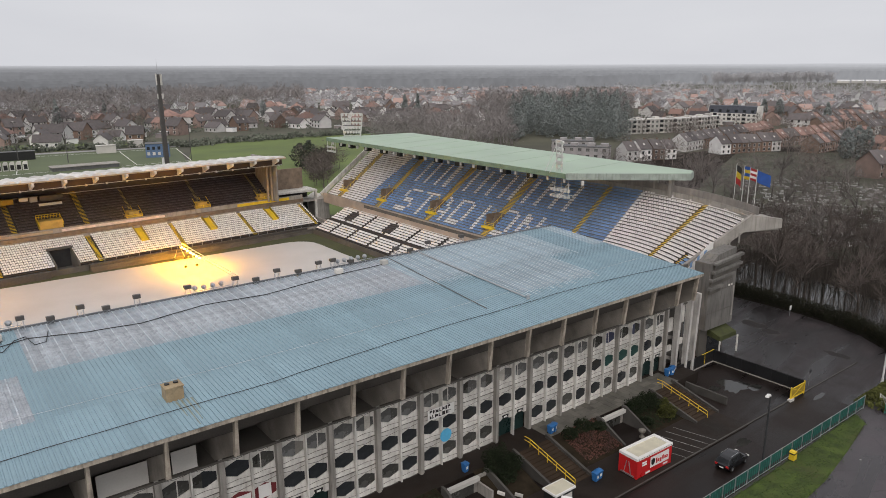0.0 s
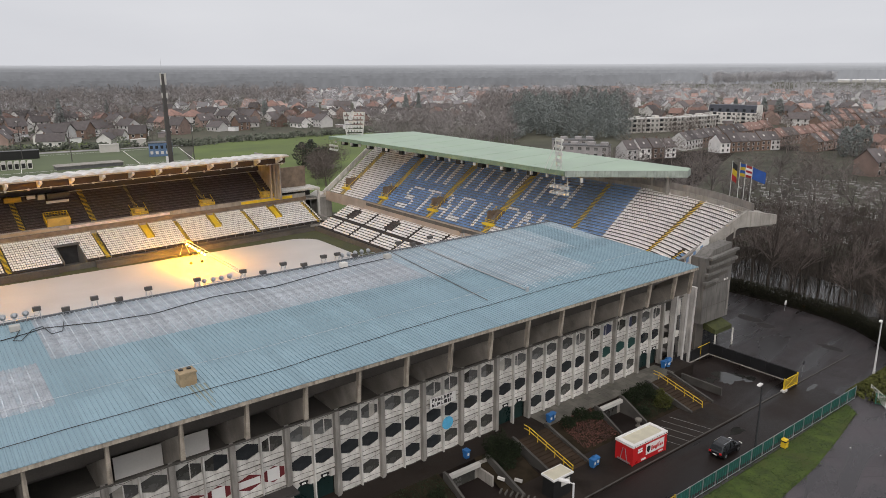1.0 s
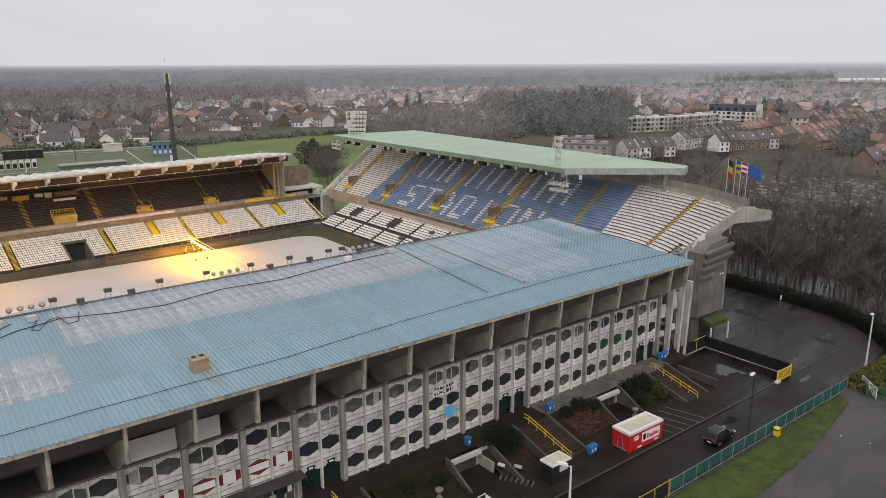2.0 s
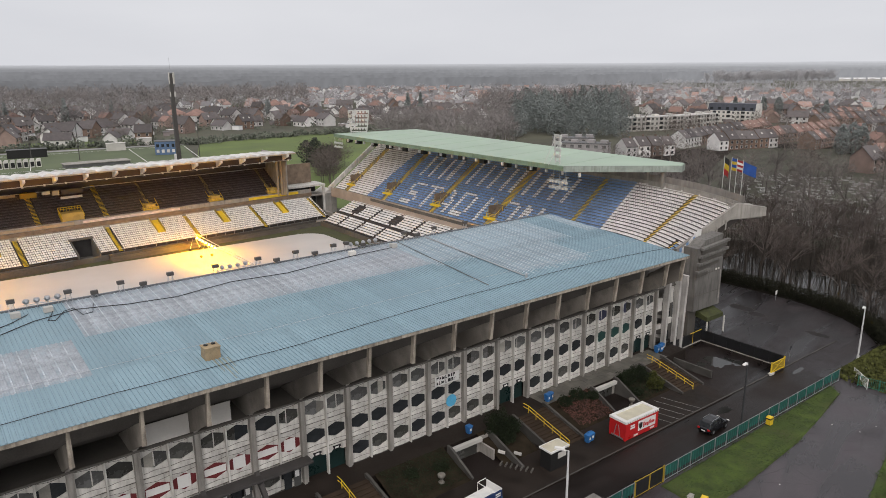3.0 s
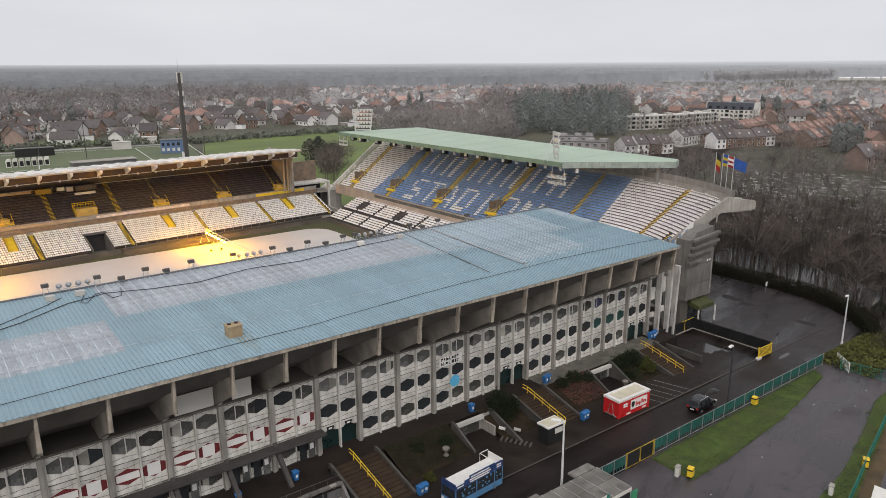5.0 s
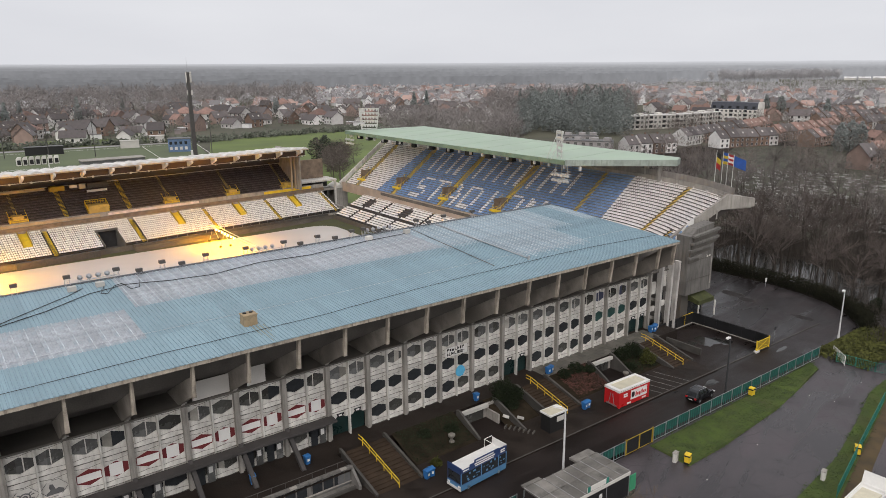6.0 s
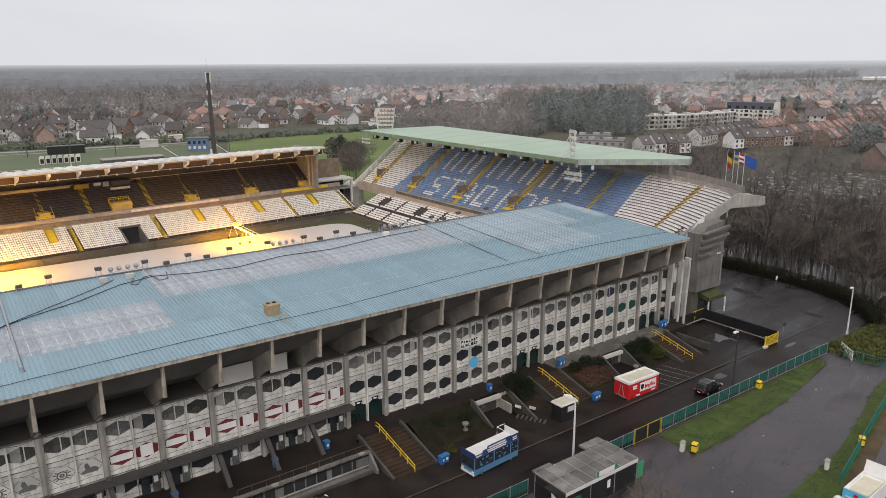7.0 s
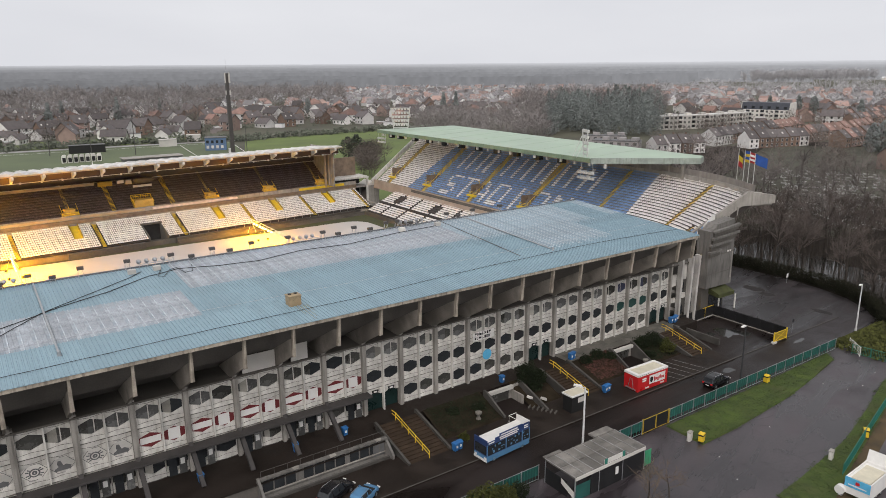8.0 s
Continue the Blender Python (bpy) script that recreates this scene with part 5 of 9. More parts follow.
part("corner_guard", Shape().prism([(4.5, 10.6), (9.9, 14.6), (9.9, 17.2), (9.3, 16.9), (7.8, 15.0), (6.2, 13.0), (4.5, 12.0)], on_end, 0.72, 0.84), WHITE, end_stand, "white curved guard at the row ends")
for u in (5.2, 6.3, 7.4, 8.5):
    part("guard_stripe", Shape().prism([(u, 11.5 + (u - 4.5) * 0.72), (u + 0.4, 11.8 + (u - 4.5) * 0.72), (u + 0.4, 12.5 + (u - 4.5) * 0.86), (u, 12.2 + (u - 4.5) * 0.86)], on_end, 0.845, 0.87), SEAT_BLUE, end_stand)
PARAPET = material("drab_parapet_sheet", (0.24, 0.22, 0.20), 0.8, 0.25, 0.5, 6, 0.1, streak=0.3)
PALE_FASCIA = material("pale_grey_green_fascia", (0.30, 0.34, 0.30), 0.6, 0.25, 0.6, 6, 0.1, streak=0.5, dark=(0.12, 0.14, 0.11))
s = Shape()
pts = [upper.point(upper.length * i / 59, upper.rows)[0] for i in range(42, 60)]
s.ribbon(pts, 21.25, 22.5, 0.12)
part("rear_parapet", s, PARAPET, end_stand, "brown screen behind the top row")
# roof columns, rim lights and hanging speakers
for x, y in ((65.6, 23.4), (66.5, 27.5), (66.5, 33), (66.6, 40), (66.6, 46)):
    part("roof_post", Shape().box(x - 0.35, x + 0.35, y - 0.35, y + 0.35, 19.5, 24.0), CONCRETE, end_stand)
for i in range(22):
    y = 128.5 - i * 4.55
    part("rim_lamp", Shape().box(51.0, 51.5, y - 0.2, y + 0.2, 22.7, 23.55), PLASTER, end_stand, "small pale lamp under the roof edge")
for y in (126, 120.5, 112, 104, 96, 88, 80, 72, 64, 56, 48):
    part("speaker", Shape().box(52.2, 53.6, y - 0.8, y + 0.8, 22.2, 23.5), BLACK, end_stand, "black loudspeaker cluster")
part("roof_fascia", Shape().box(50.85, 50.99, 37.0, 132.0, 23.5, 24.45), FASCIA, end_stand, "dull green roof edge")
s = Shape().beam((50.9, 36.95, 23.95), (66.55, 19.98, 24.35), 0.14, 1.25)
part("roof_fascia", s, PALE_FASCIA, end_stand)
part("roof_fascia", Shape().beam((66.6, 19.98, 24.35), (69.6, 21.4, 24.4), 0.14, 1.25), PALE_FASCIA, end_stand)
for y in np.arange(38, 131, 9.2):
    part("roof_seam", Shape().beam((51.2, y, 24.52), (70.5, y, 25.2), 0.06, 0.05), ROOF_GREEN, end_stand)


def light_gantry(x, y, z, turn, label, w=4.6, h=5.0, rows=5):
    t = thing("light_gantry", label, "floodlight gantry", "light gantries", m=pose(x, y, z, 0, 0, turn))
    for i in range(rows + 1):
        zz = 0.6 + (h - 0.6) * i / rows
        ww = w * (0.75 + 0.25 * i / rows)
        part("bar", Shape().tube((-ww / 2, 0.05 * i, zz), (ww / 2, 0.05 * i, zz), 0.12), STEEL_PALE, t)
        if i:
            for j in range(6):
                xx = -ww / 2 + ww * (j + 0.5) / 6
                part("lamp", Shape().tube((xx, -0.1, zz - 0.35), (xx, 0.25, zz - 0.3), 0.38, 0.26, 8), STEEL_PALE, t)
    for sx in (-1, 1):
        part("leg", Shape().tube((sx * w * 0.37, 0, 0), (sx * w / 2, 0.3, h), 0.15), STEEL_PALE, t)
        part("stay", Shape().tube((sx * w * 0.37, 2.6, 0), (sx * w / 2, 0.3, h * 0.8), 0.07), STEEL_PALE, t)


STEEL_PALE = material("pale_galvanised_steel", (0.55, 0.55, 0.52), 0.5, 0.15, 2, 12, 0.05, metal=0.2)
light_gantry(56.0, 125.5, 24.7, -35, "pale steel floodlight gantry on the roof corner", 6.2, 6.8, 5)
light_gantry(52.4, 40.0, 24.5, 70, "pale steel floodlight gantry on the roof edge", 2.6, 6.0, 4)
s = Shape()
for z in (21.4, 20.2):
    for dx in (-1.6, 0, 1.6):
        s.tube((51.2, 38.2 + dx, 23.5), (51.2, 38.2 + dx * 1.2, z), 0.05)
    s.tube((50.9, 35.7, z), (50.9, 40.7, z), 0.07)
    s.tube((52.0, 35.7, z), (52.0, 40.7, z), 0.07)
    for dy in range(6):
        s.box(50.6, 51.0, 35.7 + dy * 0.9, 36.2 + dy * 0.9, z - 0.5, z - 0.1)
part("hanging_lights", s, STEEL_PALE, end_stand, "pale hanging lamp frame")
s = Shape()
for z in (22.0, 20.8):
    s.tube((51.5, 127.5, z), (51.5, 132.5, z), 0.06)
    for dy in range(6):
        s.box(51.2, 51.6, 127.7 + dy * 0.85, 128.2 + dy * 0.85, z - 0.45, z)
for dy in (0, 2.4, 4.8):
    s.tube((51.5, 127.6 + dy, 23.5), (51.5, 127.6 + dy, 20.6), 0.05)
part("hanging_lights", s, STEEL_PALE, end_stand, "pale hanging lamp frame")


# ---- flags on the corner ----
def flagpole(x, y, h, colours, label, wide=2.6, tall=2.2, droop=0.4):
    t = thing("flagpole", label, "flagpole", "flagpoles", m=pose(x, y, 20.4))
    part("pole", Shape().tube((0, 0, 0), (0, 0, h), 0.07, 0.05, 8), STEEL_PALE, t)
    n = len(colours)
    for i, c in enumerate(colours):
        s = Shape()
        cols = 8
        for j in range(cols + 1):
            f = j / cols
            off = 0.25 * math.sin(f * 5.0 + x) * f
            z0, z1 = h - 0.2 - tall * i / n - droop * f, h - 0.2 - tall * (i + 1) / n - droop * f
            a = 0.07 + wide * f
            s.v += [(a * 0.83, off - a * 0.55, z0), (a * 0.83, off - a * 0.55, z1), (a * 0.83, off + 0.02 - a * 0.55, z0), (a * 0.83, off + 0.02 - a * 0.55, z1)]
        for j in range(cols):
            k = 4 * j
            s.f += [(k, k + 4, k + 5, k + 1), (k + 2, k + 3, k + 7, k + 6)]
        part("flag", s, c, t)


F_BLACK, F_RED = material("black_flag_cloth", (0.02, 0.02, 0.02), 0.8), material("red_flag_cloth", (0.33, 0.03, 0.03), 0.8)
F_YEL, F_BLUE = material("yellow_flag_cloth", (0.5, 0.36, 0.03), 0.8), material("blue_flag_cloth", (0.025, 0.075, 0.27), 0.8)
flagpole(65.26, 10.26, 7.6, [F_BLACK, F_YEL, F_RED], "black yellow and red flag on a white pole", 1.15, 3.2, 1.0)
flagpole(64.47, 8.34, 7.6, [F_BLUE, F_YEL, F_BLUE, F_YEL], "blue and yellow flag on a white pole", 1.2, 2.2, 0.3)
flagpole(63.8, 6.88, 7.5, [F_RED, WHITE, F_RED, WHITE, F_RED], "red and white striped flag on a white pole", 1.0, 2.0, 0.4)
flagpole(62.96, 5.19, 7.4, [F_BLUE], "plain blue flag on a white pole", 2.2, 2.0, 1.0)

# ---- far stand: roof edge, brackets, boards, lights ----
for i in range(40):
    s0 = 2.0 + i * 2.95
    m = Matrix(((fd[0], fnrm[0], 0, F0[0]), (fd[1], fnrm[1], 0, F0[1]), (0, 0, 1, 0), (0, 0, 0, 1)))
    s = Shape()
    arc = [(s0, 20.6), (s0, 20.74), (s0 + 0.6, 21.12), (s0 + 1.47, 21.3), (s0 + 2.35, 21.12), (s0 + 2.92, 20.74), (s0 + 2.92, 20.6)]
    s.prism(arc, lambda u, v, w: m @ Vector((u, w, v - (w - 2.8) * 0.088)), 2.8, 21.8)
    part("roof_vault", s, ROOF_WHITE, far_stand)
MOUTH = material("ochre_brown_lining", (0.50, 0.34, 0.09), 0.7, 0.3, 0.8, 8, 0.1, stain=0.4)
for i in range(18):
    s0 = 4.5 + i * 6.6
    s = Shape()
    s.prism([(2.1, 20.5), (2.1, 19.9), (5.2, 18.7), (5.2, 20.5)], lambda u, v, w: m @ Vector((w, u, v)), s0, s0 + 0.5)
    part("roof_bracket", s, CONCRETE_PALE, far_stand)
part("roof_panel", fbox(2, 120, 5.2, 5.4, 18.6, 20.44), RUST, far_stand, "rust-brown panel below the roof edge")
part("roof_edge", fbox(2, 120, 2.7, 2.95, 20.42, 20.72), BEAM_CREAM, far_stand)
part("lamp_rail", fbox(2, 120, 5.0, 5.15, 18.5, 18.62), STEEL_PALE, far_stand)
for i in range(26):
    part("rail_lamp", fbox(3 + i * 4.5, 3.35 + i * 4.5, 4.85, 5.2, 18.3, 18.75), STEEL_PALE, far_stand)
part("roof_lining", fbox(3, 120, 5.5, 21.0, 18.86, 18.9), RUST, far_stand, "rust-brown roof lining")
part("rear_gallery", fbox(3, 120, 19.2, 21.1, 15.2, 17.8), STRUT, far_stand)
part("gallery_beam", fbox(70, 120, 17.4, 17.7, 14.5, 15.1), BEAM_CREAM, far_stand)
part("gallery_rail", fbox(3, 120, 19.0, 19.15, 14.9, 15.05), STEEL_PALE, far_stand)
for b0, z1, mt in ((-2.2, 0.9, CONCRETE_DARK), (-3.4, 0.55, CONCRETE_DARK), (-1.3, 1.35, DARK_STEEL_R)):
    part("pitch_ledge", fbox(-6, 56, b0, b0 + 0.22, 0, z1), mt, far_stand)
for i in range(24):
    part("rail_post", fbox(-5 + i * 2.6, -4.93 + i * 2.6, -0.2, -0.13, 1.3, 2.2), STEEL_PALE, far_stand)
part("front_rail", fbox(-6, 57, -0.2, -0.13, 2.15, 2.22), STEEL_PALE, far_stand)
part("board_strip", fbox(-2, 14, 9.3, 9.48, 7.6, 8.35), YELLOW, far_stand, "yellow advertising strip without lettering")
part("board_strip", fbox(34, 58, 9.3, 9.48, 7.7, 8.3), PINKISH, far_stand, "pale advertising strip without lettering")
part("board_strip", fbox(60, 110, 9.3, 9.48, 7.7, 8.3), BEAM_CREAM, far_stand)
part("fascia_band", fbox(-6.5, 120, 9.2, 9.49, 6.6, 7.5), VOM, far_stand)
for s0 in (5.5, 23.4, 41.2, 78):
    q = fbox(s0 - 1.8, s0 + 1.8, 9.6, 12.2, 7.9, 8.0)
    part("landing", q, YELLOW, far_stand)
    sh = Shape()
    for bb, zz in ((9.7, 9.3), (9.7, 8.9), (11.0, 10.0)):
        a, b = m @ Vector((s0 - 1.9, bb, zz)), m @ Vector((s0 + 1.9, bb, zz))
        sh.tube(a, b, 0.07)
    for ds in (-1.9, 0, 1.9):
        sh.tube(m @ Vector((s0 + ds, 9.7, 8.0)), m @ Vector((s0 + ds, 9.7, 9.3)), 0.07)
        sh.tube(m @ Vector((s0 + ds, 9.7, 9.3)), m @ Vector((s0 + ds, 12.4, 11.2)), 0.06)
    part("barrier", sh, YELLOW, far_stand, "yellow tubular barrier")
    part("stair_mouth", fbox(s0 - 1.2, s0 + 1.2, 10.0, 12.6, 8.0, 10.1), MOUTH, far_stand, "ochre lined stair mouth")
    for ds in (-2.0, 1.22):
        part("stair_wing", fbox(s0 + ds, s0 + ds + 0.78, 10.1, 12.2, 8.0, 9.3), MOUTH, far_stand)
    sh = Shape()
    for ds in (-1.05, 0.93):
        sh.prism([(4.2, 3.2), (9.3, 5.5), (9.3, 6.7), (4.2, 4.2)], lambda u, v, w: m @ Vector((w, u, v)), s0 + ds, s0 + ds + 0.12)
    part("stair_wall", sh, YELLOW_DARK, far_stand)
    part("stairwell", Shape().prism([(3.9, 3.3), (9.3, 5.9), (9.3, 6.0), (3.9, 3.45)], lambda u, v, w: m @ Vector((w, u, v)), s0 - 0.92, s0 + 0.92), YELLOW, far_stand, "yellow stair opening")
part("stair_mouth", fbox(57.46, 62.28, 10.0, 12.84, 8.0, 10.5), MOUTH, far_stand, "ochre block of the central stair opening")
for s0 in (57.3, 62.3):
    part("opening_cheek", Shape().prism([(10.0, 8.0), (12.85, 8.0), (12.85, 10.7), (10.0, 9.2)], lambda u, v, w: m @ Vector((w, u, v)), s0, s0 + 0.15), YELLOW_DARK, far_stand)
sh = Shape()
for zz in (0.5, 0.95):
    sh.path([m @ Vector((57.3, 9.9, 8.9 + zz)), m @ Vector((57.3, 12.8, 10.6 + zz)), m @ Vector((62.4, 12.8, 10.6 + zz)), m @ Vector((62.4, 9.9, 8.9 + zz))], 0.07)
for i in range(9):
    sh.tube(m @ Vector((57.3 + 5.1 * i / 8, 12.8, 10.6)), m @ Vector((57.3 + 5.1 * i / 8, 12.8, 11.55)), 0.05)
part("barrier", sh, YELLOW, far_stand, "yellow railing round the central opening")
for s0 in (57.5, 62.25):
    part("tunnel_wall", Shape().prism([(-0.4, 0), (6.4, 0), (6.4, 4.9), (-0.4, 2.2)], lambda u, v, w: m @ Vector((w, u, v)), s0, s0 + 0.25), CONCRETE_DARK, far_stand)
part("tunnel_back", fbox(57.7, 62.3, 6.0, 6.2, 0, 4.6), INSIDE, far_stand, "dark players' tunnel mouth")
part("tunnel_roof", fbox(57.3, 62.7, 5.0, 6.3, 4.55, 4.85), CONCRETE_DARK, far_stand)
part("tunnel_floor", fbox(57.7, 62.3, -0.4, 6.0, 0.0, 0.15), CONCRETE_DARK, far_stand)
for s0, s1 in ((38, 56), (64, 82)):
    part("dugout", fbox(s0, s1, -1.9, -0.7, 0.0, 1.5), DARK_STEEL_R, far_stand, "low dark dugout beside the pitch")
for s0, s1, mt in ((65.5, 69, YELLOW_DARK), (60.5, 62, PLASTER), (62.5, 64.2, WHITE), (55, 60, DARK_STEEL_R)):
    part("press_box", fbox(s0, s1, 17.2, 18.4, 14.0 + (0.4 if mt is WHITE else 0), 15.2), mt, far_stand, "small press cabin under the roof")
part("white_strip", fbox(55.5, 60.5, 16.4, 16.6, 13.0, 13.6), WHITE, far_stand, "white strip board")
for i in range(3):
    part("corner_column", fbox(2.0 + i * 1.2, 2.5 + i * 1.2, 9.0, 9.6, 8.0, 20.2), BEAM_CREAM, far_stand)

# corner infill between far stand and end stand
cs = thing("corner_block", "low curved concrete corner with plain screen", "stadium corner", kind="structure")
part("screen", Shape().box(36.6, 45.0, 137.0, 137.6, 9.6, 15.6), VOM, cs, "blank brown back of a scoreboard")
part("upper_deck", Shape().box(35.5, 46.8, 132.5, 138.5, 6.0, 6.5), CONCRETE, cs)
part("roof_slab", Shape().box(35.0, 47.2, 132.0, 139.0, 9.0, 9.5), CONCRETE_PALE, cs)
part("back_wall", Shape().box(35.5, 46.8, 138.0, 138.4, 0, 9.0), INSIDE, cs)
part("rail", Shape().box(35.5, 46.8, 132.4, 132.5, 7.2, 7.35), STEEL_PALE, cs)
part("post", Shape().box(46.4, 47.0, 132.0, 132.6, 0, 9.0), CONCRETE_PALE, cs)
part("link_wall", Shape().box(43.5, 44.0, 118, 133, 0, 2.4), CONCRETE, cs)
part("link_wall", Shape().box(37, 43.5, 119.0, 119.4, 0, 1.4), CONCRETE, cs)
part("stair_block", Shape().box(47.2, 51.5, 133.0, 139.0, 0, 6.2), CONCRETE, cs)
part("stair_roof", Shape().prism([(46.8, 6.2), (52.0, 6.2), (49.4, 7.6)], lambda u, v, w: (u, w, v), 133, 139), PLASTER, cs)

# ---- lighting rigs over the pitch ----
SODIUM = (1.0, 0.40, 0.0)
GLOW = lamp_surface("sodium_lamp", (1.0, 0.62, 0.08), 30.0)


def lighting_rig(x, y0, y1, label, power, spill=0.5):
    t = thing("grow_light_rig", label, "lighting rig", "grow light rigs", m=pose(x, 0, 0))
    n = 14
    z = 3.9
    for dy, dz in ((0, 0), (0, 0.7)):
        part("boom", Shape().tube((0, y0, z + dz), (0, y1, z + dz), 0.09), STEEL_PALE, t)
    for i in range(n):
        ya, yb = y0 + (y1 - y0) * i / n, y0 + (y1 - y0) * (i + 1) / n
        part("brace", Shape().tube((0, ya, z), (0, yb, z + 0.7), 0.05), STEEL_PALE, t)
    for yy in (y0, y0 + (y1 - y0) * 0.22):
        s = Shape().path([(-1.3, yy, 0.35), (0, yy, z), (1.3, yy, 0.35)], 0.08)
        part("leg_frame", s, STEEL_PALE, t)
        for dx in (-1.3, 1.3):
            part("wheel", Shape().tube((dx, yy - 0.12, 0.4), (dx, yy + 0.12, 0.4), 0.33, sides=12), RUBBER, t)
    for i in range(7):
        yy = y0 + (y1 - y0) * (0.06 + 0.055 * i)
        part("lamp", Shape().tube((0, yy, z - 0.45), (0, yy, z - 0.1), 0.3, 0.12, 10), GLOW, t, "glowing sodium lamp")
    d = bpy.data.lights.new("rig_light", "AREA")
    d.shape, d.size, d.size_y, d.energy, d.color = "RECTANGLE", 2.0, abs(y1 - y0) * 0.42, power, SODIUM
    ob = new("rig_light", d)
    ob.matrix_basis = pose(x, y0 + (y1 - y0) * 0.24, z - 0.6)
    d2 = bpy.data.lights.new("rig_spill", "POINT")
    d2.energy, d2.color, d2.shadow_soft_size = power * spill, SODIUM, 0.6
    ob = new("rig_spill", d2)
    ob.matrix_basis = pose(x, y0 + (y1 - y0) * 0.1, z + 1.2)


lighting_rig(-0.6, 112.0, 75.0, "wheeled boom with glowing sodium grow lamps", 17000, 0.32)
lighting_rig(-57.5, 110.0, 74.0, "second wheeled boom with glowing sodium lamps", 42000, 0.32)
lighting_rig(-86.0, 108.0, 74.0, "third wheeled boom with glowing sodium lamps", 42000, 0.32)

# ---- mast and buildings by the playing field ----
t = thing("telecom_mast", "tall dark square mast with antenna panels", "mast", m=pose(20.2, 184.9, 0))
part("column", Shape().tube((0, 0, 0), (-0.3, 0, 42.6), 1.05, 0.75, 4), DARK_STEEL_R, t)
for i, a in enumerate((20, 110, 200, 290)):
    m4 = pose(0, 0, 0, 0, 0, a)
    s = Shape().box(0.9, 1.05, -0.25, 0.25, 39.2, 42.8, m4).box(0.9, 1.05, -0.25, 0.25, 35.0, 36.6, m4)
    part("antenna", s, PLASTER, t, "white antenna panel")
part("platform", Shape().tube((0, 0, 13.5), (0, 0, 13.8), 2.0, sides=8), DARK_STEEL_R, t)
part("cabinet", Shape().box(-1.5, -0.9, -0.4, 0.4, 13.8, 16.0), WHITE, t)
part("spike", Shape().tube((-0.3, 0, 42.5), (-0.3, 0, 47.5), 0.06, 0.03), STEEL, t)

t = thing("club_house", "blue flat-roofed clubhouse with stairs", "building", m=pose(58, 327, -0.06, 0, 0, -20) @ Matrix.Diagonal((0.85, 0.85, 0.8, 1)))
part("wall", Shape().box(-6.6, 6.6, -4, 4, 0, 8.6), CLUB_BLUE, t)
part("roof", Shape().box(-6.9, 6.9, -4.3, 4.3, 8.6, 9.0), DARK_GREY, t)
for i in range(4):
    part("window", Shape().box(-5.8 + i * 3.0, -4.2 + i * 3.0, -4.05, -3.99, 5, 7), PANE, t)
    part("window", Shape().box(-5.8 + i * 3.0, -4.2 + i * 3.0, -4.05, -3.99, 1.5, 3.5), PLASTER, t)
for x, y, w, h, mt, lab in ((41, 363, 9.6, 4, PLASTER, "white site cabin beside the field"), (-3, 358, 18, 4.2, BLACK, "long black dugout shelter"), (62, 384, 8, 4, PLASTER, "small white container by the path")):
    t = thing("cabin", lab, "cabin", m=pose(x, y, -0.06, 0, 0, -6))
    part("wall", Shape().box(-w / 2, w / 2, -2, 2, 0, h), mt, t)
    part("roof", Shape().box(-w / 2 - 0.2, w / 2 + 0.2, -2.2, 2.2, h, h + 0.25), DARK_GREY if mt is BLACK else PLASTER, t)
for i in range(7):
    t = thing("air_unit", "pale roof air-handling hood", "air unit", "air units", m=pose(-20 + i * 2.6, 316 - i * 0.2, 0))
    part("hood", Shape().prism([(-1.0, 0), (1.0, 0), (1.0, 3.9), (-0.3, 3.9), (-1.0, 2.9)], lambda u, v, w: (u, w, v), -1.0, 1.0), PLASTER, t)
    part("mouth", Shape().box(-0.75, 0.75, -1.05, -1.001, 0.4, 2.6), BLACK, t)
t = thing("service_roof", "long low grey service building roof", "building", m=pose(24, 303, 0))
part("wall", Shape().box(-20, 8, -4, 4, 0, 1.5), DARK_GREY, t)
part("roof", Shape().box(-20.4, 8.4, -4.4, 4.4, 1.5, 1.8), CONCRETE, t)
for i, (x, y, h) in enumerate(((16, 330, 22), (-22, 352, 20), (-4, 338, 20), (66, 300, 18))):
    t = thing("field_lamp", "thin dark floodlight pole by the field", "light pole", "field lights", m=pose(x, y, 0))
    part("pole", Shape().tube((0, 0, 0), (0, 0, h), 0.22, 0.12), DARK_STEEL_R, t)
    part("lamp_bar", Shape().box(-1.2, 1.2, -0.2, 0.2, h - 0.4, h), DARK_STEEL_R, t)

# ---- annex and niches on the street side ----
an = thing("street_annex", "low concrete annex with dark windows under the terrace", "building", kind="structure")
part("deck", Shape().box(-140, -28.0, -7.3, -3.61, 1.62, 1.78), PAVING, an)
part("plain_wall", Shape().box(-140, -43.9, -7.2, -6.9, 0, 1.62), CONCRETE_DARK, an)
part("wall", Shape().box(-43.6, -28.0, -7.2, -6.9, 0, 2.2), TOWER, an)
part("end_wall", Shape().prism([(-6.9, 0), (-9.6, 0), (-7.2, 2.3), (-6.9, 2.3)], lambda u, v, w: (w, u, v), -43.9, -43.6), TOWER, an)
part("end_wall", Shape().prism([(-6.9, 0), (-9.0, 0), (-9.0, 0.6), (-7.2, 2.2), (-6.9, 2.2)], lambda u, v, w: (w, u, v), -28.3, -28.0), TOWER, an, "grey raking wall beside the stairs")
for x0, n in ((-43.3, 3), (-38.6, 4), (-32.9, 3)):
    for i in range(n):
        x = x0 + i * 1.3
        part("window", Shape().box(x, x + 1.12, -7.24, -7.2, 0.55, 1.85), PANE, an)
    for i in range(n + 1):
        part("window_post", Shape().box(x0 - 0.14 + i * 1.3, x0 - 0.04 + i * 1.3, -7.27, -7.2, 0.5, 1.9), TOWER, an)
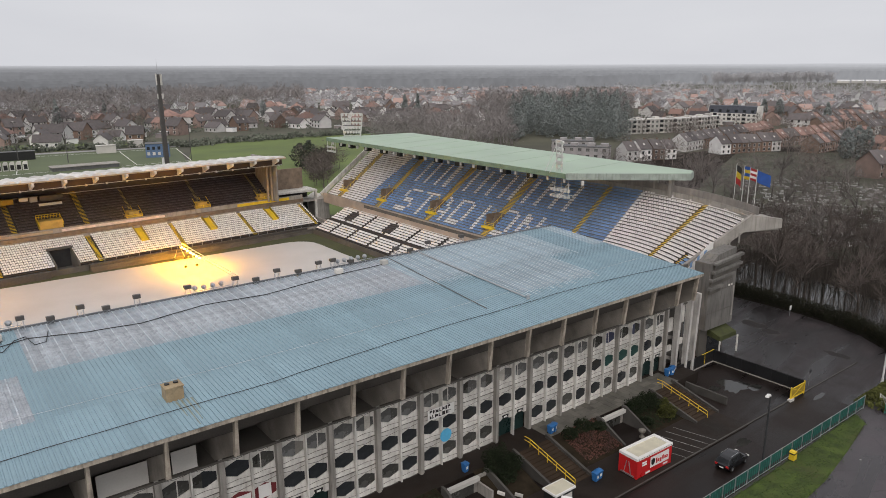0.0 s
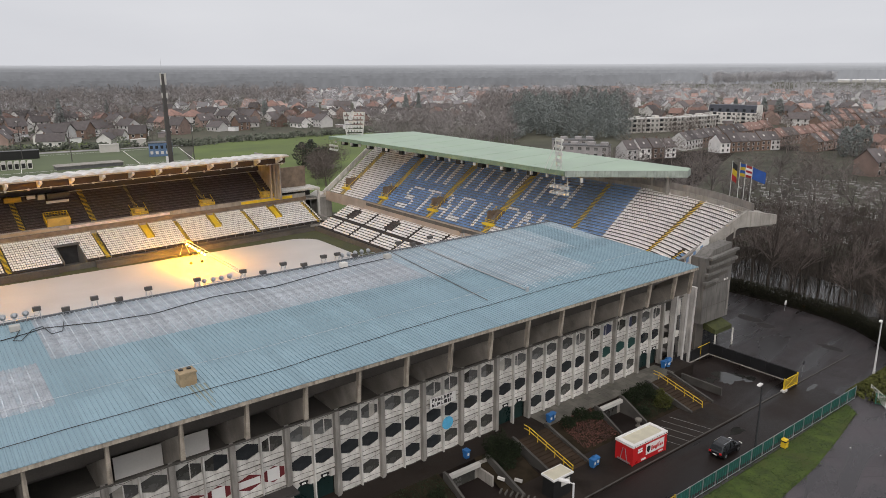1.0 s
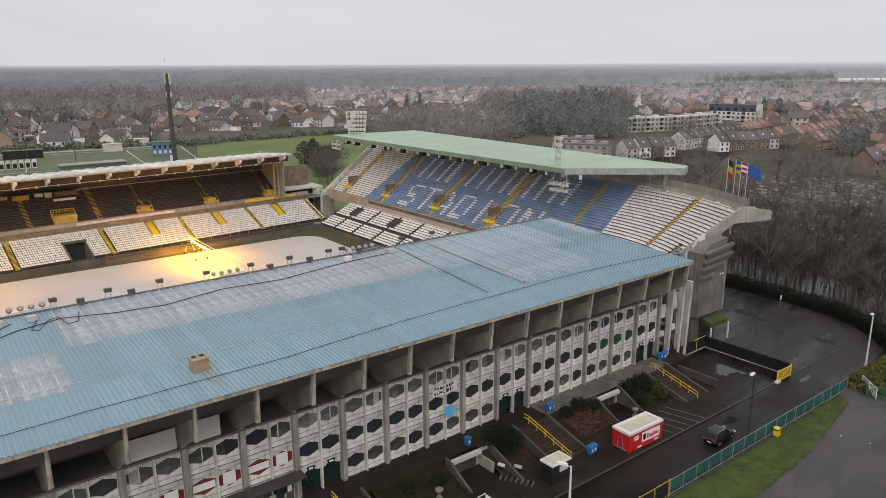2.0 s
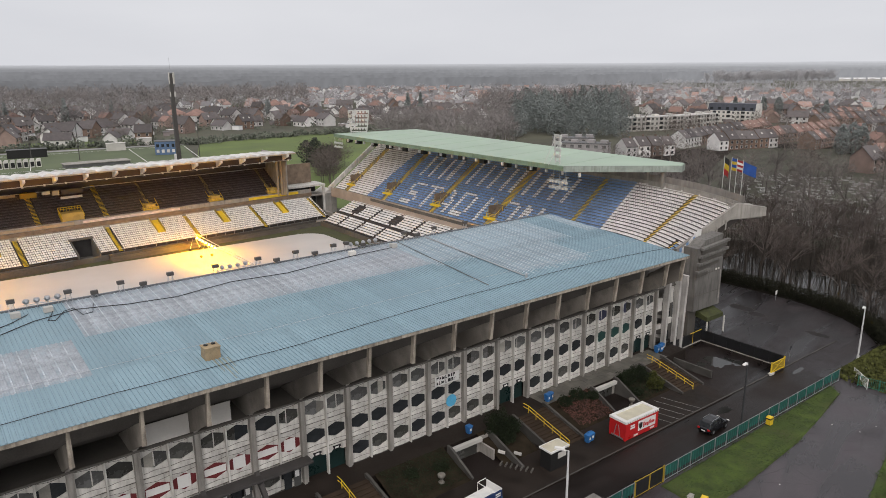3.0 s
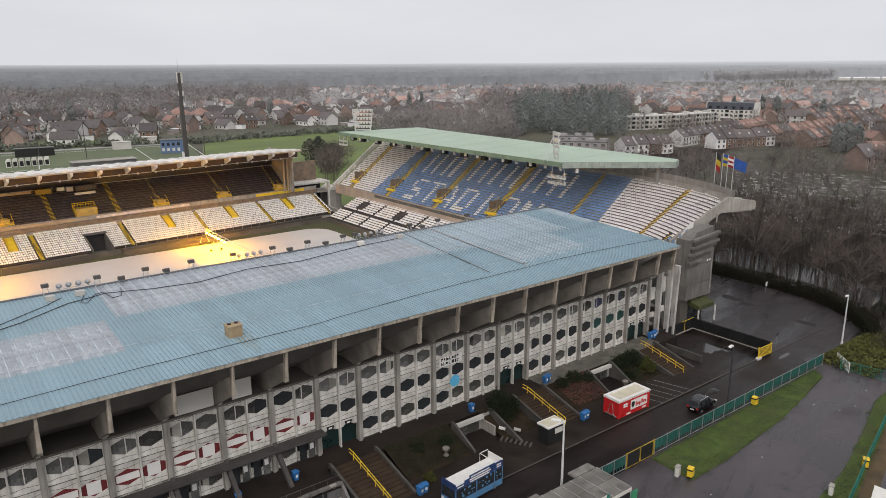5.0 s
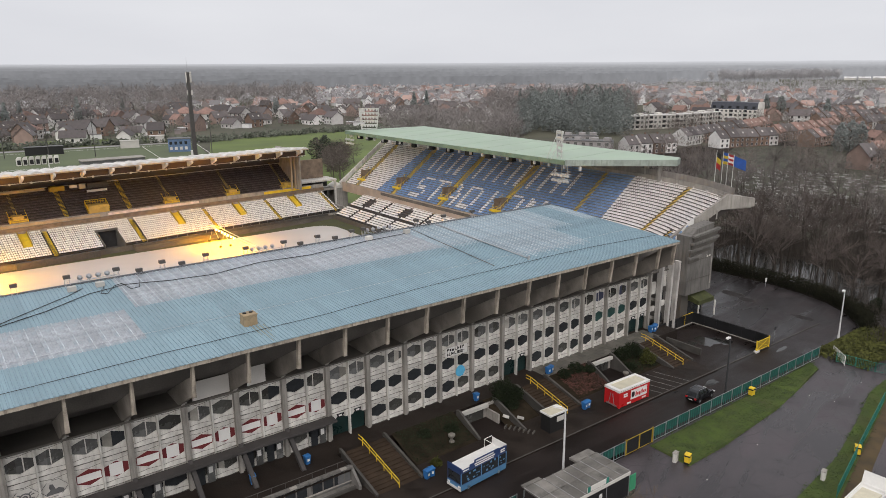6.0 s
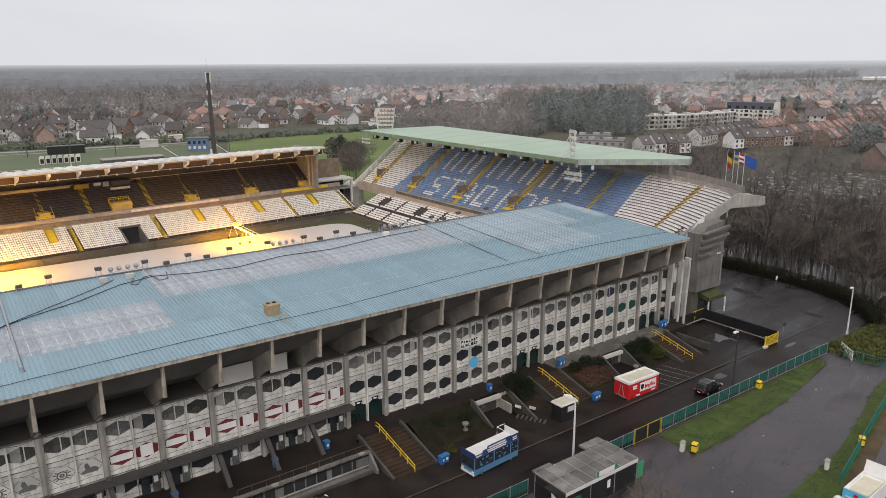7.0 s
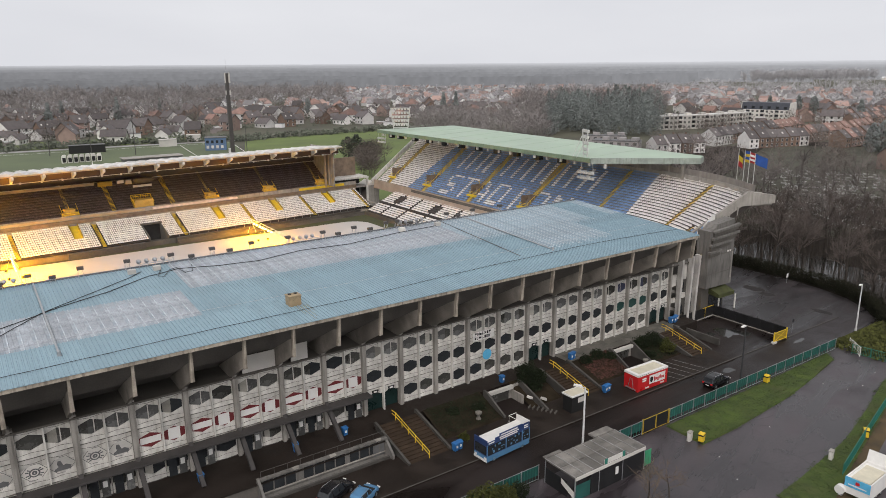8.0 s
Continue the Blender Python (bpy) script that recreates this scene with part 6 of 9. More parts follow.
rr = random.Random(17)
for i in range(21):
    x = -43.6 + i * 0.735
    part("ragged_edge", Shape().box(x, x + 0.72, -7.5 - rr.uniform(0, 0.14), -7.2, 2.14 + rr.uniform(-0.05, 0.03), 2.36 + rr.uniform(-0.05, 0.05)), rr.choice((CONCRETE, TOWER, TOWER)), an)
part("sill", Shape().box(-43.6, -28.3, -7.34, -7.2, 0.4, 0.5), CONCRETE, an)
part("door", Shape().box(-29.9, -28.4, -7.26, -7.2, 0.05, 1.7), DARK_GREY, an)
part("kerb", Shape().box(-43.6, -28.3, -8.4, -8.1, 0.0, 0.3), KERB, an)
part("gutter_floor", Shape().box(-43.6, -28.3, -8.1, -7.27, 0.0, 0.12), TOWER, an)
t = thing("terrace_railing", "thin dark steel railing along the terrace edge", "railing")
for i in range(11):
    x = -43.4 + i * 1.52
    part("post", Shape().tube((x, -7.0, 1.78), (x, -7.0, 2.95), 0.03, sides=5), DARK_STEEL_R, t)
part("rail", Shape().tube((-43.4, -7.0, 2.95), (-28.1, -7.0, 2.95), 0.03, sides=5), DARK_STEEL_R, t)


def niche(x0, x1, y, x2=None, reach=4.2):
    """A dug-out entrance between two sloping cheeks; x2, reach: where the far cheek stands and how far it runs."""
    t = thing("sunken_entrance", "sunken concrete entrance with a white lintel", "entrance", kind="structure")
    x2 = x1 if x2 is None else x2
    part("back_wall", Shape().box(x0, x2, y, y + 0.25, 0, TERRACE + 0.1), CONCRETE, t)
    part("lintel", Shape().box(x0 + 0.1, x1 - 0.1, y - 0.5, y - 0.003, TERRACE - 0.15, TERRACE + 0.3), PLASTER, t, "white lintel board")
    for x, run in ((x0 - 0.3, 4.2), (x2, reach)):
        s = Shape().prism([(y + 0.3, 0), (y - run, 0), (y - run, 0.35), (y - 0.3, TERRACE + 0.6), (y + 0.3, TERRACE + 0.6)], lambda u, v, w: (w, u, v), x, x + 0.28)
        part("cheek_wall", s, KERB, t)
    part("door", Shape().box(x0 + 0.6, x1 - 0.6, y - 0.05, y - 0.001, 0.05, 1.5), PANE_DIM, t)
    if x2 > x1:
        part("pier", Shape().box(x1 - 0.1, x1 + 0.15, y - 2.4, y - 0.003, 0, 1.25), CONCRETE, t)
        for a, b in (((x1 + 0.5, y - 2.6), (x1 + 0.9, y - 3.3)), ((x2 + 0.5, y - 4.0), (x2 + 1.0, y - 4.7))):
            part("handrail", Shape().beam((*a, 1.05), (*b, 0.95), 0.22, 0.3), PLASTER, t, "short white rail board")


niche(-11.0, -6.5, -4.6, -5.3, 6.0)
niche(13.6, 18.2, -4.4)
rack = thing("cycle_rack", "row of short grey concrete wheel stands", "cycle rack")
for i in range(7):
    x, y = -6.6 + 0.29 * i, -8.4 - 0.54 * i
    part("wheel_stand", Shape().box(-0.42, 0.42, -0.08, 0.08, 0.005, 0.34, pose(x, y, 0, 0, 0, 28)), CONCRETE_DARK, rack)

# ---- street side things ----
def wheel(parent, x, y, r=0.34, w=0.22):
    t = part("wheel", Shape().tube((x, y - w / 2, r), (x, y + w / 2, r), r, sides=14), RUBBER, parent)
    part("rim", Shape().tube((x, y - w / 2 - 0.01, r), (x, y + w / 2 + 0.01, r), r * 0.55, sides=10), STEEL, t)


def container():
    t = thing("catering_container", "red catering container with white top rim", "container", m=pose(11.65, -12.75, 0, 0, 0, -1.5))
    L, W, H = 6.1, 2.5, 2.66
    s = Shape()
    s.box(-L / 2, L / 2, -W / 2, W / 2, 0.16, H - 0.28)
    part("body", s, RED, t)
    for x in np.arange(-L / 2 + 0.3, L / 2 - 0.1, 0.42):
        part("rib", Shape().box(x, x + 0.2, W / 2, W / 2 + 0.04, 0.3, H - 0.4), RED, t)
    for x in (-L / 2, L / 2 - 0.16):
        for y in (-W / 2 - 0.02, W / 2 - 0.14):
            part("corner_post", Shape().box(x - 0.02, x + 0.18, y, y + 0.16, 0.05, H - 0.25), RED, t)
    s = Shape()
    s.box(-L / 2 - 0.06, L / 2 + 0.06, -W / 2 - 0.06, -W / 2 + 0.3, H - 0.3, H)
    s.box(-L / 2 - 0.06, L / 2 + 0.06, W / 2 - 0.3, W / 2 + 0.06, H - 0.3, H)
    s.box(-L / 2 - 0.06, -L / 2 + 0.5, -W / 2 + 0.3, W / 2 - 0.3, H - 0.3, H)
    s.box(L / 2 - 0.4, L / 2 + 0.06, -W / 2 + 0.3, W / 2 - 0.3, H - 0.3, H)
    part("rim", s, WHITE, t, "white rim round the top")
    part("cover", Shape().box(-L / 2 + 0.5, L / 2 - 0.4, -W / 2 + 0.3, W / 2 - 0.3, H - 0.34, H - 0.1), CREAM, t, "sagging cream cover sheet")
    for i in range(14):
        x = -L / 2 + 0.25 + i * (L - 0.5) / 13
        part("hook", Shape().box(x, x + 0.07, -W / 2 - 0.085, -W / 2 - 0.06, H - 0.2, H - 0.1), BLACK, t)
    # printed sign as plain shapes
    part("sign", Shape().box(-0.75, 2.55, -W / 2 - 0.04, -W / 2 - 0.02, 0.78, 2.08), WHITE, t, "white sign panel with plain lettering bars")
    s = Shape().prism([(-0.6, 1.75), (-0.6, 1.25), (-0.3, 0.98), (0.0, 1.25), (0.0, 1.75), (-0.3, 1.86)], lambda u, v, w: (u, w, v), -W / 2 - 0.06, -W / 2 - 0.041)
    part("emblem", s, BLACK, t)
    for x0, x1, z0, z1 in ((0.2, 0.42, 1.05, 1.72), (0.5, 0.8, 1.15, 1.52), (0.9, 1.2, 1.0, 1.5), (1.3, 1.42, 1.15, 1.66), (1.5, 1.65, 1.15, 1.75), (1.74, 2.02, 1.15, 1.5), (2.1, 2.32, 1.15, 1.5)):
        part("lettering", Shape().box(x0, x1, -W / 2 - 0.055, -W / 2 - 0.041, z0, z1), RED, t)
    for x0, z0 in ((-2.2, 1.75), (-2.2, 1.45), (1.6, 0.35), (-1.5, 0.3)):
        part("notice", Shape().box(x0, x0 + 0.8, -W / 2 - 0.035, -W / 2 - 0.02, z0, z0 + 0.22), WHITE, t)
    s = Shape()
    for y in (-0.5, 0.5):
        s.tube((-L / 2 - 0.05, y, 0.3), (-L / 2 - 0.05, y * 0.3, 1.9), 0.05)
    s.box(-L / 2 - 0.1, -L / 2, -0.9, 0.9, 0.25, 0.4)
    part("tow_bar", s, STEEL, t)
    for x in (-1.8, 1.9):
        part("skid", Shape().box(x - 0.2, x + 0.2, -W / 2 + 0.1, W / 2 - 0.1, 0, 0.158), BLACK, t)


container()


def promo_bus():
    t = thing("promotion_bus", "blue and white open-top promotion bus", "bus", m=pose(-16.6, -14.8, 0, 0, 0, 4))
    L, W = 6.9, 2.2
    part("skirt", Shape().box(-L / 2, L / 2, -W / 2, W / 2, 0.3, 1.0), PALE_BLUE, t, "pale blue lower body")
    part("body", Shape().box(-L / 2, L / 2, -W / 2 + 0.02, W / 2 - 0.02, 1.0, 2.45), NAVY, t, "navy body with printed panels")
    part("deck", Shape().box(-L / 2 + 0.05, L / 2 - 0.05, -W / 2 + 0.1, W / 2 - 0.02, 2.45, 2.55), WHITE, t, "white top deck")
    s = Shape()
    s.box(-L / 2, -L / 2 + 1.3, -W / 2 - 0.01, -W / 2 + 0.08, 2.45, 2.75)
    s.box(-L / 2 + 1.3, -L / 2 + 2.0, -W / 2 - 0.01, -W / 2 + 0.08, 2.45, 3.0)
    s.box(-L / 2 + 2.0, L / 2 - 1.2, -W / 2 - 0.01, -W / 2 + 0.08, 2.45, 3.3)
    s.box(L / 2 - 1.2, L / 2, -W / 2 - 0.01, -W / 2 + 0.08, 2.45, 3.2)
    s.box(-L / 2, -L / 2 + 0.08, -W / 2, W / 2, 2.45, 3.0)
    part("deck_board", s, NAVY, t)
    part("end_board", Shape().box(L / 2 - 0.08, L / 2, -W / 2, W / 2, 2.45, 3.35), WHITE, t)
    s = Shape().path([(L / 2 - 1.3, W / 2, 2.5), (L / 2 - 1.3, W / 2, 3.5), (L / 2 - 0.1, W / 2, 3.5)], 0.04)
    s.path([(L / 2 - 1.3, -W / 2 + 0.2, 2.5), (L / 2 - 1.3, -W / 2 + 0.2, 3.5), (L / 2 - 1.3, W / 2, 3.5)], 0.04)
    part("railing", s, WHITE, t)
    for x0, x1, z0 in ((-1.3, 1.4, 3.02), (-1.5, 1.6, 2.74), (-1.4, 1.4, 2.5), (-3.2, -2.3, 2.52), (2.5, 3.2, 2.85), (2.5, 3.2, 2.6)):
        part("lettering", Shape().box(x0, x1, -W / 2 - 0.025, -W / 2 - 0.012, z0, z0 + 0.15), WHITE, t)
    for x0, x1 in ((-3.3, -0.55), (-0.4, 2.1), (2.25, 3.35)):
        p = part("window", Shape().box(x0, x1, -W / 2 - 0.015, -W / 2 + 0.01, 1.1, 2.3), PANE, t, "dark window with printed film")
        for i in range(int((x1 - x0) * 4)):
            xx = x0 + 0.1 + rng_bus.random() * (x1 - x0 - 0.4)
            zz = 1.2 + rng_bus.random() * 0.9
            part("print", Shape().box(xx, xx + 0.08 + 0.22 * rng_bus.random(), -W / 2 - 0.025, -W / 2 - 0.016, zz, zz + 0.08 + 0.15 * rng_bus.random()), PALE_BLUE, p)
    for x in (-L / 2 - 0.02, -0.475, 2.175, L / 2 - 0.08):
        part("pillar", Shape().box(x, x + 0.1, -W / 2 - 0.03, -W / 2 + 0.02, 0.9, 2.45), PALE_BLUE, t)
    part("windscreen", Shape().box(-L / 2 - 0.02, -L / 2 + 0.01, -W / 2 + 0.15, W / 2 - 0.15, 1.15, 2.25), PANE, t)
    part("bumper", Shape().box(-L / 2 - 0.08, -L / 2, -W / 2, W / 2, 0.3, 0.55), WHITE, t)
    for y in (-0.85, 0.85):
        part("headlight", Shape().box(-L / 2 - 0.04, -L / 2 + 0.01, y - 0.18, y + 0.18, 0.62, 0.82), WHITE, t)
    for x in (-2.3, 2.3):
        for y in (-W / 2 + 0.12, W / 2 - 0.12):
            wheel(t, x, y, 0.38)


rng_bus = random.Random(3)
promo_bus()


def kiosk():
    t = thing("ticket_booth", "black ticket booth with white flat roof", "booth", m=pose(-2.0, -12.2, 0.1))
    part("body", Shape().box(-1.35, 1.35, -0.8, 0.8, 0, 2.3), BLACK, t)
    part("roof", Shape().box(-1.5, 1.5, -0.95, 0.95, 2.3, 2.5), WHITE, t)
    part("roof_tray", Shape().box(-1.35, 1.35, -0.8, 0.8, 2.5, 2.53), CREAM, t)
    part("hatch", Shape().box(-0.2, 1.1, -0.83, -0.801, 1.25, 1.95), PLASTER, t, "pale service hatch")


kiosk()


def wheelie_bin(x, y, z, turn, mat=None, label="blue plastic wheeled bin beside the wall"):
    t = thing("wheeled_bin", label, "bin", "wheeled bins", m=pose(x, y, z, 0, 0, turn))
    s = Shape()
    s.add([(-0.24, -0.28, 0.06), (0.24, -0.28, 0.06), (0.24, 0.24, 0.06), (-0.24, 0.24, 0.06), (-0.3, -0.36, 0.98), (0.3, -0.36, 0.98), (0.3, 0.3, 0.98), (-0.3, 0.3, 0.98)], [(3, 2, 1, 0), (4, 5, 6, 7), (0, 1, 5, 4), (1, 2, 6, 5), (2, 3, 7, 6), (3, 0, 4, 7)])
    part("body", s, mat or BIN_BLUE, t)
    s = Shape()
    s.prism([(-0.4, 0.98), (0.34, 0.98), (0.34, 1.06), (0.0, 1.12), (-0.4, 1.05)], lambda u, v, w: (w, u, v), -0.33, 0.33)
    part("lid", s, mat or BIN_BLUE, t)
    part("notice", Shape().box(-0.13, 0.13, -0.37, -0.345, 0.45, 0.75), WHITE, t)
    for xx in (-0.25, 0.2):
        part("wheel", Shape().tube((xx, 0.24, 0.1), (xx + 0.05, 0.24, 0.1), 0.1, sides=10), RUBBER, t)
    part("handle", Shape().tube((-0.25, 0.36, 1.0), (0.25, 0.36, 1.0), 0.025), mat or BIN_BLUE, t)


for x, y, z, a in ((-21.2, -11.6, 0.11, 12), (-20.5, -11.5, 0.11, -6), (4.9, -11.2, 0.11, 8), (5.6, -11.1, 0.11, -5), (-31.5, -3.2, TERRACE, 5), (-37.8, -3.2, TERRACE, -8), (-48.6, -3.2, TERRACE, 3), (-6.9, -2.9, TERRACE, 4), (6.5, -2.8, TERRACE, 4), (7.15, -2.7, TERRACE, 20), (31.4, -1.6, TERRACE, 10), (32.2, -1.7, TERRACE, -12), (32.9, -1.4, TERRACE, 5)):
    wheelie_bin(x, y, z, a)


def litter_bin(x, y, turn=0):
    t = thing("litter_bin", "yellow and black litter bin on the verge", "bin", "litter bins", m=pose(x, y, 0.0, 0, 0, turn))
    part("body", Shape().box(-0.35, 0.35, -0.3, 0.3, 0.0, 0.95), YELLOW, t)
    part("base", Shape().box(-0.37, 0.37, -0.32, 0.32, 0.0, 0.22), BLACK, t)
    part("band", Shape().box(-0.37, 0.37, -0.32, 0.32, 0.95, 1.12), BLACK, t)
    part("lid", Shape().prism([(-0.36, 1.12), (0.36, 1.12), (0.25, 1.3), (-0.25, 1.3)], lambda u, v, w: (u, w, v), -0.32, 0.32), YELLOW, t)


litter_bin(4.4, -27.3, 15)
litter_bin(26.2, -22.5, 0)
litter_bin(21.6, -38.3, 30)


def junction_box(x, y):
    t = thing("utility_cabinet", "small grey concrete utility cabinet on the verge", "cabinet", m=pose(x, y, 0, 0, 0, 10))
    part("body", Shape().box(-0.35, 0.35, -0.2, 0.2, 0, 1.15), CONCRETE_PALE, t)
    part("cap", Shape().box(-0.4, 0.4, -0.25, 0.25, 1.15, 1.22), CONCRETE, t)


junction_box(3.6, -26.2)
junction_box(13.2, -38.4)


def street_lamp(x, y, h, turn, mat, label):
    t = thing("street_lamp", label, "street lamp", "street lamps", m=pose(x, y, 0, 0, 0, turn))
    part("pole", Shape().tube((0, 0, 0), (0, 0, h), 0.15, 0.09, 8), mat, t)
    part("base", Shape().tube((0, 0, 0), (0, 0, 0.9), 0.2, 0.19, 8), mat, t)
    part("arm", Shape().tube((0, 0, h - 0.05), (0.55, 0, h + 0.08), 0.05, 0.04), mat, t)
    s = Shape().prism([(0.3, h + 0.02), (1.35, h + 0.14), (1.3, h + 0.3), (0.4, h + 0.24)], lambda u, v, w: (u, w, v), -0.17, 0.17)
    part("lantern", s, WHITE, t, "pale lamp head")


POLE_PALE = material("dull_zinc_coating", (0.60, 0.60, 0.59), 0.55, 0.12, 1.5, 12, 0.05, stain=0.2)
DARK_STEEL = material("dark_painted_steel", (0.035, 0.036, 0.038), 0.5, 0.2, 1, 10, 0.05)
street_lamp(-9.4, -20.9, 8.6, 130, POLE_PALE, "tall galvanised street lamp beside the fence")
street_lamp(21.0, -21.6, 9.6, 190, DARK_STEEL, "dark street lamp at the fence")
street_lamp(56.6, -20.2, 8.6, 190, POLE_PALE, "galvanised street lamp at the bend")


# ---- fences ----
def fence_run(x0, x1, y, label, step=2.5, height=1.9):
    t = thing("fence", label, "fence", "fences")
    n = max(1, round((x1 - x0) / step))
    for i in range(n + 1):
        x = x0 + (x1 - x0) * i / n
        part("post", Shape().box(x - 0.04, x + 0.04, y - 0.04, y + 0.04, 0, height + 0.05), STEEL, t)
        if i < n:
            xe = x0 + (x1 - x0) * (i + 1) / n
            part("rail", Shape().box(x + 0.05, xe - 0.05, y - 0.025, y + 0.025, height - 0.06, height), STEEL, t)
            part("rail", Shape().box(x + 0.05, xe - 0.05, y - 0.025, y + 0.025, 0.12, 0.18), STEEL, t)
            part("screen", Shape().box(x + 0.06, xe - 0.06, y + 0.03, y + 0.045, 0.62, height - 0.08), SCREEN, t, "dark green windbreak mesh")
            m = int((xe - x) / 0.42)
            for j in range(1, m):
                xx = x + (xe - x) * j / m
                part("bar", Shape().box(xx - 0.02, xx + 0.02, y - 0.015, y + 0.015, 0.18, height - 0.06), GREEN_STEEL, t)


SCREEN = material("green_windbreak", (0.016, 0.082, 0.07), 0.7, 0.25, 0.6, 12, 0.1)
fence_run(5.3, 46.6, -21.85, "green steel fence with dark windbreak mesh")
fence_run(-6.0, 0.0, -21.85, "green steel fence beside the gate", 2.0)
fence_run(-40.0, -17.2, -21.85, "green steel fence with upright bars")


def framed_gate(x0, x1, y):
    t = thing("gate", "dull yellow-framed gate with black infill", "gate")
    mid = (x0 + x1) / 2
    for a, b in ((x0, mid - 0.03), (mid + 0.03, x1)):
        f = Shape()
        f.box(a, a + 0.07, y - 0.04, y + 0.04, 0.05, 1.95).box(b - 0.07, b, y - 0.04, y + 0.04, 0.05, 1.95)
        f.box(a + 0.07, b - 0.07, y - 0.04, y + 0.04, 1.88, 1.95).box(a + 0.07, b - 0.07, y - 0.04, y + 0.04, 0.05, 0.12)
        leaf = part("gate_frame", f, YELLOW_DARK, t)
        part("infill", Shape().box(a + 0.07, b - 0.07, y - 0.01, y + 0.01, 0.12, 1.88), TARP, leaf)
    for x in (x0 - 0.12, x1 + 0.12):
        part("post", Shape().box(x - 0.07, x + 0.07, y - 0.07, y + 0.07, 0, 2.05), YELLOW_DARK, t)


framed_gate(0.2, 5.0, -21.85)


BATTEN = material("pale_batten", (0.27, 0.265, 0.255), 0.8, 0.4, 1.5, 9, 0.1, stain=0.5)


def turnstile_shelter():
    t = thing("turnstile_shelter", "entrance shelter with grey seamed flat roof", "shelter")
    X0, X1, Y0, Y1, Z = -17.0, -6.0, -27.2, -22.6, 2.75
    part("roof", Shape().box(X0, X1, Y0, Y1, Z, Z + 0.14), SHEET_GREY, t, "weathered grey roof sheets")
    n = 8
    for i in range(n):
        x = X0 + (X1 - X0) * i / n
        for j in range(2):
            ya, yb = (Y0, -24.9) if j == 0 else (-24.9, Y1)
            part("roof_sheet", Shape().box(x + 0.05, x + (X1 - X0) / n - 0.05, ya + 0.05, yb - 0.05, Z + 0.145, Z + 0.185 + 0.01 * ((i + j) % 2)), SHEET_GREY, t)
    for i in range(n + 1):
        x = X0 + (X1 - X0) * i / n
        part("roof_batten", Shape().box(x - 0.04, x + 0.04, Y0 + 0.02, Y1 - 0.02, Z + 0.19, Z + 0.235), BATTEN, t)
    part("raised_end", Shape().box(X1 - 3.2, X1 - 0.1, Y1 + 0.02, Y1 + 1.1, Z + 0.02, Z + 0.24), SHEET_GREY, t)
    part("raised_end", Shape().box(X0 + 0.1, X0 + 2.6, Y1 + 0.02, Y1 + 0.5, Z + 0.02, Z + 0.2), SHEET_GREY, t)
    for x in (X0, X0 + 3.6, X0 + 7.3, X1 - 0.1):
        for y in (Y0, Y1 - 0.1):
            part("post", Shape().box(x, x + 0.1, y, y + 0.1, 0, Z), STEEL, t)
    part("fascia", Shape().box(X0 - 0.02, X1 + 0.02, Y0 - 0.06, Y0 - 0.002, Z - 0.22, Z + 0.16), PLASTER, t)
    part("side_sheet", Shape().box(X0 + 2.4, X1, Y0 + 0.02, Y0 + 0.06, 0.05, Z - 0.25), TARP, t)
    part("end_sheet", Shape().box(X0 + 0.02, X0 + 0.06, Y0 + 1.2, Y1 - 0.1, 0.05, 1.9), TARP, t)
    part("hanging_sheet", Shape().prism([(Y0 + 0.1, 1.2), (Y0 + 2.0, 1.9), (Y0 + 2.0, 1.3), (Y0 + 0.1, 0.4)], lambda u, v, w: (w, u, v), X0 - 0.05, X0 - 0.02), PLASTER, t)
    part("bar_gate", Shape().box(X0 + 0.15, X0 + 2.3, Y0 + 0.02, Y0 + 0.05, 0.1, 1.9), SCREEN, t)
    part("sign_board", Shape().box(-12.6, -9.4, Y0 + 0.0, Y0 + 0.06, Z + 0.2, Z + 0.75), PLASTER, t, "weathered name board on the roof edge")
    for x in (-12.6, -9.8):
        part("sign_end", Shape().box(x, x + 0.4, Y0 - 0.03, Y0 - 0.001, Z + 0.2, Z + 0.85), GREEN_STEEL, t)
    part("notice", Shape().box(-10.8, -10.35, Y0 - 0.02, Y0 + 0.015, 1.1, 2.0), WHITE, t)
    part("green_door", Shape().box(X1 + 0.1, X1 + 1.5, Y0 + 0.3, Y0 + 0.36, 0.1, 2.0), GREEN_BRIGHT, t)


SHEET_GREY = material("weathered_fibre_sheet", (0.165, 0.155, 0.14), 0.85, 0.45, 0.7, 9, 0.3, stain=0.75, dark=(0.05, 0.046, 0.04), per_object=0.2)
GREEN_BRIGHT = material("green_door_paint", (0.05, 0.28, 0.14), 0.5, 0.15, 1, 10, 0.05)
turnstile_shelter()


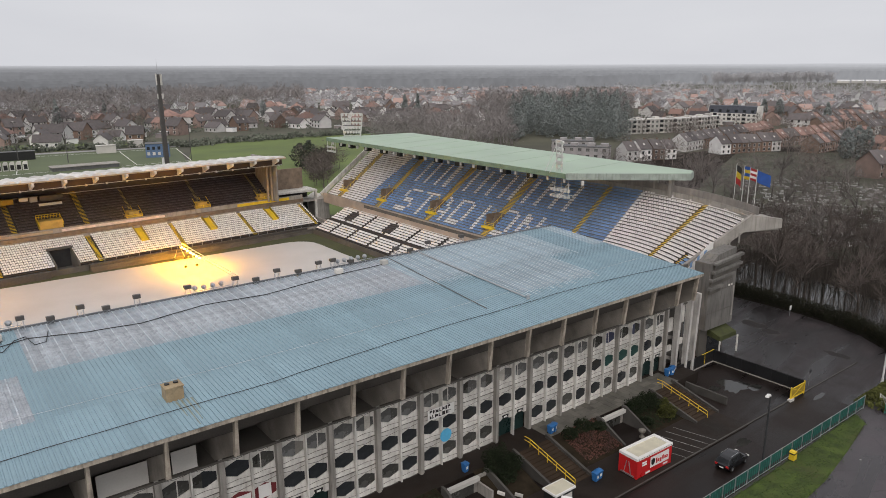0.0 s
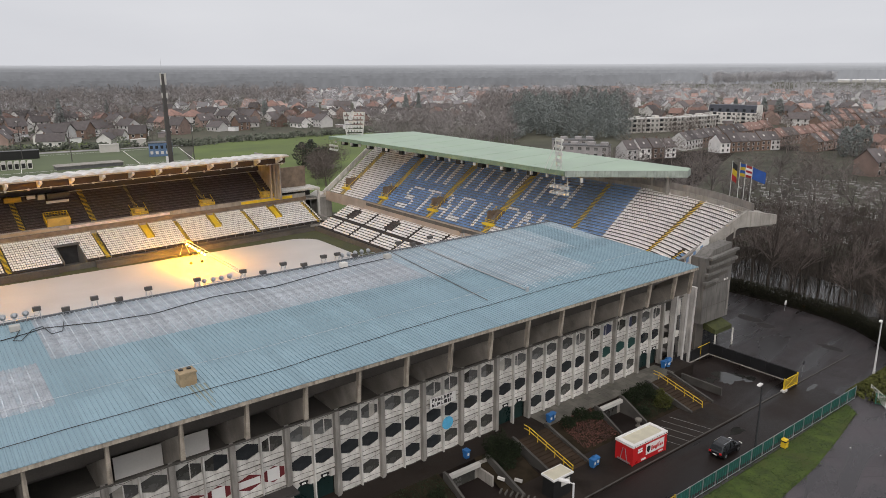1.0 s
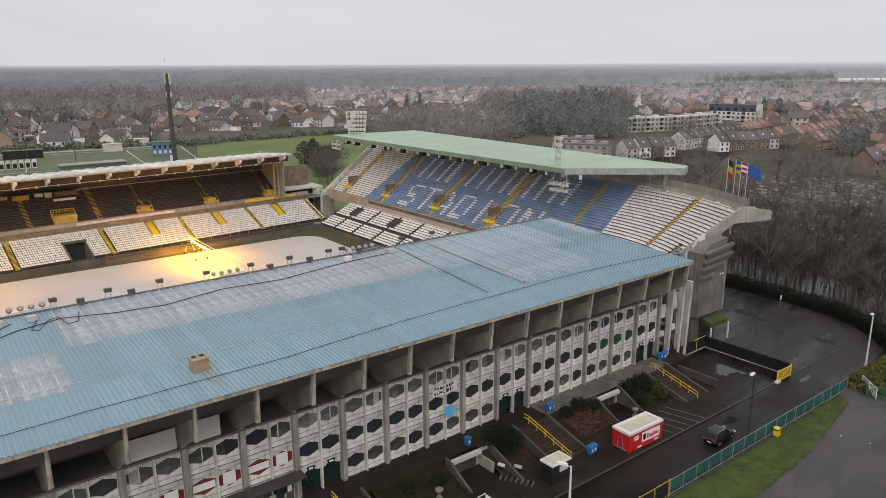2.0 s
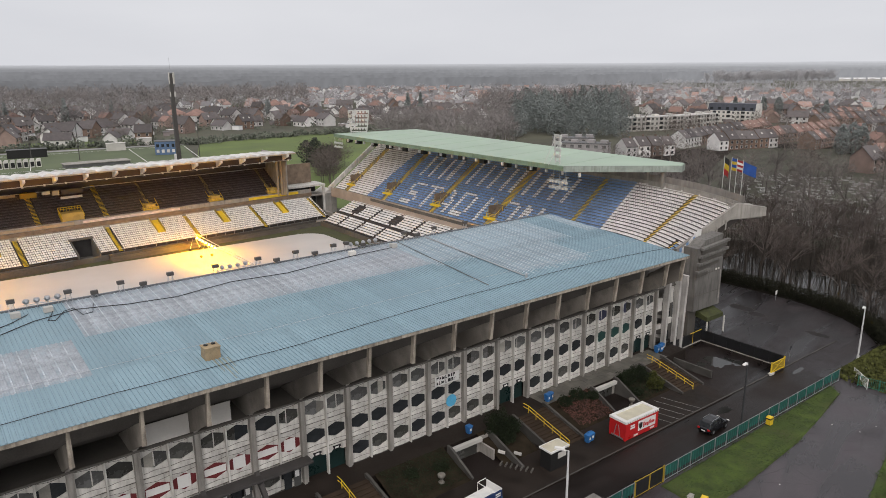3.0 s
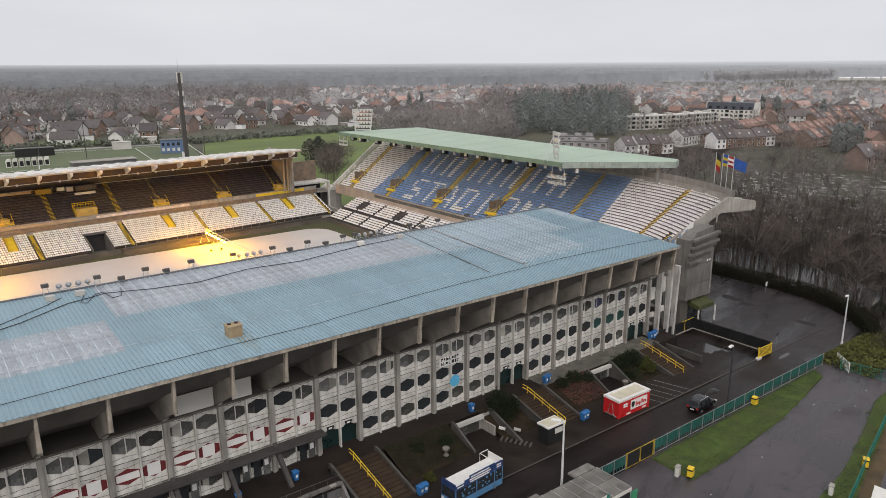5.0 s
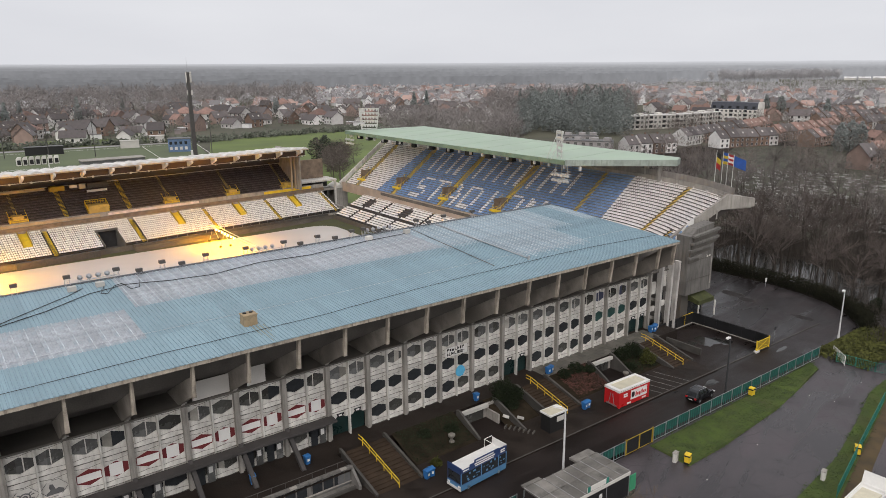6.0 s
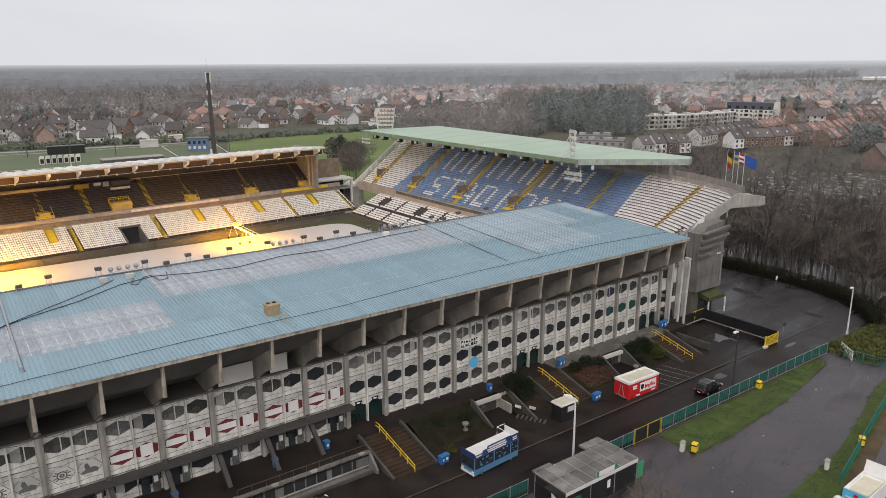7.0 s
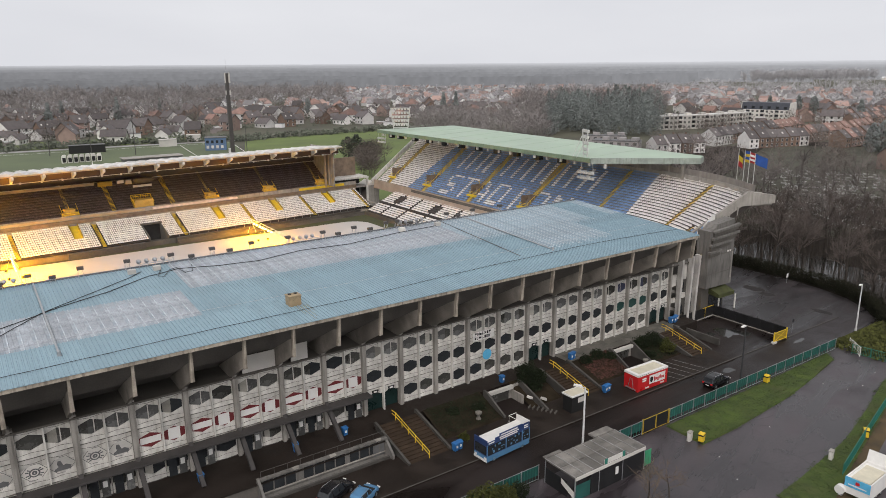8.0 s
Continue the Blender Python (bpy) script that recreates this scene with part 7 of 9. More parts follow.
# ---- walled yard at the foot of the stair tower ----
def yard():
    t = thing("yard_fence", "black sheeted fence round a wet yard", "fence")
    runs = [((34.9, -0.9), (45.0, -0.5)), ((45.0, -0.5), (44.9, -14.6))]
    for a, b in runs:
        a, b = Vector((*a, 0)), Vector((*b, 0))
        n = round((b - a).length / 2.4)
        for i in range(n):
            p, q = a.lerp(b, i / n), a.lerp(b, (i + 1) / n)
            s = Shape().beam(p.lerp(q, 0.02) + Vector((0, 0, 0.98)), p.lerp(q, 0.98) + Vector((0, 0, 0.98)), 0.05, 1.75)
            part("panel", s, TARP, t)
        for i in range(n + 1):
            p = a.lerp(b, i / n)
            part("post", Shape().tube(p, p + Vector((0, 0, 1.95)), 0.05), YELLOW if a.x < 40 and i == 3 else TARP, t)
        part("rail", Shape().beam(a + Vector((0, 0, 1.92)), b + Vector((0, 0, 1.92)), 0.06, 0.06), TARP, t)
        if a.x < 40:
            c = a.lerp(b, 0.66)
            part("rail", Shape().beam(c + Vector((0, -0.05, 1.97)), b + Vector((0, -0.05, 1.97)), 0.06, 0.06), YELLOW, t)
        part("footing", Shape().beam(a + Vector((0, -0.02, 0.06)), b + Vector((0, -0.02, 0.06)), 0.3, 0.12), CONCRETE, t)
    g = thing("gate", "ochre yellow steel gate leaf standing open", "gate")
    part("leaf", Shape().box(41.2, 44.7, -14.71, -14.69, 0.25, 1.8), YELLOW_DARK, g)
    for x in (41.1, 44.75):
        part("post", Shape().box(x - 0.06, x + 0.06, -14.8, -14.6, 0, 1.95), YELLOW, g)
    for z in (0.25, 1.74):
        part("bar", Shape().box(41.2, 44.7, -14.8, -14.712, z, z + 0.07), YELLOW, g)
    for z0, z1 in ((0.3, 1.75), (1.75, 0.3)):
        part("brace", Shape().beam((41.2, -14.74, z0), (44.7, -14.74, z1), 0.05, 0.07), YELLOW, g)
    part("footing", Shape().box(40.6, 41.6, -15.0, -14.5, 0, 0.3), CONCRETE_PALE, g)


yard()
s = Shape().box(33.0, 33.3, -10.0, -1.0, 0, 1.1)
solid("yard_wall", s, KERB, "low damp concrete wall beside the yard", "wall", kind="structure")


def round_sign(x, y):
    t = thing("road_sign", "round road sign on a thin post", "sign", m=pose(x, y, 0))
    part("post", Shape().tube((0, 0, 0), (0, 0, 2.5), 0.035), STEEL, t)
    part("disc", Shape().tube((0, -0.05, 2.25), (0, -0.02, 2.25), 0.32, sides=20), DARK_STEEL, t)


round_sign(47.9, -13.9)


def marker_post(x, y):
    t = thing("marker_post", "white roadside marker post at the hedge", "post", m=pose(x, y, 0))
    part("post", Shape().tube((0, 0, 0), (0, 0, 1.3), 0.05), STEEL, t)
    part("board", Shape().box(-0.3, 0.3, -0.06, 0.0, 1.2, 2.0), WHITE, t)


marker_post(74.5, 2.4)


# ---- vehicles ----
def car(x, y, turn, mat, label, L=4.6, W=1.82, H=1.72, estate=True):
    t = thing("car", label, "car", "cars", m=pose(x, y, 0, 0, 0, turn))
    k = L / 4.6
    rows = [(-2.3, 0.70, 0.46, 0.84), (-2.16, 0.85, 0.30, 0.97), (-1.3, 0.91, 0.22, 1.02), (0, 0.92, 0.22, 1.0), (1.0, 0.91, 0.22, 0.98), (1.7, 0.88, 0.24, 0.92), (2.12, 0.80, 0.30, 0.78), (2.3, 0.64, 0.42, 0.62)]
    s = Shape()
    for x, hw, z0, z1 in rows:
        hw *= W / 1.84
        s.v += [(x * k, a * hw, z) for a, z in ((-0.88, z0), (-1, z0 + 0.16), (-1, z1 * 0.72), (-0.94, z1 - 0.03), (-0.8, z1), (0.8, z1), (0.94, z1 - 0.03), (1, z1 * 0.72), (1, z0 + 0.16), (0.88, z0))]
    n = 10
    s.f = [(i * n + j, (i + 1) * n + j, (i + 1) * n + (j + 1) % n, i * n + (j + 1) % n) for i in range(len(rows) - 1) for j in range(n)]
    s.f += [tuple(range(n)), tuple(range(n * (len(rows) - 1), n * len(rows)))[::-1]]
    part("body", s, mat, t)
    rows = [(-2.18, 0.80, 0.78, 0.99), (-1.95, 0.72, 0.82, H - 0.22), (-1.5, 0.70, 0.84, H - 0.03), (-0.2, 0.69, 0.84, H), (0.35, 0.67, 0.83, H - 0.07), (1.35, 0.74, 0.80, 0.99)]
    s = Shape()
    for x, ht, hb, z in rows:
        s.v += [(x * k, -hb * W / 1.84, 0.96), (x * k, -ht * W / 1.84, z - 0.04), (x * k, -ht * 0.85 * W / 1.84, z), (x * k, ht * 0.85 * W / 1.84, z), (x * k, ht * W / 1.84, z - 0.04), (x * k, hb * W / 1.84, 0.96)]
    n = 6
    s.f = [(i * n + j, (i + 1) * n + j, (i + 1) * n + j + 1, i * n + j + 1) for i in range(len(rows) - 1) for j in range(n - 1)]
    part("cabin", s, PANE, t, "dark tinted glass")
    s = Shape()
    for x, hw, z in ((-1.92, 0.60, H - 0.17), (-1.5, 0.64, H - 0.005), (-0.2, 0.63, H + 0.025), (0.3, 0.60, H - 0.03)):
        s.v += [(x * k, -hw, z - 0.03), (x * k, -hw + 0.05, z), (x * k, hw - 0.05, z), (x * k, hw, z - 0.03)]
    s.f = [(i * 4 + j, (i + 1) * 4 + j, (i + 1) * 4 + j + 1, i * 4 + j + 1) for i in range(3) for j in range(3)]
    part("roof", s, mat, t)
    for side in (-1, 1):
        part("roof_rail", Shape().path([(-1.6 * k, side * 0.62, H + 0.03), (-1.3 * k, side * 0.63, H + 0.07), (0.0, side * 0.62, H + 0.06)], 0.022), STEEL, t)
        for x0, x1 in ((-1.32, -1.45), (-0.35, -0.38), (0.62, 0.28)):
            part("door_pillar", Shape().beam((x0 * k, side * 0.845 * W / 1.84, 0.98), (x1 * k, side * 0.705 * W / 1.84, H - 0.06), 0.05, 0.09), mat, t)
        part("mirror", Shape().box(0.85 * k, 1.0 * k, side * 0.98 - 0.09, side * 0.98 + 0.09, 0.98, 1.1), mat, t)
    for xx in (-L / 2 + 0.85, L / 2 - 0.9):
        for yy in (-W / 2 + 0.1, W / 2 - 0.1):
            wheel(t, xx, yy, 0.34)
    for yy in (-W / 2 + 0.25, W / 2 - 0.25):
        part("headlight", Shape().box(L / 2 - 0.12, L / 2 + 0.02, yy - 0.2, yy + 0.2, 0.6, 0.74), WHITE, t)
        part("tail_light", Shape().box(-L / 2 - 0.04, -L / 2 + 0.05, yy - 0.15, yy + 0.15, 0.68, 0.9), RED, t)
    part("number_plate", Shape().box(-L / 2 - 0.05, -L / 2 - 0.02, -0.26, 0.26, 0.5, 0.62), WHITE, t, "white plate with plain bars")


car(20.0, -18.55, 2, CARPAINT, "black estate car driving on the service road")
car(-36.9, -11.6, 24, CARPAINT, "black car parked below the annex")
car(-34.9, -14.0, 30, PALE_BLUE, "blue car parked on the road edge", 4.2, 1.75, 1.5)


def food_trailer():
    t = thing("food_trailer", "white food trailer with blue end panel", "trailer", m=pose(9.8, -43.9, 0, 0, 0, 3))
    part("body", Shape().box(-2.5, 2.5, -1.25, 1.25, 0.45, 2.0), WHITE, t)
    s = Shape().box(-2.5, 2.5, -1.25, -1.17, 2.0, 2.3).box(-2.5, 2.5, 1.17, 1.25, 2.0, 2.3).box(2.42, 2.5, -1.17, 1.17, 2.0, 2.3).box(-2.5, -2.42, -1.17, 1.17, 2.0, 2.3)
    part("rim", s, WHITE, t)
    part("load", Shape().box(-1.9, 1.8, -0.95, 0.9, 2.0, 2.14), CREAM, t, "timber boards lying on top")
    part("lid", Shape().prism([(2.5, 2.3), (2.9, 3.5), (2.95, 3.48), (2.56, 2.28)], lambda u, v, w: (u, w, v), -1.25, 1.25), WHITE, t, "raised white lid")
    part("end_panel", Shape().box(-2.56, -2.503, -1.25, 1.25, 1.25, 2.35), SKYBLUE, t)
    part("emblem", Shape().box(-2.585, -2.561, -0.2, 0.2, 1.75, 2.1), RED, t)
    part("lettering", Shape().box(-2.58, -2.561, -0.9, 0.9, 1.5, 1.62), WHITE, t)
    for y in (-1.1, 1.1):
        for x in (-0.5, 0.6):
            wheel(t, x, y, 0.32)
    s = Shape().tube((-2.9, 1.55, 0.65), (-2.3, 1.55, 0.65), 0.5, sides=16)
    part("tank", s, WHITE, t, "white drum at the corner")
    part("tank_stand", Shape().box(-2.8, -2.4, 1.25, 1.7, 0, 0.3), STEEL, t)


food_trailer()

# ---- shrubs ----
def shrub(x, y, z, h, r, seed, mat, label, leaves=420, size=0.16):
    t = thing("shrub", label, "shrub", "shrubs", m=pose(x, y, z))
    s = Shape()
    q = random.Random(seed)
    for i in range(7):
        s.tube((q.uniform(-0.1, 0.1), q.uniform(-0.1, 0.1), 0), (q.gauss(0, r * 0.4), q.gauss(0, r * 0.4), h * q.uniform(0.5, 0.9)), 0.035, 0.012, 4)
    part("stems", s, BARK, t)
    part("foliage", leafy(seed, h, r, leaves, size), mat, t)


def leafy(seed, h, r, leaves, size):
    q = random.Random(seed)
    s = Shape()
    for _ in range(leaves):
        a, e = q.uniform(0, 6.283), math.acos(q.uniform(-0.3, 1))
        k = (0.55 + 0.45 * q.random()) * (0.82 + 0.4 * noise.noise((math.cos(a) * 1.7 + seed, math.sin(a) * 1.7, e * 1.5)))
        c = Vector((r * k * math.sin(e) * math.cos(a), r * k * math.sin(e) * math.sin(a), h * (0.35 + 0.62 * k * math.cos(e))))
        c.z = max(0.06, c.z)
        u = Vector((q.gauss(0, 1), q.gauss(0, 1), q.gauss(0, 0.7))).normalized() * size * q.uniform(0.6, 1.4)
        w = u.cross(Vector((q.gauss(0, 1), q.gauss(0, 1), q.gauss(0, 1)))).normalized() * size * 0.6
        n = u.cross(w).normalized() * size * 0.3
        s.add([c - u, c - w + n, c + u, c + w + n], [(0, 1, 2), (0, 2, 3)])
    return s


q = random.Random(21)
for x, y, z, h, r, mat, label in (
        (-4.0, -5.0, 1.2, 4.0, 2.0, LEAF, "large dark evergreen shrub beside the facade"), (-2.4, -5.4, 1.0, 3.0, 1.6, LEAF, "dark evergreen shrub by the stairs"), (-3.6, -6.0, 0.8, 1.6, 1.3, LEAF, "dark evergreen shrub on the bank"),
        (8.0, -4.6, 1.4, 1.6, 1.3, LEAF, "dark evergreen shrub on the bank"), (10.6, -4.4, 1.4, 1.7, 1.5, LEAF, "dark spreading shrub on the bank"), (12.4, -5.2, 1.2, 1.3, 1.1, LEAF, "low dark shrub on the bank"),
        (20.0, -5.0, 1.1, 2.4, 1.7, LEAF, "dark evergreen shrub near the yard"), (22.3, -5.2, 1.1, 2.6, 1.8, LEAF, "tall dark evergreen shrub near the yard"), (23.2, -7.6, 0.5, 1.9, 1.6, LEAF_OLIVE, "olive green shrub beside the stairs"), (24.2, -6.2, 0.8, 1.7, 1.2, LEAF_OLIVE, "olive green shrub by the handrail"), (19.4, -7.2, 0.5, 1.3, 1.2, LEAF, "low evergreen shrub on the bank"),
        (-18.7, -10.0, 0.1, 1.1, 0.9, LEAF_OLIVE, "yellow-green shrub at the pavement"), (-17.0, -5.2, 1.1, 0.9, 1.2, LEAF, "low dark shrub on the bank"), (-13.4, -5.8, 0.9, 0.9, 1.3, LEAF, "low dark shrub on the bank"),
        (-26.4, -23.6, 0.0, 4.3, 2.3, LEAF_OLIVE, "olive conifer shrub outside the fence"), (-23.9, -23.9, 0.0, 3.6, 2.0, LEAF_OLIVE, "olive conifer shrub outside the fence"), (-21.4, -23.3, 0.0, 2.2, 1.5, LEAF, "dark conifer shrub outside the fence")):
    shrub(x, y, z - 0.1, h, r, q.randrange(1000), mat, label, int(620 * r * h / 2) + 300, 0.105)


def ground_cover(name, x0, x1, mat, label, n):
    s = Shape()
    for _ in range(n):
        x, f = q.uniform(x0, x1), q.random()
        y = -3.8 - 4.6 * f
        z = TERRACE * (1 - f) ** 1.2 + 0.16 + q.uniform(0, 0.25)
        u = Vector((q.gauss(0, 1), q.gauss(0, 1), q.gauss(0, 0.5))).normalized() * 0.085
        w = u.orthogonal().normalized() * 0.06
        c = Vector((x, y, z))
        s.add([c - u, c - w, c + u, c + w], [(0, 1, 2, 3)])
    solid(name, s, mat, label, "ground cover", kind="stuff")


ground_cover("ground_cover", 7.0, 13.2, LEAF_RED, "rust-red low ground cover on the bank", 2200)
ground_cover("ground_cover", -20.4, -11.6, LEAF, "dark green low ground cover on the bank", 2000)
ground_cover("ground_cover", 18.6, 24.8, LEAF, "dark green low ground cover on the bank", 2000)

# clipped hedge at the bend with its white and green fence
s = Shape()
for _ in range(5200):
    x, y = q.uniform(47.5, 66), q.uniform(-29.5, -20.2)
    edge = min(1, max(0.0, min(x - 47.5, -20.2 - y, 3.0) / 1.6)) ** 0.5
    if y < -21.2 - (x - 47.5) * 0.02 - 7.5:
        continue
    z = q.uniform(0.2, 1.0) * edge * (1.15 + 0.25 * noise.noise((x * 0.5, y * 0.5, 9)))
    u = Vector((q.gauss(0, 1), q.gauss(0, 1), q.gauss(0, 0.4))).normalized() * 0.26
    w = u.orthogonal().normalized() * 0.18
    c = Vector((x, y, z))
    s.add([c - u, c - w, c + u, c + w], [(0, 1, 2, 3)])
solid("clipped_hedge", s, LEAF_OLIVE, "mounded olive green hedge at the bend", "hedge", kind="stuff")


def slatted_fence(points, label, mat=None):
    mat = mat or GREEN_STEEL
    t = thing("fence", label, "fence", "fences")
    for a, b in zip(points, points[1:]):
        a, b = Vector((*a, 0)), Vector((*b, 0))
        n = max(2, int((b - a).length / 2.5))
        for i in range(n + 1):
            p = a.lerp(b, i / n)
            part("post", Shape().tube(p, p + Vector((0, 0, 1.6)), 0.05), mat, t)
        for z in (0.15, 1.5):
            part("rail", Shape().beam(a + Vector((0, 0, z)), b + Vector((0, 0, z)), 0.05, 0.06), mat, t)
        m = int((b - a).length / 0.22)
        for i in range(m):
            p = a.lerp(b, (i + 0.5) / m)
            part("slat", Shape().tube(p + Vector((0, 0, 0.15)), p + Vector((0, 0, 1.5)), 0.02, sides=4), mat, t)


slatted_fence([(49.6, -22.6), (46.8, -25.6)], "white slatted gate leaf standing open", WHITE)
slatted_fence([(47.2, -24.2), (47.8, -29.5), (50.0, -34.0)], "green slatted steel fence before the hedge")
slatted_fence([(38.3, -34.5), (24.8, -37.6), (10.9, -40.9)], "thin dark green wire fence along the verge")


# mended patches in the asphalt
PATCH = material("patched_asphalt", (0.03, 0.027, 0.026), 0.75, 0.4, 0.6, 30, 0.3, spec=0.15)
qp = random.Random(91)
for x, y, rx, ry in ((65.4, 4.2, 1.5, 2.6), (64.2, 0.4, 1.3, 1.6), (62.7, -11.4, 1.0, 2.2)):
    n = 14
    ring = [(x + rx * math.cos(6.283 * i / n) * qp.uniform(0.7, 1.15), y + ry * math.sin(6.283 * i / n) * qp.uniform(0.7, 1.15)) for i in range(n)]
    sheet("asphalt_patch", ring, 0.008, PATCH, "rough mended patch in the wet asphalt", "road patch")
    s = Shape()
    for (ax, ay), (bx, by) in zip(ring, ring[1:] + ring[:1]):
        if qp.random() < 0.7:
            s.beam((ax, ay, 0.012), (bx, by, 0.012), 0.09, 0.01)
    solid("patch_edge", s, KERB, "broken pale edge of a mended patch", "road patch", kind="structure")

# shallow puddles left by the rain
for i, (x, y, rx, ry) in enumerate(((25.8, -16.8, 1.5, 0.55), (22.7, -16.9, 0.9, 0.3), (39.2, -7.4, 2.3, 1.5), (41.4, -9.6, 1.2, 0.8), (36.4, -6.2, 1.0, 0.7), (45.5, -16.5, 1.6, 0.4))):
    ring = []
    for j in range(36):
        a = 2 * math.pi * j / 36
        g = 1 + 0.75 * noise.noise((math.cos(a) * 1.4, math.sin(a) * 1.4, 9.3 * i)) + 0.3 * noise.noise((math.cos(a) * 4, math.sin(a) * 4, 5.1 * i))
        ring.append((x + rx * g * math.cos(a), y + ry * g * math.sin(a)))
    sheet("puddle", ring, 0.006, WATER, "thin rain puddle on the dark asphalt", "puddle")


# ornamental stone urns on the banks
URN = material("mossy_urn_stone", (0.19, 0.175, 0.15), 0.9, 0.3, 2, 12, 0.3, stain=0.4)


def urn(x, y, z):
    t = thing("stone_urn", "weathered grey stone urn on the bank", "urn", m=pose(x, y, z))
    s = Shape()
    prof = [(0.0, 0.34), (0.12, 0.34), (0.16, 0.2), (0.5, 0.16), (0.62, 0.3), (0.8, 0.42), (1.0, 0.44), (1.06, 0.36)]
    for (z0, r0), (z1, r1) in zip(prof, prof[1:]):
        s.tube((0, 0, z0), (0, 0, z1 + 0.001), r0, r1, 12)
    part("urn", s, URN, t)


urn(-14.6, -7.6, 0.5)
urn(16.6, -8.6, 0.25)

# ---- surroundings: trees, houses, fields, distance ----
MID = Vector((-58.0, -64.0, 0.0))
rng = random.Random(7)


def spot(bearing, dist, z=0.0):
    """A place seen from the near side of the stadium: bearing from +x in degrees, metres."""
    a = radians(bearing)
    return Vector((MID.x + dist * math.cos(a), MID.y + dist * math.sin(a), z))


def blade(shape, a, b, w):
    """A thin three-sided twig."""
    shape.tube(a, b, w, w * 0.35, sides=3)


def bare_tree(seed, height, spread, boughs, forks, sprays, twig, thick=0.022):
    """Trunk-and-limb shape and twig shape of a leafless tree."""
    r = random.Random(seed)
    wood, fine = Shape(), Shape()
    top = Vector((r.uniform(-0.6, 0.6), r.uniform(-0.6, 0.6), height * 0.62))
    knots = [Vector((0, 0, -0.2)), Vector((r.uniform(-0.2, 0.2), r.uniform(-0.2, 0.2), height * 0.25)), top * 0.72, top]
    rad = [height * thick, height * thick * 0.8, height * thick * 0.5, height * thick * 0.22]
    for i in range(3):
        wood.tube(knots[i], knots[i + 1], rad[i], rad[i + 1], 6)

    def grow(a, way, length, radius, level):
        b = a + way * length
        mid = a.lerp(b, 0.5) + Vector((r.uniform(-1, 1), r.uniform(-1, 1), r.uniform(-0.3, 0.6))) * length * 0.07
        sh = wood if level == 0 else fine
        if level < 2:
            sh.tube(a, mid, radius, radius * 0.7, 4 if level == 0 else 3)
            sh.tube(mid, b, radius * 0.7, radius * 0.4, 4 if level == 0 else 3)
        else:
            blade(sh, a, b, radius)
            return
        n = forks if level == 0 else sprays
        for i in range(n):
            f = r.uniform(0.35, 1.0)
            p = a.lerp(mid, f * 2) if f < 0.5 else mid.lerp(b, f * 2 - 1)
            d = (way + Vector((r.gauss(0, 0.55), r.gauss(0, 0.55), r.gauss(0.18, 0.4)))).normalized()
            grow(p, d, length * r.uniform(0.4, 0.62), max(twig, radius * 0.42), level + 1)

    for i in range(boughs):
        f = r.uniform(0.38, 1.0)
        p = knots[1].lerp(knots[2], (f - 0.38) / 0.32) if f < 0.7 else knots[2].lerp(knots[3], (f - 0.7) / 0.3)
        a = 2 * math.pi * (i * 0.382 + r.uniform(-0.08, 0.08))
        up = r.uniform(0.45, 1.1) + (0.8 if f > 0.9 else 0)
        d = Vector((math.cos(a) * spread, math.sin(a) * spread, up)).normalized()
        grow(p, d, height * r.uniform(0.26, 0.42), height * thick * 0.32, 0)
    return wood, fine


def leafy_crown(seed, height, radius, leaves, size, cone=True, base=0.12, flat=False):
    """Small tilted leaf clumps gathered round a core, thinning outward."""
    r = random.Random(seed)
    s = Shape()
    for _ in range(leaves):
        t = r.random() ** (0.75 if cone else 1.0)
        z = height * (base + (1 - base) * t)
        lim = radius * ((1 - t) ** 0.8 + 0.05) if cone else radius * math.sqrt(max(0.05, 1 - (2 * t - 0.9) ** 2))
        lim *= 0.8 + 0.35 * noise.noise((seed + 3.1 * t, t * 4, 1.7))
        a, q = r.uniform(0, 2 * math.pi), lim * math.sqrt(r.uniform(0.25, 1.0))
        c = Vector((q * math.cos(a), q * math.sin(a), z))
        u = Vector((r.gauss(0, 1), r.gauss(0, 1), r.gauss(0, 0.5))).normalized() * size * r.uniform(0.6, 1.3)
        w = u.cross(Vector((r.gauss(0, 1), r.gauss(0, 1), r.gauss(0, 1)))).normalized() * size * r.uniform(0.4, 0.8)
        if flat:
            s.add([c - u, c - w, c + u, c + w], [(0, 1, 2, 3)])
            continue
        n = u.cross(w).normalized() * size * 0.25
        s.add([c - u, c - w + n, c + u, c + w + n, c + n * 1.6], [(0, 1, 4), (1, 2, 4), (2, 3, 4), (3, 0, 4)])
    return s


def tree_thing(wood, fine, label, mats=(None, None), name="tree", group="bare trees by the water"):
    t = thing(name, label, "tree", group)
    trunk = Shape()
    trunk.v, trunk.f = wood.v[:36], [q for q in wood.f if max(q) < 36]
    crown = Shape().add(wood.v[36:], [tuple(i - 36 for i in q) for q in wood.f if min(q) >= 36]).add(fine.v, fine.f)
    part("trunk", trunk, mats[0] or BARK, t)
    tagged(part("crown", crown, mats[1] or TWIG, t), kind="stuff")
    return t


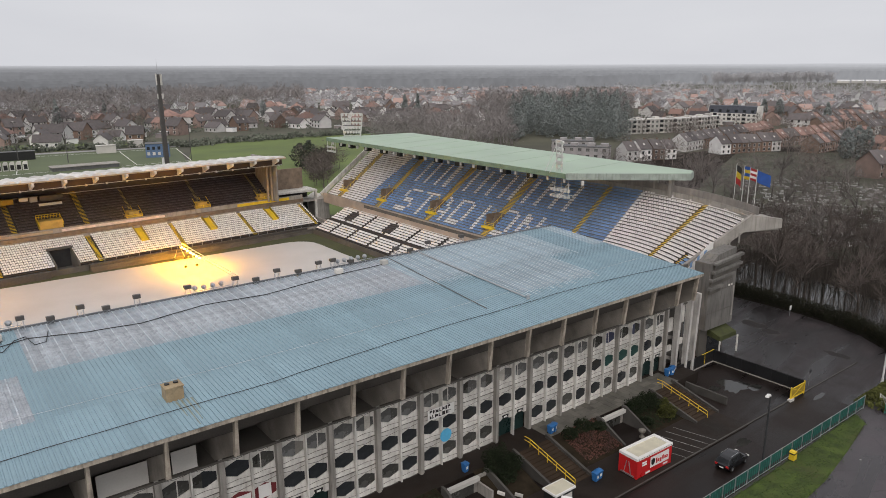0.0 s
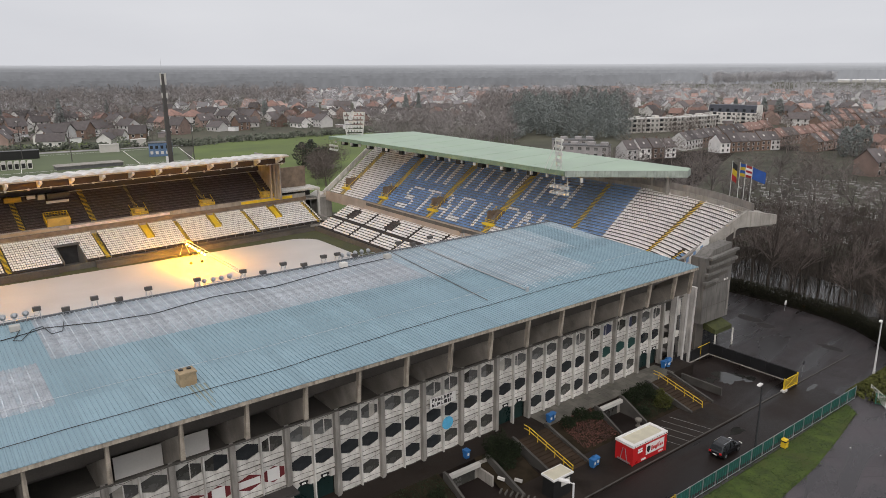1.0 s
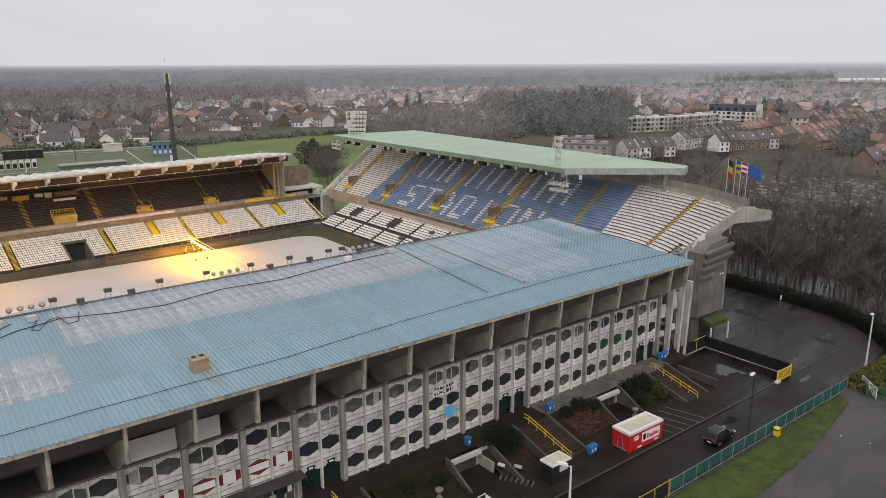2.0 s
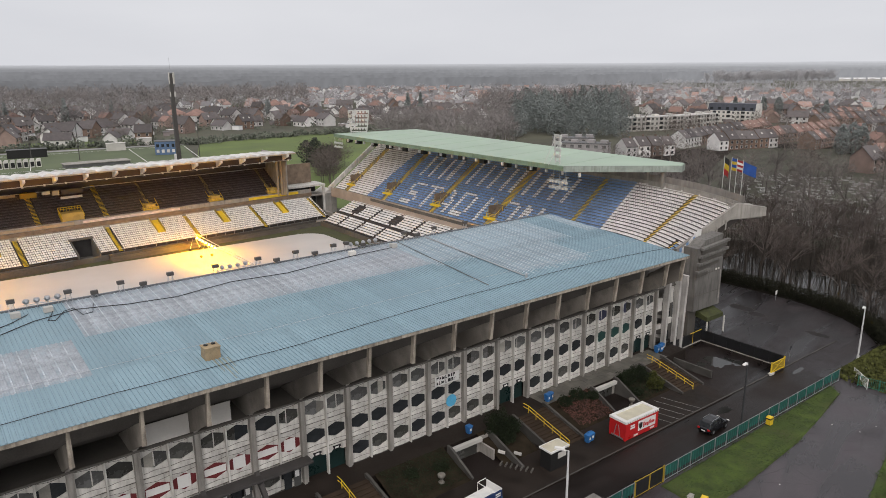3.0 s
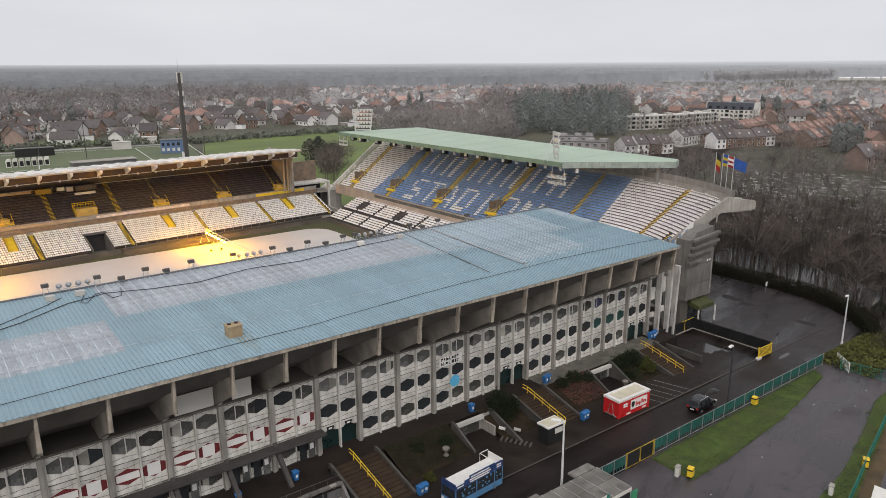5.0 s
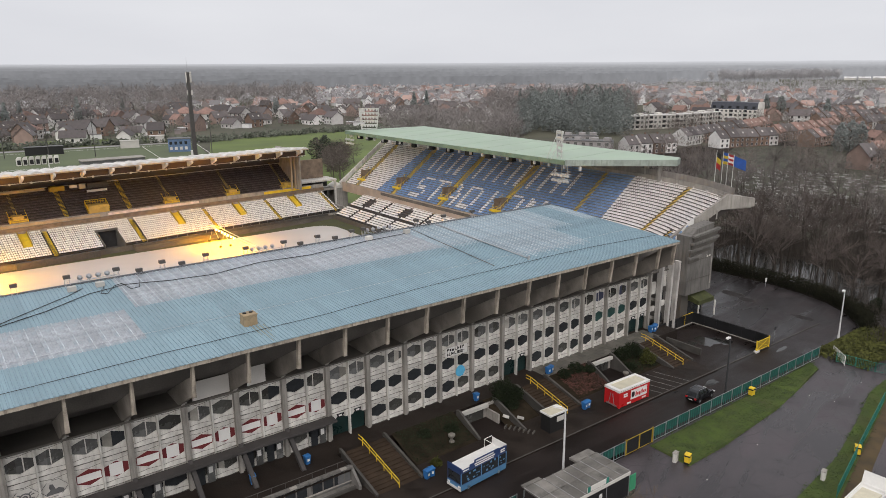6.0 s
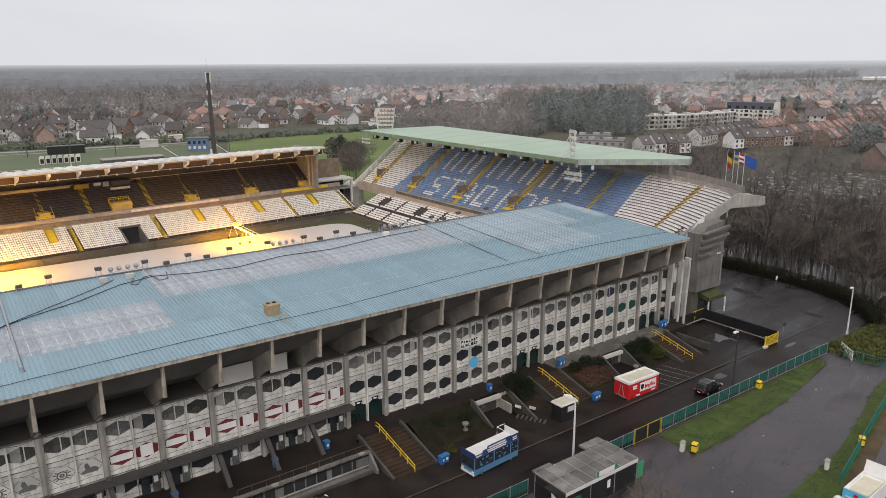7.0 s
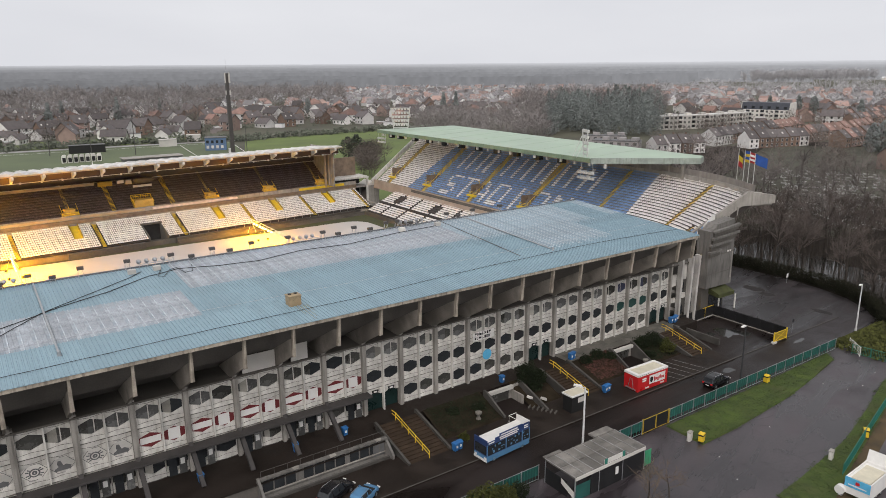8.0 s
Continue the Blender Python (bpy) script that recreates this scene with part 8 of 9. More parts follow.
# leafless trees round the bend of the road
near_kinds = [tree_thing(*bare_tree(40 + i, 1.0 * h, sp, 9, 7, 6, 0.03), "leafless grey-brown tree with fine branching twigs") for i, (h, sp) in enumerate(((15, 0.8), (13, 1.0), (17, 0.7), (12, 0.9), (9, 1.1)))]
# mist over the farther trees is painted as paler twigs and bark
MID_TWIG = material("mist_paled_twigs", (0.165, 0.145, 0.135), 0.9, 0.3, 0.15, 3, 0, per_object=0.2)
MID_BARK = material("mist_paled_bark", (0.10, 0.088, 0.08), 0.9, 0.3, 0.7, 8, 0.2, per_object=0.2)
far_kinds = [tree_thing(*bare_tree(140 + i, 1.0 * h, sp, 9, 7, 6, 0.03), "leafless pale brown tree in the churchyard", (MID_BARK, MID_TWIG), group="bare trees in the churchyard") for i, (h, sp) in enumerate(((15, 0.8), (13, 1.0), (17, 0.7), (12, 0.9), (9, 1.1)))]
EDGE = [(68, 46), (74, 31), (76.8, 18), (77.2, 8), (77, 1), (76, -5), (74, -10.5), (71, -15), (67, -18.4), (63, -21.3)]


def beyond_edge(x, y):
    """Metres that a place lies outside the bend of the road; minus: on it."""
    best = 1e9
    for (ax, ay), (bx, by) in zip(EDGE, EDGE[1:]):
        d = Vector((bx - ax, by - ay))
        f = min(1, max(0, ((x - ax) * d.x + (y - ay) * d.y) / d.length_squared))
        q = Vector((x - ax - d.x * f, y - ay - d.y * f))
        side = d.x * (y - ay) - d.y * (x - ax)
        if q.length < abs(best):
            best = q.length if side > 0 else -q.length
    return best


used = [0, 0]
placed = []
while len(placed) < 210:
    b, d = rng.uniform(12, 40), rng.uniform(118, 330) if rng.random() < 0.75 else rng.uniform(118, 180)
    p = spot(b, d)
    e = beyond_edge(p.x, p.y)
    if e < 3 or (5 < e < 20 and rng.random() < 0.6):
        continue
    if 255 < d < 300 and 16 < b < 27 and rng.random() < 0.7:
        continue
    if any((p - q).length < 3.2 for q in placed):
        continue
    placed.append(p)
    far = d > 200
    kinds = far_kinds if far else near_kinds
    src = kinds[rng.randrange(5)]
    k = rng.uniform(0.75, 1.12)
    m = Matrix.Translation((p.x, p.y, -0.06)) @ Matrix.Rotation(rng.uniform(0, 6.28), 4, "Z") @ Matrix.Diagonal((k, k, k * rng.uniform(0.9, 1.1), 1))
    if used[far] < 5:
        kinds[used[far]].matrix_basis = m
        used[far] += 1
    else:
        copy_thing(src, m)

# thicket under the trees and a low clipped hedge along the bend
s = Shape()
r2 = random.Random(5)
for _ in range(9000):
    b, d = r2.uniform(13, 40), r2.uniform(112, 260)
    p = spot(b, d)
    e = beyond_edge(p.x, p.y)
    if e < 2.2 or (7 < e < 19 and r2.random() < 0.85):
        continue
    for k in range(3):
        a = p + Vector((r2.gauss(0, 0.4), r2.gauss(0, 0.4), 0))
        blade(s, a, a + Vector((r2.gauss(0, 0.8), r2.gauss(0, 0.8), r2.uniform(1.0, 4.6))), 0.045)
solid("undergrowth", s, BARK, "dense brown leafless undergrowth beneath the trees", "undergrowth", kind="stuff")
s = Shape()
for (ax, ay), (bx, by) in zip(EDGE, EDGE[1:]):
    n = int(math.hypot(bx - ax, by - ay) * 300)
    for i in range(n):
        f = r2.random()
        off = Vector((by - ay, ax - bx)).normalized() * -r2.uniform(-0.1, 2.5)
        c = Vector((ax + (bx - ax) * f + off.x, ay + (by - ay) * f + off.y, r2.uniform(0.0, 2.6)))
        u = Vector((r2.gauss(0, 1), r2.gauss(0, 1), r2.gauss(0, 1))).normalized() * 0.15
        w = u.orthogonal().normalized() * 0.1
        s.add([c - u, c - w, c + u, c + w], [(0, 1, 2, 3)])
HEDGE = material("dark_hedge_leaf", (0.017, 0.0175, 0.011), 0.95, 0.3, 0.6, 6, 0, per_island=0.15, spec=0.06)
solid("roadside_hedge", s, HEDGE, "low dark clipped hedge following the bend", "hedge", kind="stuff")
sheet("water", [(88, 27), (84.5, 16), (83, 6), (82.5, -2), (81, -8), (78, -13), (84, -20), (94, -12), (100, 6), (104, 26)], -0.02, WATER, "still dark pond behind the hedge", "water")

GRAVE = material("grey_grave_stone", (0.33, 0.325, 0.31), 0.7, 0.3, 0.2, 5, 0.1, per_island=0.4)
# graves seen between the trees
s = Shape()
for i in range(640):
    b, d = r2.uniform(14, 30), r2.uniform(212, 330)
    p = spot(b, d)
    p = Vector((round(p.x / 3.2) * 3.2 + r2.uniform(-0.3, 0.3), p.y, 0))
    m = Matrix.Translation(p) @ Matrix.Rotation(radians(20 + r2.gauss(0, 4)), 4, "Z")
    s.box(-0.45, 0.45, -0.95, 0.95, -0.05, 0.28, m)
    s.box(-0.4, 0.4, 0.95, 1.08, -0.05, 0.85, m)
solid("gravestones", s, GRAVE, "rows of pale grey gravestones among trees", "gravestones", kind="stuff")

# ---- houses ----
def house(w, d, eave, ridge, wall, roof, label, hip=False, skylights=0, storeys=2, name="house"):
    t = thing(name, label, "house", "houses of the town")
    s = Shape()
    s.prism([(-d / 2, 0), (d / 2, 0), (d / 2, eave), (0, ridge - 0.15 if not hip else eave), (-d / 2, eave)], lambda u, v, q: (q, u, v), -w / 2, w / 2)
    part("wall", s, wall, t)
    s = Shape()
    o = 0.45
    over = o if name == "house" else 0.0
    inset = d * 0.42 if hip else -over
    for side in (-1, 1):
        y = side * (d / 2 + o)
        ze = eave - (ridge - eave) * o / (d / 2)
        a = [(-w / 2 - over, y, ze), (w / 2 + over, y, ze), (w / 2 - inset, 0, ridge), (-w / 2 + inset, 0, ridge)]
        s.add(a + [(x, q, z + 0.22) for x, q, z in a], [(3, 2, 1, 0), (4, 5, 6, 7), (0, 1, 5, 4), (1, 2, 6, 5), (3, 0, 4, 7), (2, 3, 7, 6)])
        if hip:
            x = side * (w / 2 + o)
            a = [(x, -d / 2 - o, ze), (x, d / 2 + o, ze), (side * (w / 2 - inset), 0, ridge)]
            s.add(a + [(p, q, z + 0.22) for p, q, z in a], [(2, 1, 0), (3, 4, 5), (0, 1, 4, 3), (1, 2, 5, 4), (2, 0, 3, 5)])
    part("roof", s, roof, t)
    s = Shape().box(w * 0.22, w * 0.22 + 0.7, -0.35, 0.35, ridge - 1.0, ridge + 0.9)
    part("chimney", s, BRICK_BROWN, t)
    win = Shape().box(-0.72, 0.72, -0.03, 0.03, -0.82, 0.82).box(-0.6, 0.6, -0.05, 0.05, -0.7, 0.7).mesh("window")
    win.materials.append(WHITE)
    win.materials.append(PANE)
    for i, poly in enumerate(win.polygons):
        poly.material_index = int(i > 5)
    n = max(2, int(w / 3.4))
    for side in ((-1, 1) if name == "house" else (-1,)):
        for i in range(n):
            for q in range(storeys):
                x, z = (i + 0.5) * w / n - w / 2, 1.5 + 2.6 * q
                if z + 0.8 < eave:
                    part("window", win, WHITE, t, m=pose(x, side * (d / 2 + 0.02), z))
    for i in range(skylights):
        x = (i + 0.5) * w / skylights - w / 2
        y = -d * 0.27
        z = eave + (ridge - eave) * (1 - abs(y) / (d / 2)) + 0.25
        sk = Shape().box(-0.45, 0.45, -0.6, 0.6, -0.04, 0.05).mesh("skylight")
        sk.materials.append(PLASTER)
        part("skylight", sk, PLASTER, t, m=pose(x, y, z, math.degrees(math.atan2(ridge - eave, d / 2))))
    return t


KINDS = [
    house(10, 9, 5.4, 9.2, BRICK_RED, TILE_RED, "red brick house under an orange-red tiled roof", skylights=2),
    house(12, 9, 5.2, 8.8, HOUSE_PALE, TILE_DARK, "pale plastered house with dark tiled roof"),
    house(9, 9, 5.6, 9.8, BRICK_BROWN, TILE_DARK, "brown brick house with steep dark roof", skylights=2),
    house(13, 8, 3.2, 6.6, HOUSE_PALE, TILE_DARK, "low white bungalow with grey roof", storeys=1),
    house(12, 12, 5.6, 9.6, HOUSE_PALE, TILE_RED, "pale villa under a hipped red roof", hip=True),
    house(9, 8, 5.4, 9.4, BRICK_RED, TILE_DARK, "red brick house with dark gabled roof", skylights=1),
    house(7.0, 9.5, 5.9, 9.9, BRICK_BROWN, TILE_DARK, "brown brick terraced house with dark roof and skylight", skylights=1, name="terraced_house"),
    house(7.0, 9.5, 5.7, 9.6, BRICK_RED, TILE_RED, "red brick terraced house with orange-brown roof", skylights=1, name="terraced_house"),
    house(7.0, 9.5, 5.9, 9.8, HOUSE_PALE, TILE_DARK, "pale rendered terraced house with dark roof", skylights=1, name="terraced_house"),
]
made, spots = [0] * len(KINDS), []


def put_house(kind, p, turn, k=1.0):
    m = Matrix.Translation((p.x, p.y, -0.06)) @ Matrix.Rotation(turn, 4, "Z") @ Matrix.Diagonal((k, k, k, 1))
    if made[kind] == 0:
        KINDS[kind].matrix_basis = m
    else:
        copy_thing(KINDS[kind], m)
    made[kind] += 1
    spots.append(p)


def no_house(b, d):
    """Wood, meadow, playing field and water keep clear of houses."""
    if 38.0 < b < 49 and 330 < d < 800:
        return True
    if 49 <= b < 57 and d < 560:
        return True
    if 55 < b < 72 and d < 545:
        return True
    if b > 66 and d < 480:
        return True
    if b < 38 and d < 345 or 22 < b < 38 and d < 600:
        return True
    return d < 350 or (b > 66 and d > 880) or (b < 32 and d > 1250)


def terrace_row(ax, ay, bx, by, kinds):
    """Houses wall to wall from a to b, their fronts to the south-west."""
    a, b = Vector((ax, ay, 0)), Vector((bx, by, 0))
    n = max(1, round((b - a).length / 7.0))
    turn = math.atan2(by - ay, bx - ax)
    if math.cos(turn) < 0:
        turn += math.pi
    for i in range(n):
        put_house(kinds[(i * 7 + i // 3) % len(kinds)], a.lerp(b, (i + 0.5) / n), turn, 1.0 + 0.03 * ((i * 5) % 3 - 1))


# white apartment blocks
def apartment(x, y, w, d, storeys, turn, label, dark_top, wall=None):
    wall = wall or PLASTER
    t = thing("apartment_building", label, "apartment building", m=pose(x, y, -0.06, 0, 0, turn))
    h = storeys * 3.1
    part("wall", Shape().box(-w / 2, w / 2, -d / 2, d / 2, 0, h), wall, t)
    if dark_top:
        s = Shape().prism([(-d / 2, h), (d / 2, h), (d / 2 - 1.6, h + 5.4), (-d / 2 + 1.6, h + 5.4)], lambda u, v, q: (q, u, v), -w / 2 + 0.3, w / 2 - 0.3)
        part("roof", s, SLATE, t)
        for side in (-1, 1):
            part("gable", Shape().prism([(-d / 2, h), (d / 2, h), (d / 2 - 1.6, h + 5.7), (-d / 2 + 1.6, h + 5.7)], lambda u, v, q: (q, u, v), side * w / 2 - 0.28, side * w / 2 + 0.28), wall, t)
        for i in range(6):
            xx = -w / 2 + w * (i + 0.5) / 6
            part("dormer", Shape().box(xx - 1.1, xx + 1.1, -d / 2 + 0.2, -d / 2 + 1.6, h + 0.5, h + 2.6), PANE, t)
    else:
        part("roof", Shape().box(-w / 2 - 0.2, w / 2 + 0.2, -d / 2 - 0.2, d / 2 + 0.2, h, h + 0.35), ROOF_WHITE if wall is PLASTER else DARK_GREY, t)
        for f in (-0.3, 0.05, 0.32):
            part("roof_unit", Shape().box(w * f, w * f + 3.6, -2, 2, h + 0.35, h + 1.7), wall, t)
    win = Shape().box(-0.85, 0.85, -0.06, 0.06, -0.75, 0.75).mesh("window")
    win.materials.append(PANE_GREY)
    n = int(w / 3.6)
    for q in range(storeys):
        for i in range(n):
            xx = (i + 0.5) * w / n - w / 2
            if i % 3 == 1 and wall is PLASTER:
                part("balcony", Shape().box(xx - 1.5, xx + 1.5, -d / 2 - 1.3, -d / 2 - 0.003, 3.1 * q + 0.1, 3.1 * q + 1.0), wall, t)
                part("recess", Shape().box(xx - 1.4, xx + 1.4, -d / 2 - 0.05, -d / 2 + 0.05, 3.1 * q + 1.05, 3.1 * q + 2.8), PANE, t)
            else:
                part("window", win, PANE, t, m=pose(xx, -d / 2, 3.1 * q + 1.7))
    for q in range(storeys):
        for yy in (-d / 4, d / 4):
            part("window", win, PANE, t, m=pose(-w / 2, yy, 3.1 * q + 1.7, 0, 0, 90))
    spots.append(Vector((x, y, 0)))


SLATE = material("blue_black_slate", (0.06, 0.065, 0.08), 0.6, 0.25, 0.5, 5, 0.1)
WALL_BROWN = material("grey_cladding", (0.31, 0.295, 0.29), 0.85, 0.2, 0.3, 6, 0.1)
apartment(366, 249, 44, 11, 3, -17.5, "white three-storey flat-roofed apartment block", False)
apartment(410, 242, 42, 11, 3, 0.5, "white flat-roofed apartment block with balconies", False)
apartment(473, 249, 37, 15, 3, -78.6, "white apartment block with dark mansard roof", True)
apartment(222, 181, 24, 9, 2, -59, "grey flat-roofed building behind the green roof", False, WALL_BROWN)
apartment(238, 204, 22, 9, 2, -45, "low grey flat-roofed block near the wood", False, WALL_BROWN)
# terraced streets on the east side
terrace_row(284, 170, 408, 188, (8, 6, 6, 6, 7, 7, 6))
terrace_row(290, 152, 330, 141, (8, 6, 6))
terrace_row(338, 149, 396, 151, (7, 7, 6, 7))
terrace_row(402, 152, 440, 158, (7, 7))
terrace_row(228, 164, 258, 156, (8, 8, 6))
terrace_row(330, 122, 410, 128, (6, 7, 6))
terrace_row(500, 215, 590, 205, (6, 7, 6))
terrace_row(470, 185, 600, 168, (6, 6, 7))
terrace_row(460, 150, 560, 138, (6, 7, 6, 8))
terrace_row(430, 118, 540, 98, (6, 6, 7))
tries = 0
while len(spots) < 330 and tries < 9000:
    tries += 1
    b = rng.uniform(17, 88)
    d = 350 + 430 * rng.random() ** 1.1
    if no_house(b, d):
        continue
    p = spot(b, d)
    if any((p - q).length < 14.5 for q in spots):
        continue
    street = noise.noise((p.x * 0.004, p.y * 0.004, 0)) * 1.6 + 0.4
    kind = rng.choices(range(6), (3, 3, 3, 2, 1, 3) if b < 45 else (1, 5, 2, 6, 1, 2))[0]
    put_house(kind, p, street + rng.choice((0, math.pi / 2)) + rng.gauss(0, 0.05), rng.uniform(0.9, 1.15))

# the town goes on beyond, with sheds and garages between the houses
WALL_FAR = material("pale_far_walls", (0.66, 0.655, 0.65), 0.85, 0.1, 0.02, 0.5, 0, per_island=0.25)
far_walls, far_brick, far_red, far_dark = Shape(), Shape(), Shape(), Shape()
r4 = random.Random(404)
far_spots = []


def far_house(p, turn, w, d, eave, ridge, pale_wall, red):
    m = Matrix.Translation((p.x, p.y, -0.06)) @ Matrix.Rotation(turn, 4, "Z")
    wall, roof = (far_walls if pale_wall else far_brick), (far_red if red else far_dark)
    wall.prism([(-d / 2, 0), (d / 2, 0), (d / 2, eave), (0, ridge - 0.1), (-d / 2, eave)], lambda u, v, q: m @ Vector((q, u, v)), -w / 2, w / 2)
    for side in (-1, 1):
        y = side * (d / 2 + 0.4)
        a = [(-w / 2 - 0.3, y, eave - 0.3), (w / 2 + 0.3, y, eave - 0.3), (w / 2 + 0.3, 0, ridge), (-w / 2 - 0.3, 0, ridge)]
        a = [m @ Vector(q) for q in a]
        roof.add(a + [q + Vector((0, 0, 0.25)) for q in a], [(3, 2, 1, 0), (4, 5, 6, 7), (0, 1, 5, 4), (1, 2, 6, 5), (3, 0, 4, 7), (2, 3, 7, 6)])


tries = 0
while len(far_spots) < 560 and tries < 12000:
    tries += 1
    b = r4.uniform(16, 66) if r4.random() < 0.85 else r4.uniform(60, 88)
    d = 780 + 640 * r4.random()
    if no_house(b, d) or d > 1180 + 6 * (b - 16) and b < 40:
        continue
    p = spot(b, d)
    if any((p - q).length < 15 for q in far_spots):
        continue
    far_spots.append(p)
    street = noise.noise((p.x * 0.004, p.y * 0.004, 0)) * 1.6 + 0.4
    far_house(p, street + r4.choice((0, math.pi / 2)), r4.uniform(8, 15), r4.uniform(8, 11), r4.uniform(3.2, 6), r4.uniform(7, 10.5), r4.random() < 0.55, r4.random() < 0.38)
for _ in range(620):
    b, d = r4.uniform(17, 88), r4.uniform(350, 860)
    if no_house(b, d):
        continue
    p = spot(b, d)
    near = min((p - q).length for q in spots)
    if near < 9.5:
        continue
    m = Matrix.Translation((p.x, p.y, -0.06)) @ Matrix.Rotation(r4.uniform(0, 3), 4, "Z")
    w, h = r4.uniform(2, 4.5), r4.uniform(2.4, 3.2)
    (far_walls if r4.random() < 0.6 else far_brick).box(-w, w, -2, 2, 0, h, m)
    (far_walls if r4.random() < 0.35 else far_dark).box(-w - 0.2, w + 0.2, -2.2, 2.2, h, h + 0.25, m)
# brick and roof colours lightened to paint haze over the far town
BRICK_FAR = material("hazed_brick_walls", (0.29, 0.255, 0.245), 0.9, 0.2, 0.02, 0.5, 0, per_island=0.35)
RED_FAR = material("hazed_red_roofs", (0.31, 0.215, 0.185), 0.8, 0.2, 0.02, 0.5, 0, per_island=0.35)
DARK_FAR = material("hazed_dark_roofs", (0.20, 0.19, 0.19), 0.8, 0.2, 0.02, 0.5, 0, per_island=0.35)
far_town = thing("far_town", "distant houses with white walls and tiled roofs", "houses", kind="stuff")
for name, sh, mt, lab in (("white_walls", far_walls, WALL_FAR, "pale rendered house walls"), ("brick_walls", far_brick, BRICK_FAR, "brick house walls"), ("red_roofs", far_red, RED_FAR, "red tiled roofs"), ("dark_roofs", far_dark, DARK_FAR, "dark tiled roofs")):
    tagged(part(name, sh, mt, far_town, lab), kind="stuff")

# ---- woods ----
def fuzzy_tree(seed, height, spread, twigs, w):
    """A bare tree for the distance: a trunk, boughs and a haze of slim twigs."""
    r = random.Random(seed)
    s = Shape()
    s.tube((0, 0, -0.2), (0, 0, height * 0.5), height * 0.016, height * 0.008, 3)
    for i in range(twigs):
        t = r.random()
        z0 = height * (0.2 + 0.55 * t)
        a = r.uniform(0, 6.283)
        reach = spread * height * (0.10 + 0.24 * math.sin(math.pi * (0.2 + 0.75 * t))) * r.uniform(0.4, 1.1)
        p = Vector((math.cos(a) * reach * 0.3, math.sin(a) * reach * 0.3, z0))
        q = Vector((math.cos(a) * reach * 1.2, math.sin(a) * reach * 1.2, z0 + height * r.uniform(0.03, 0.22)))
        if i % 2:
            p = q + Vector((r.gauss(0, 1), r.gauss(0, 1), r.gauss(0.3, 0.6))) * height * 0.05
            q = p + Vector((r.gauss(0, 1), r.gauss(0, 1), r.gauss(0.4, 0.7))) * height * 0.06
        side = Vector((r.gauss(0, 1), r.gauss(0, 1), r.gauss(0, 0.5))).normalized() * w * r.uniform(0.6, 1.4)
        mid = p.lerp(q, 0.6)
        s.add([p, mid - side, q, mid + side], [(0, 1, 2, 3)])
    return s


def wood_mass(name, label, places, mat, seed, height, twigs, w, spread=1.0, vary=(0.7, 1.15)):
    kinds = [fuzzy_tree(seed + i, height, spread, twigs, w) for i in range(5)]
    V, F, base = [], [], 0
    r = random.Random(seed)
    for p in places:
        sh = kinds[r.randrange(5)]
        k, a = r.uniform(*vary), r.uniform(0, 6.28)
        ca, sa = math.cos(a) * k, math.sin(a) * k
        q = np.array(sh.v)
        V.append(np.stack([q[:, 0] * ca - q[:, 1] * sa + p.x, q[:, 0] * sa + q[:, 1] * ca + p.y, q[:, 2] * k * r.uniform(0.9, 1.1) - 0.06], 1))
        F += [tuple(i + base for i in face) for face in sh.f]
        base += len(q)
    me = bpy.data.meshes.new(name)
    me.from_pydata(np.concatenate(V).tolist(), [], F)
    me.materials.append(mat)
    tagged(new(name, me), label, "woodland", "", "stuff")


# needle green lightened to paint haze over the distant evergreens
FIR = material("haze_paled_needles", (0.235, 0.255, 0.245), 0.9, 0.15, 0.03, 1, 0, per_island=0.08, spec=0.05)
GARDEN = material("dull_garden_green", (0.115, 0.125, 0.098), 0.9, 0.4, 0.1, 2, 0, per_island=0.4, spec=0.1)
SHRUB_TWIG = material("pale_brown_twigs", (0.13, 0.10, 0.075), 0.9, 0.3, 0.6, 5, 0)
LEAF_DULL = material("dull_dark_leaf", (0.05, 0.058, 0.042), 0.8, 0.35, 0.2, 3, 0, per_island=0.4)
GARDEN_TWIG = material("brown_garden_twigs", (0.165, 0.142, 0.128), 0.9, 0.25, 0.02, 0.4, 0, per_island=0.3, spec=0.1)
# twig colours lightened with distance: haze painted into the trees
HAZY_TWIG = material("haze_greyed_twigs", (0.235, 0.216, 0.208), 0.9, 0.25, 0.02, 0.4, 0, per_island=0.2, spec=0.1)
FAR_TWIG = material("haze_paled_twigs", (0.46, 0.452, 0.462), 0.9, 0.25, 0.02, 0.4, 0, per_island=0.2, spec=0.1)
pts = [spot(rng.uniform(46.5, 57.5), rng.uniform(400, 560)) for _ in range(170)]
wood_mass("tree_belt", "brown belt of bare trees behind the meadow", pts, HAZY_TWIG, 340, 18, 150, 0.16, 1.0)
pts = [spot(rng.uniform(37.8, 49.5), rng.uniform(590, 820)) for _ in range(190)]
wood_mass("woodland", "dense stand of tall bare trees", pts, HAZY_TWIG, 300, 25, 170, 0.2, 0.9)
pts, far_pts, tries = [], [], 0
while tries < 5200:
    tries += 1
    b, d = rng.uniform(15, 90), rng.uniform(345, 1380)
    if no_house(b, d) and not (b > 66 and d > 880) and not (b < 32 and d > 1250):
        continue
    if noise.noise((b * 0.5, d * 0.012, 7)) < -0.18:
        continue
    p = spot(b, d)
    if all((p - q).length > 6 for q in spots):
        (pts if d < 760 else far_pts).append(p)
wood_mass("garden_trees", "bare garden trees scattered between the houses", pts[:1100], GARDEN_TWIG, 320, 11, 96, 0.12, 1.1, (0.5, 1.25))
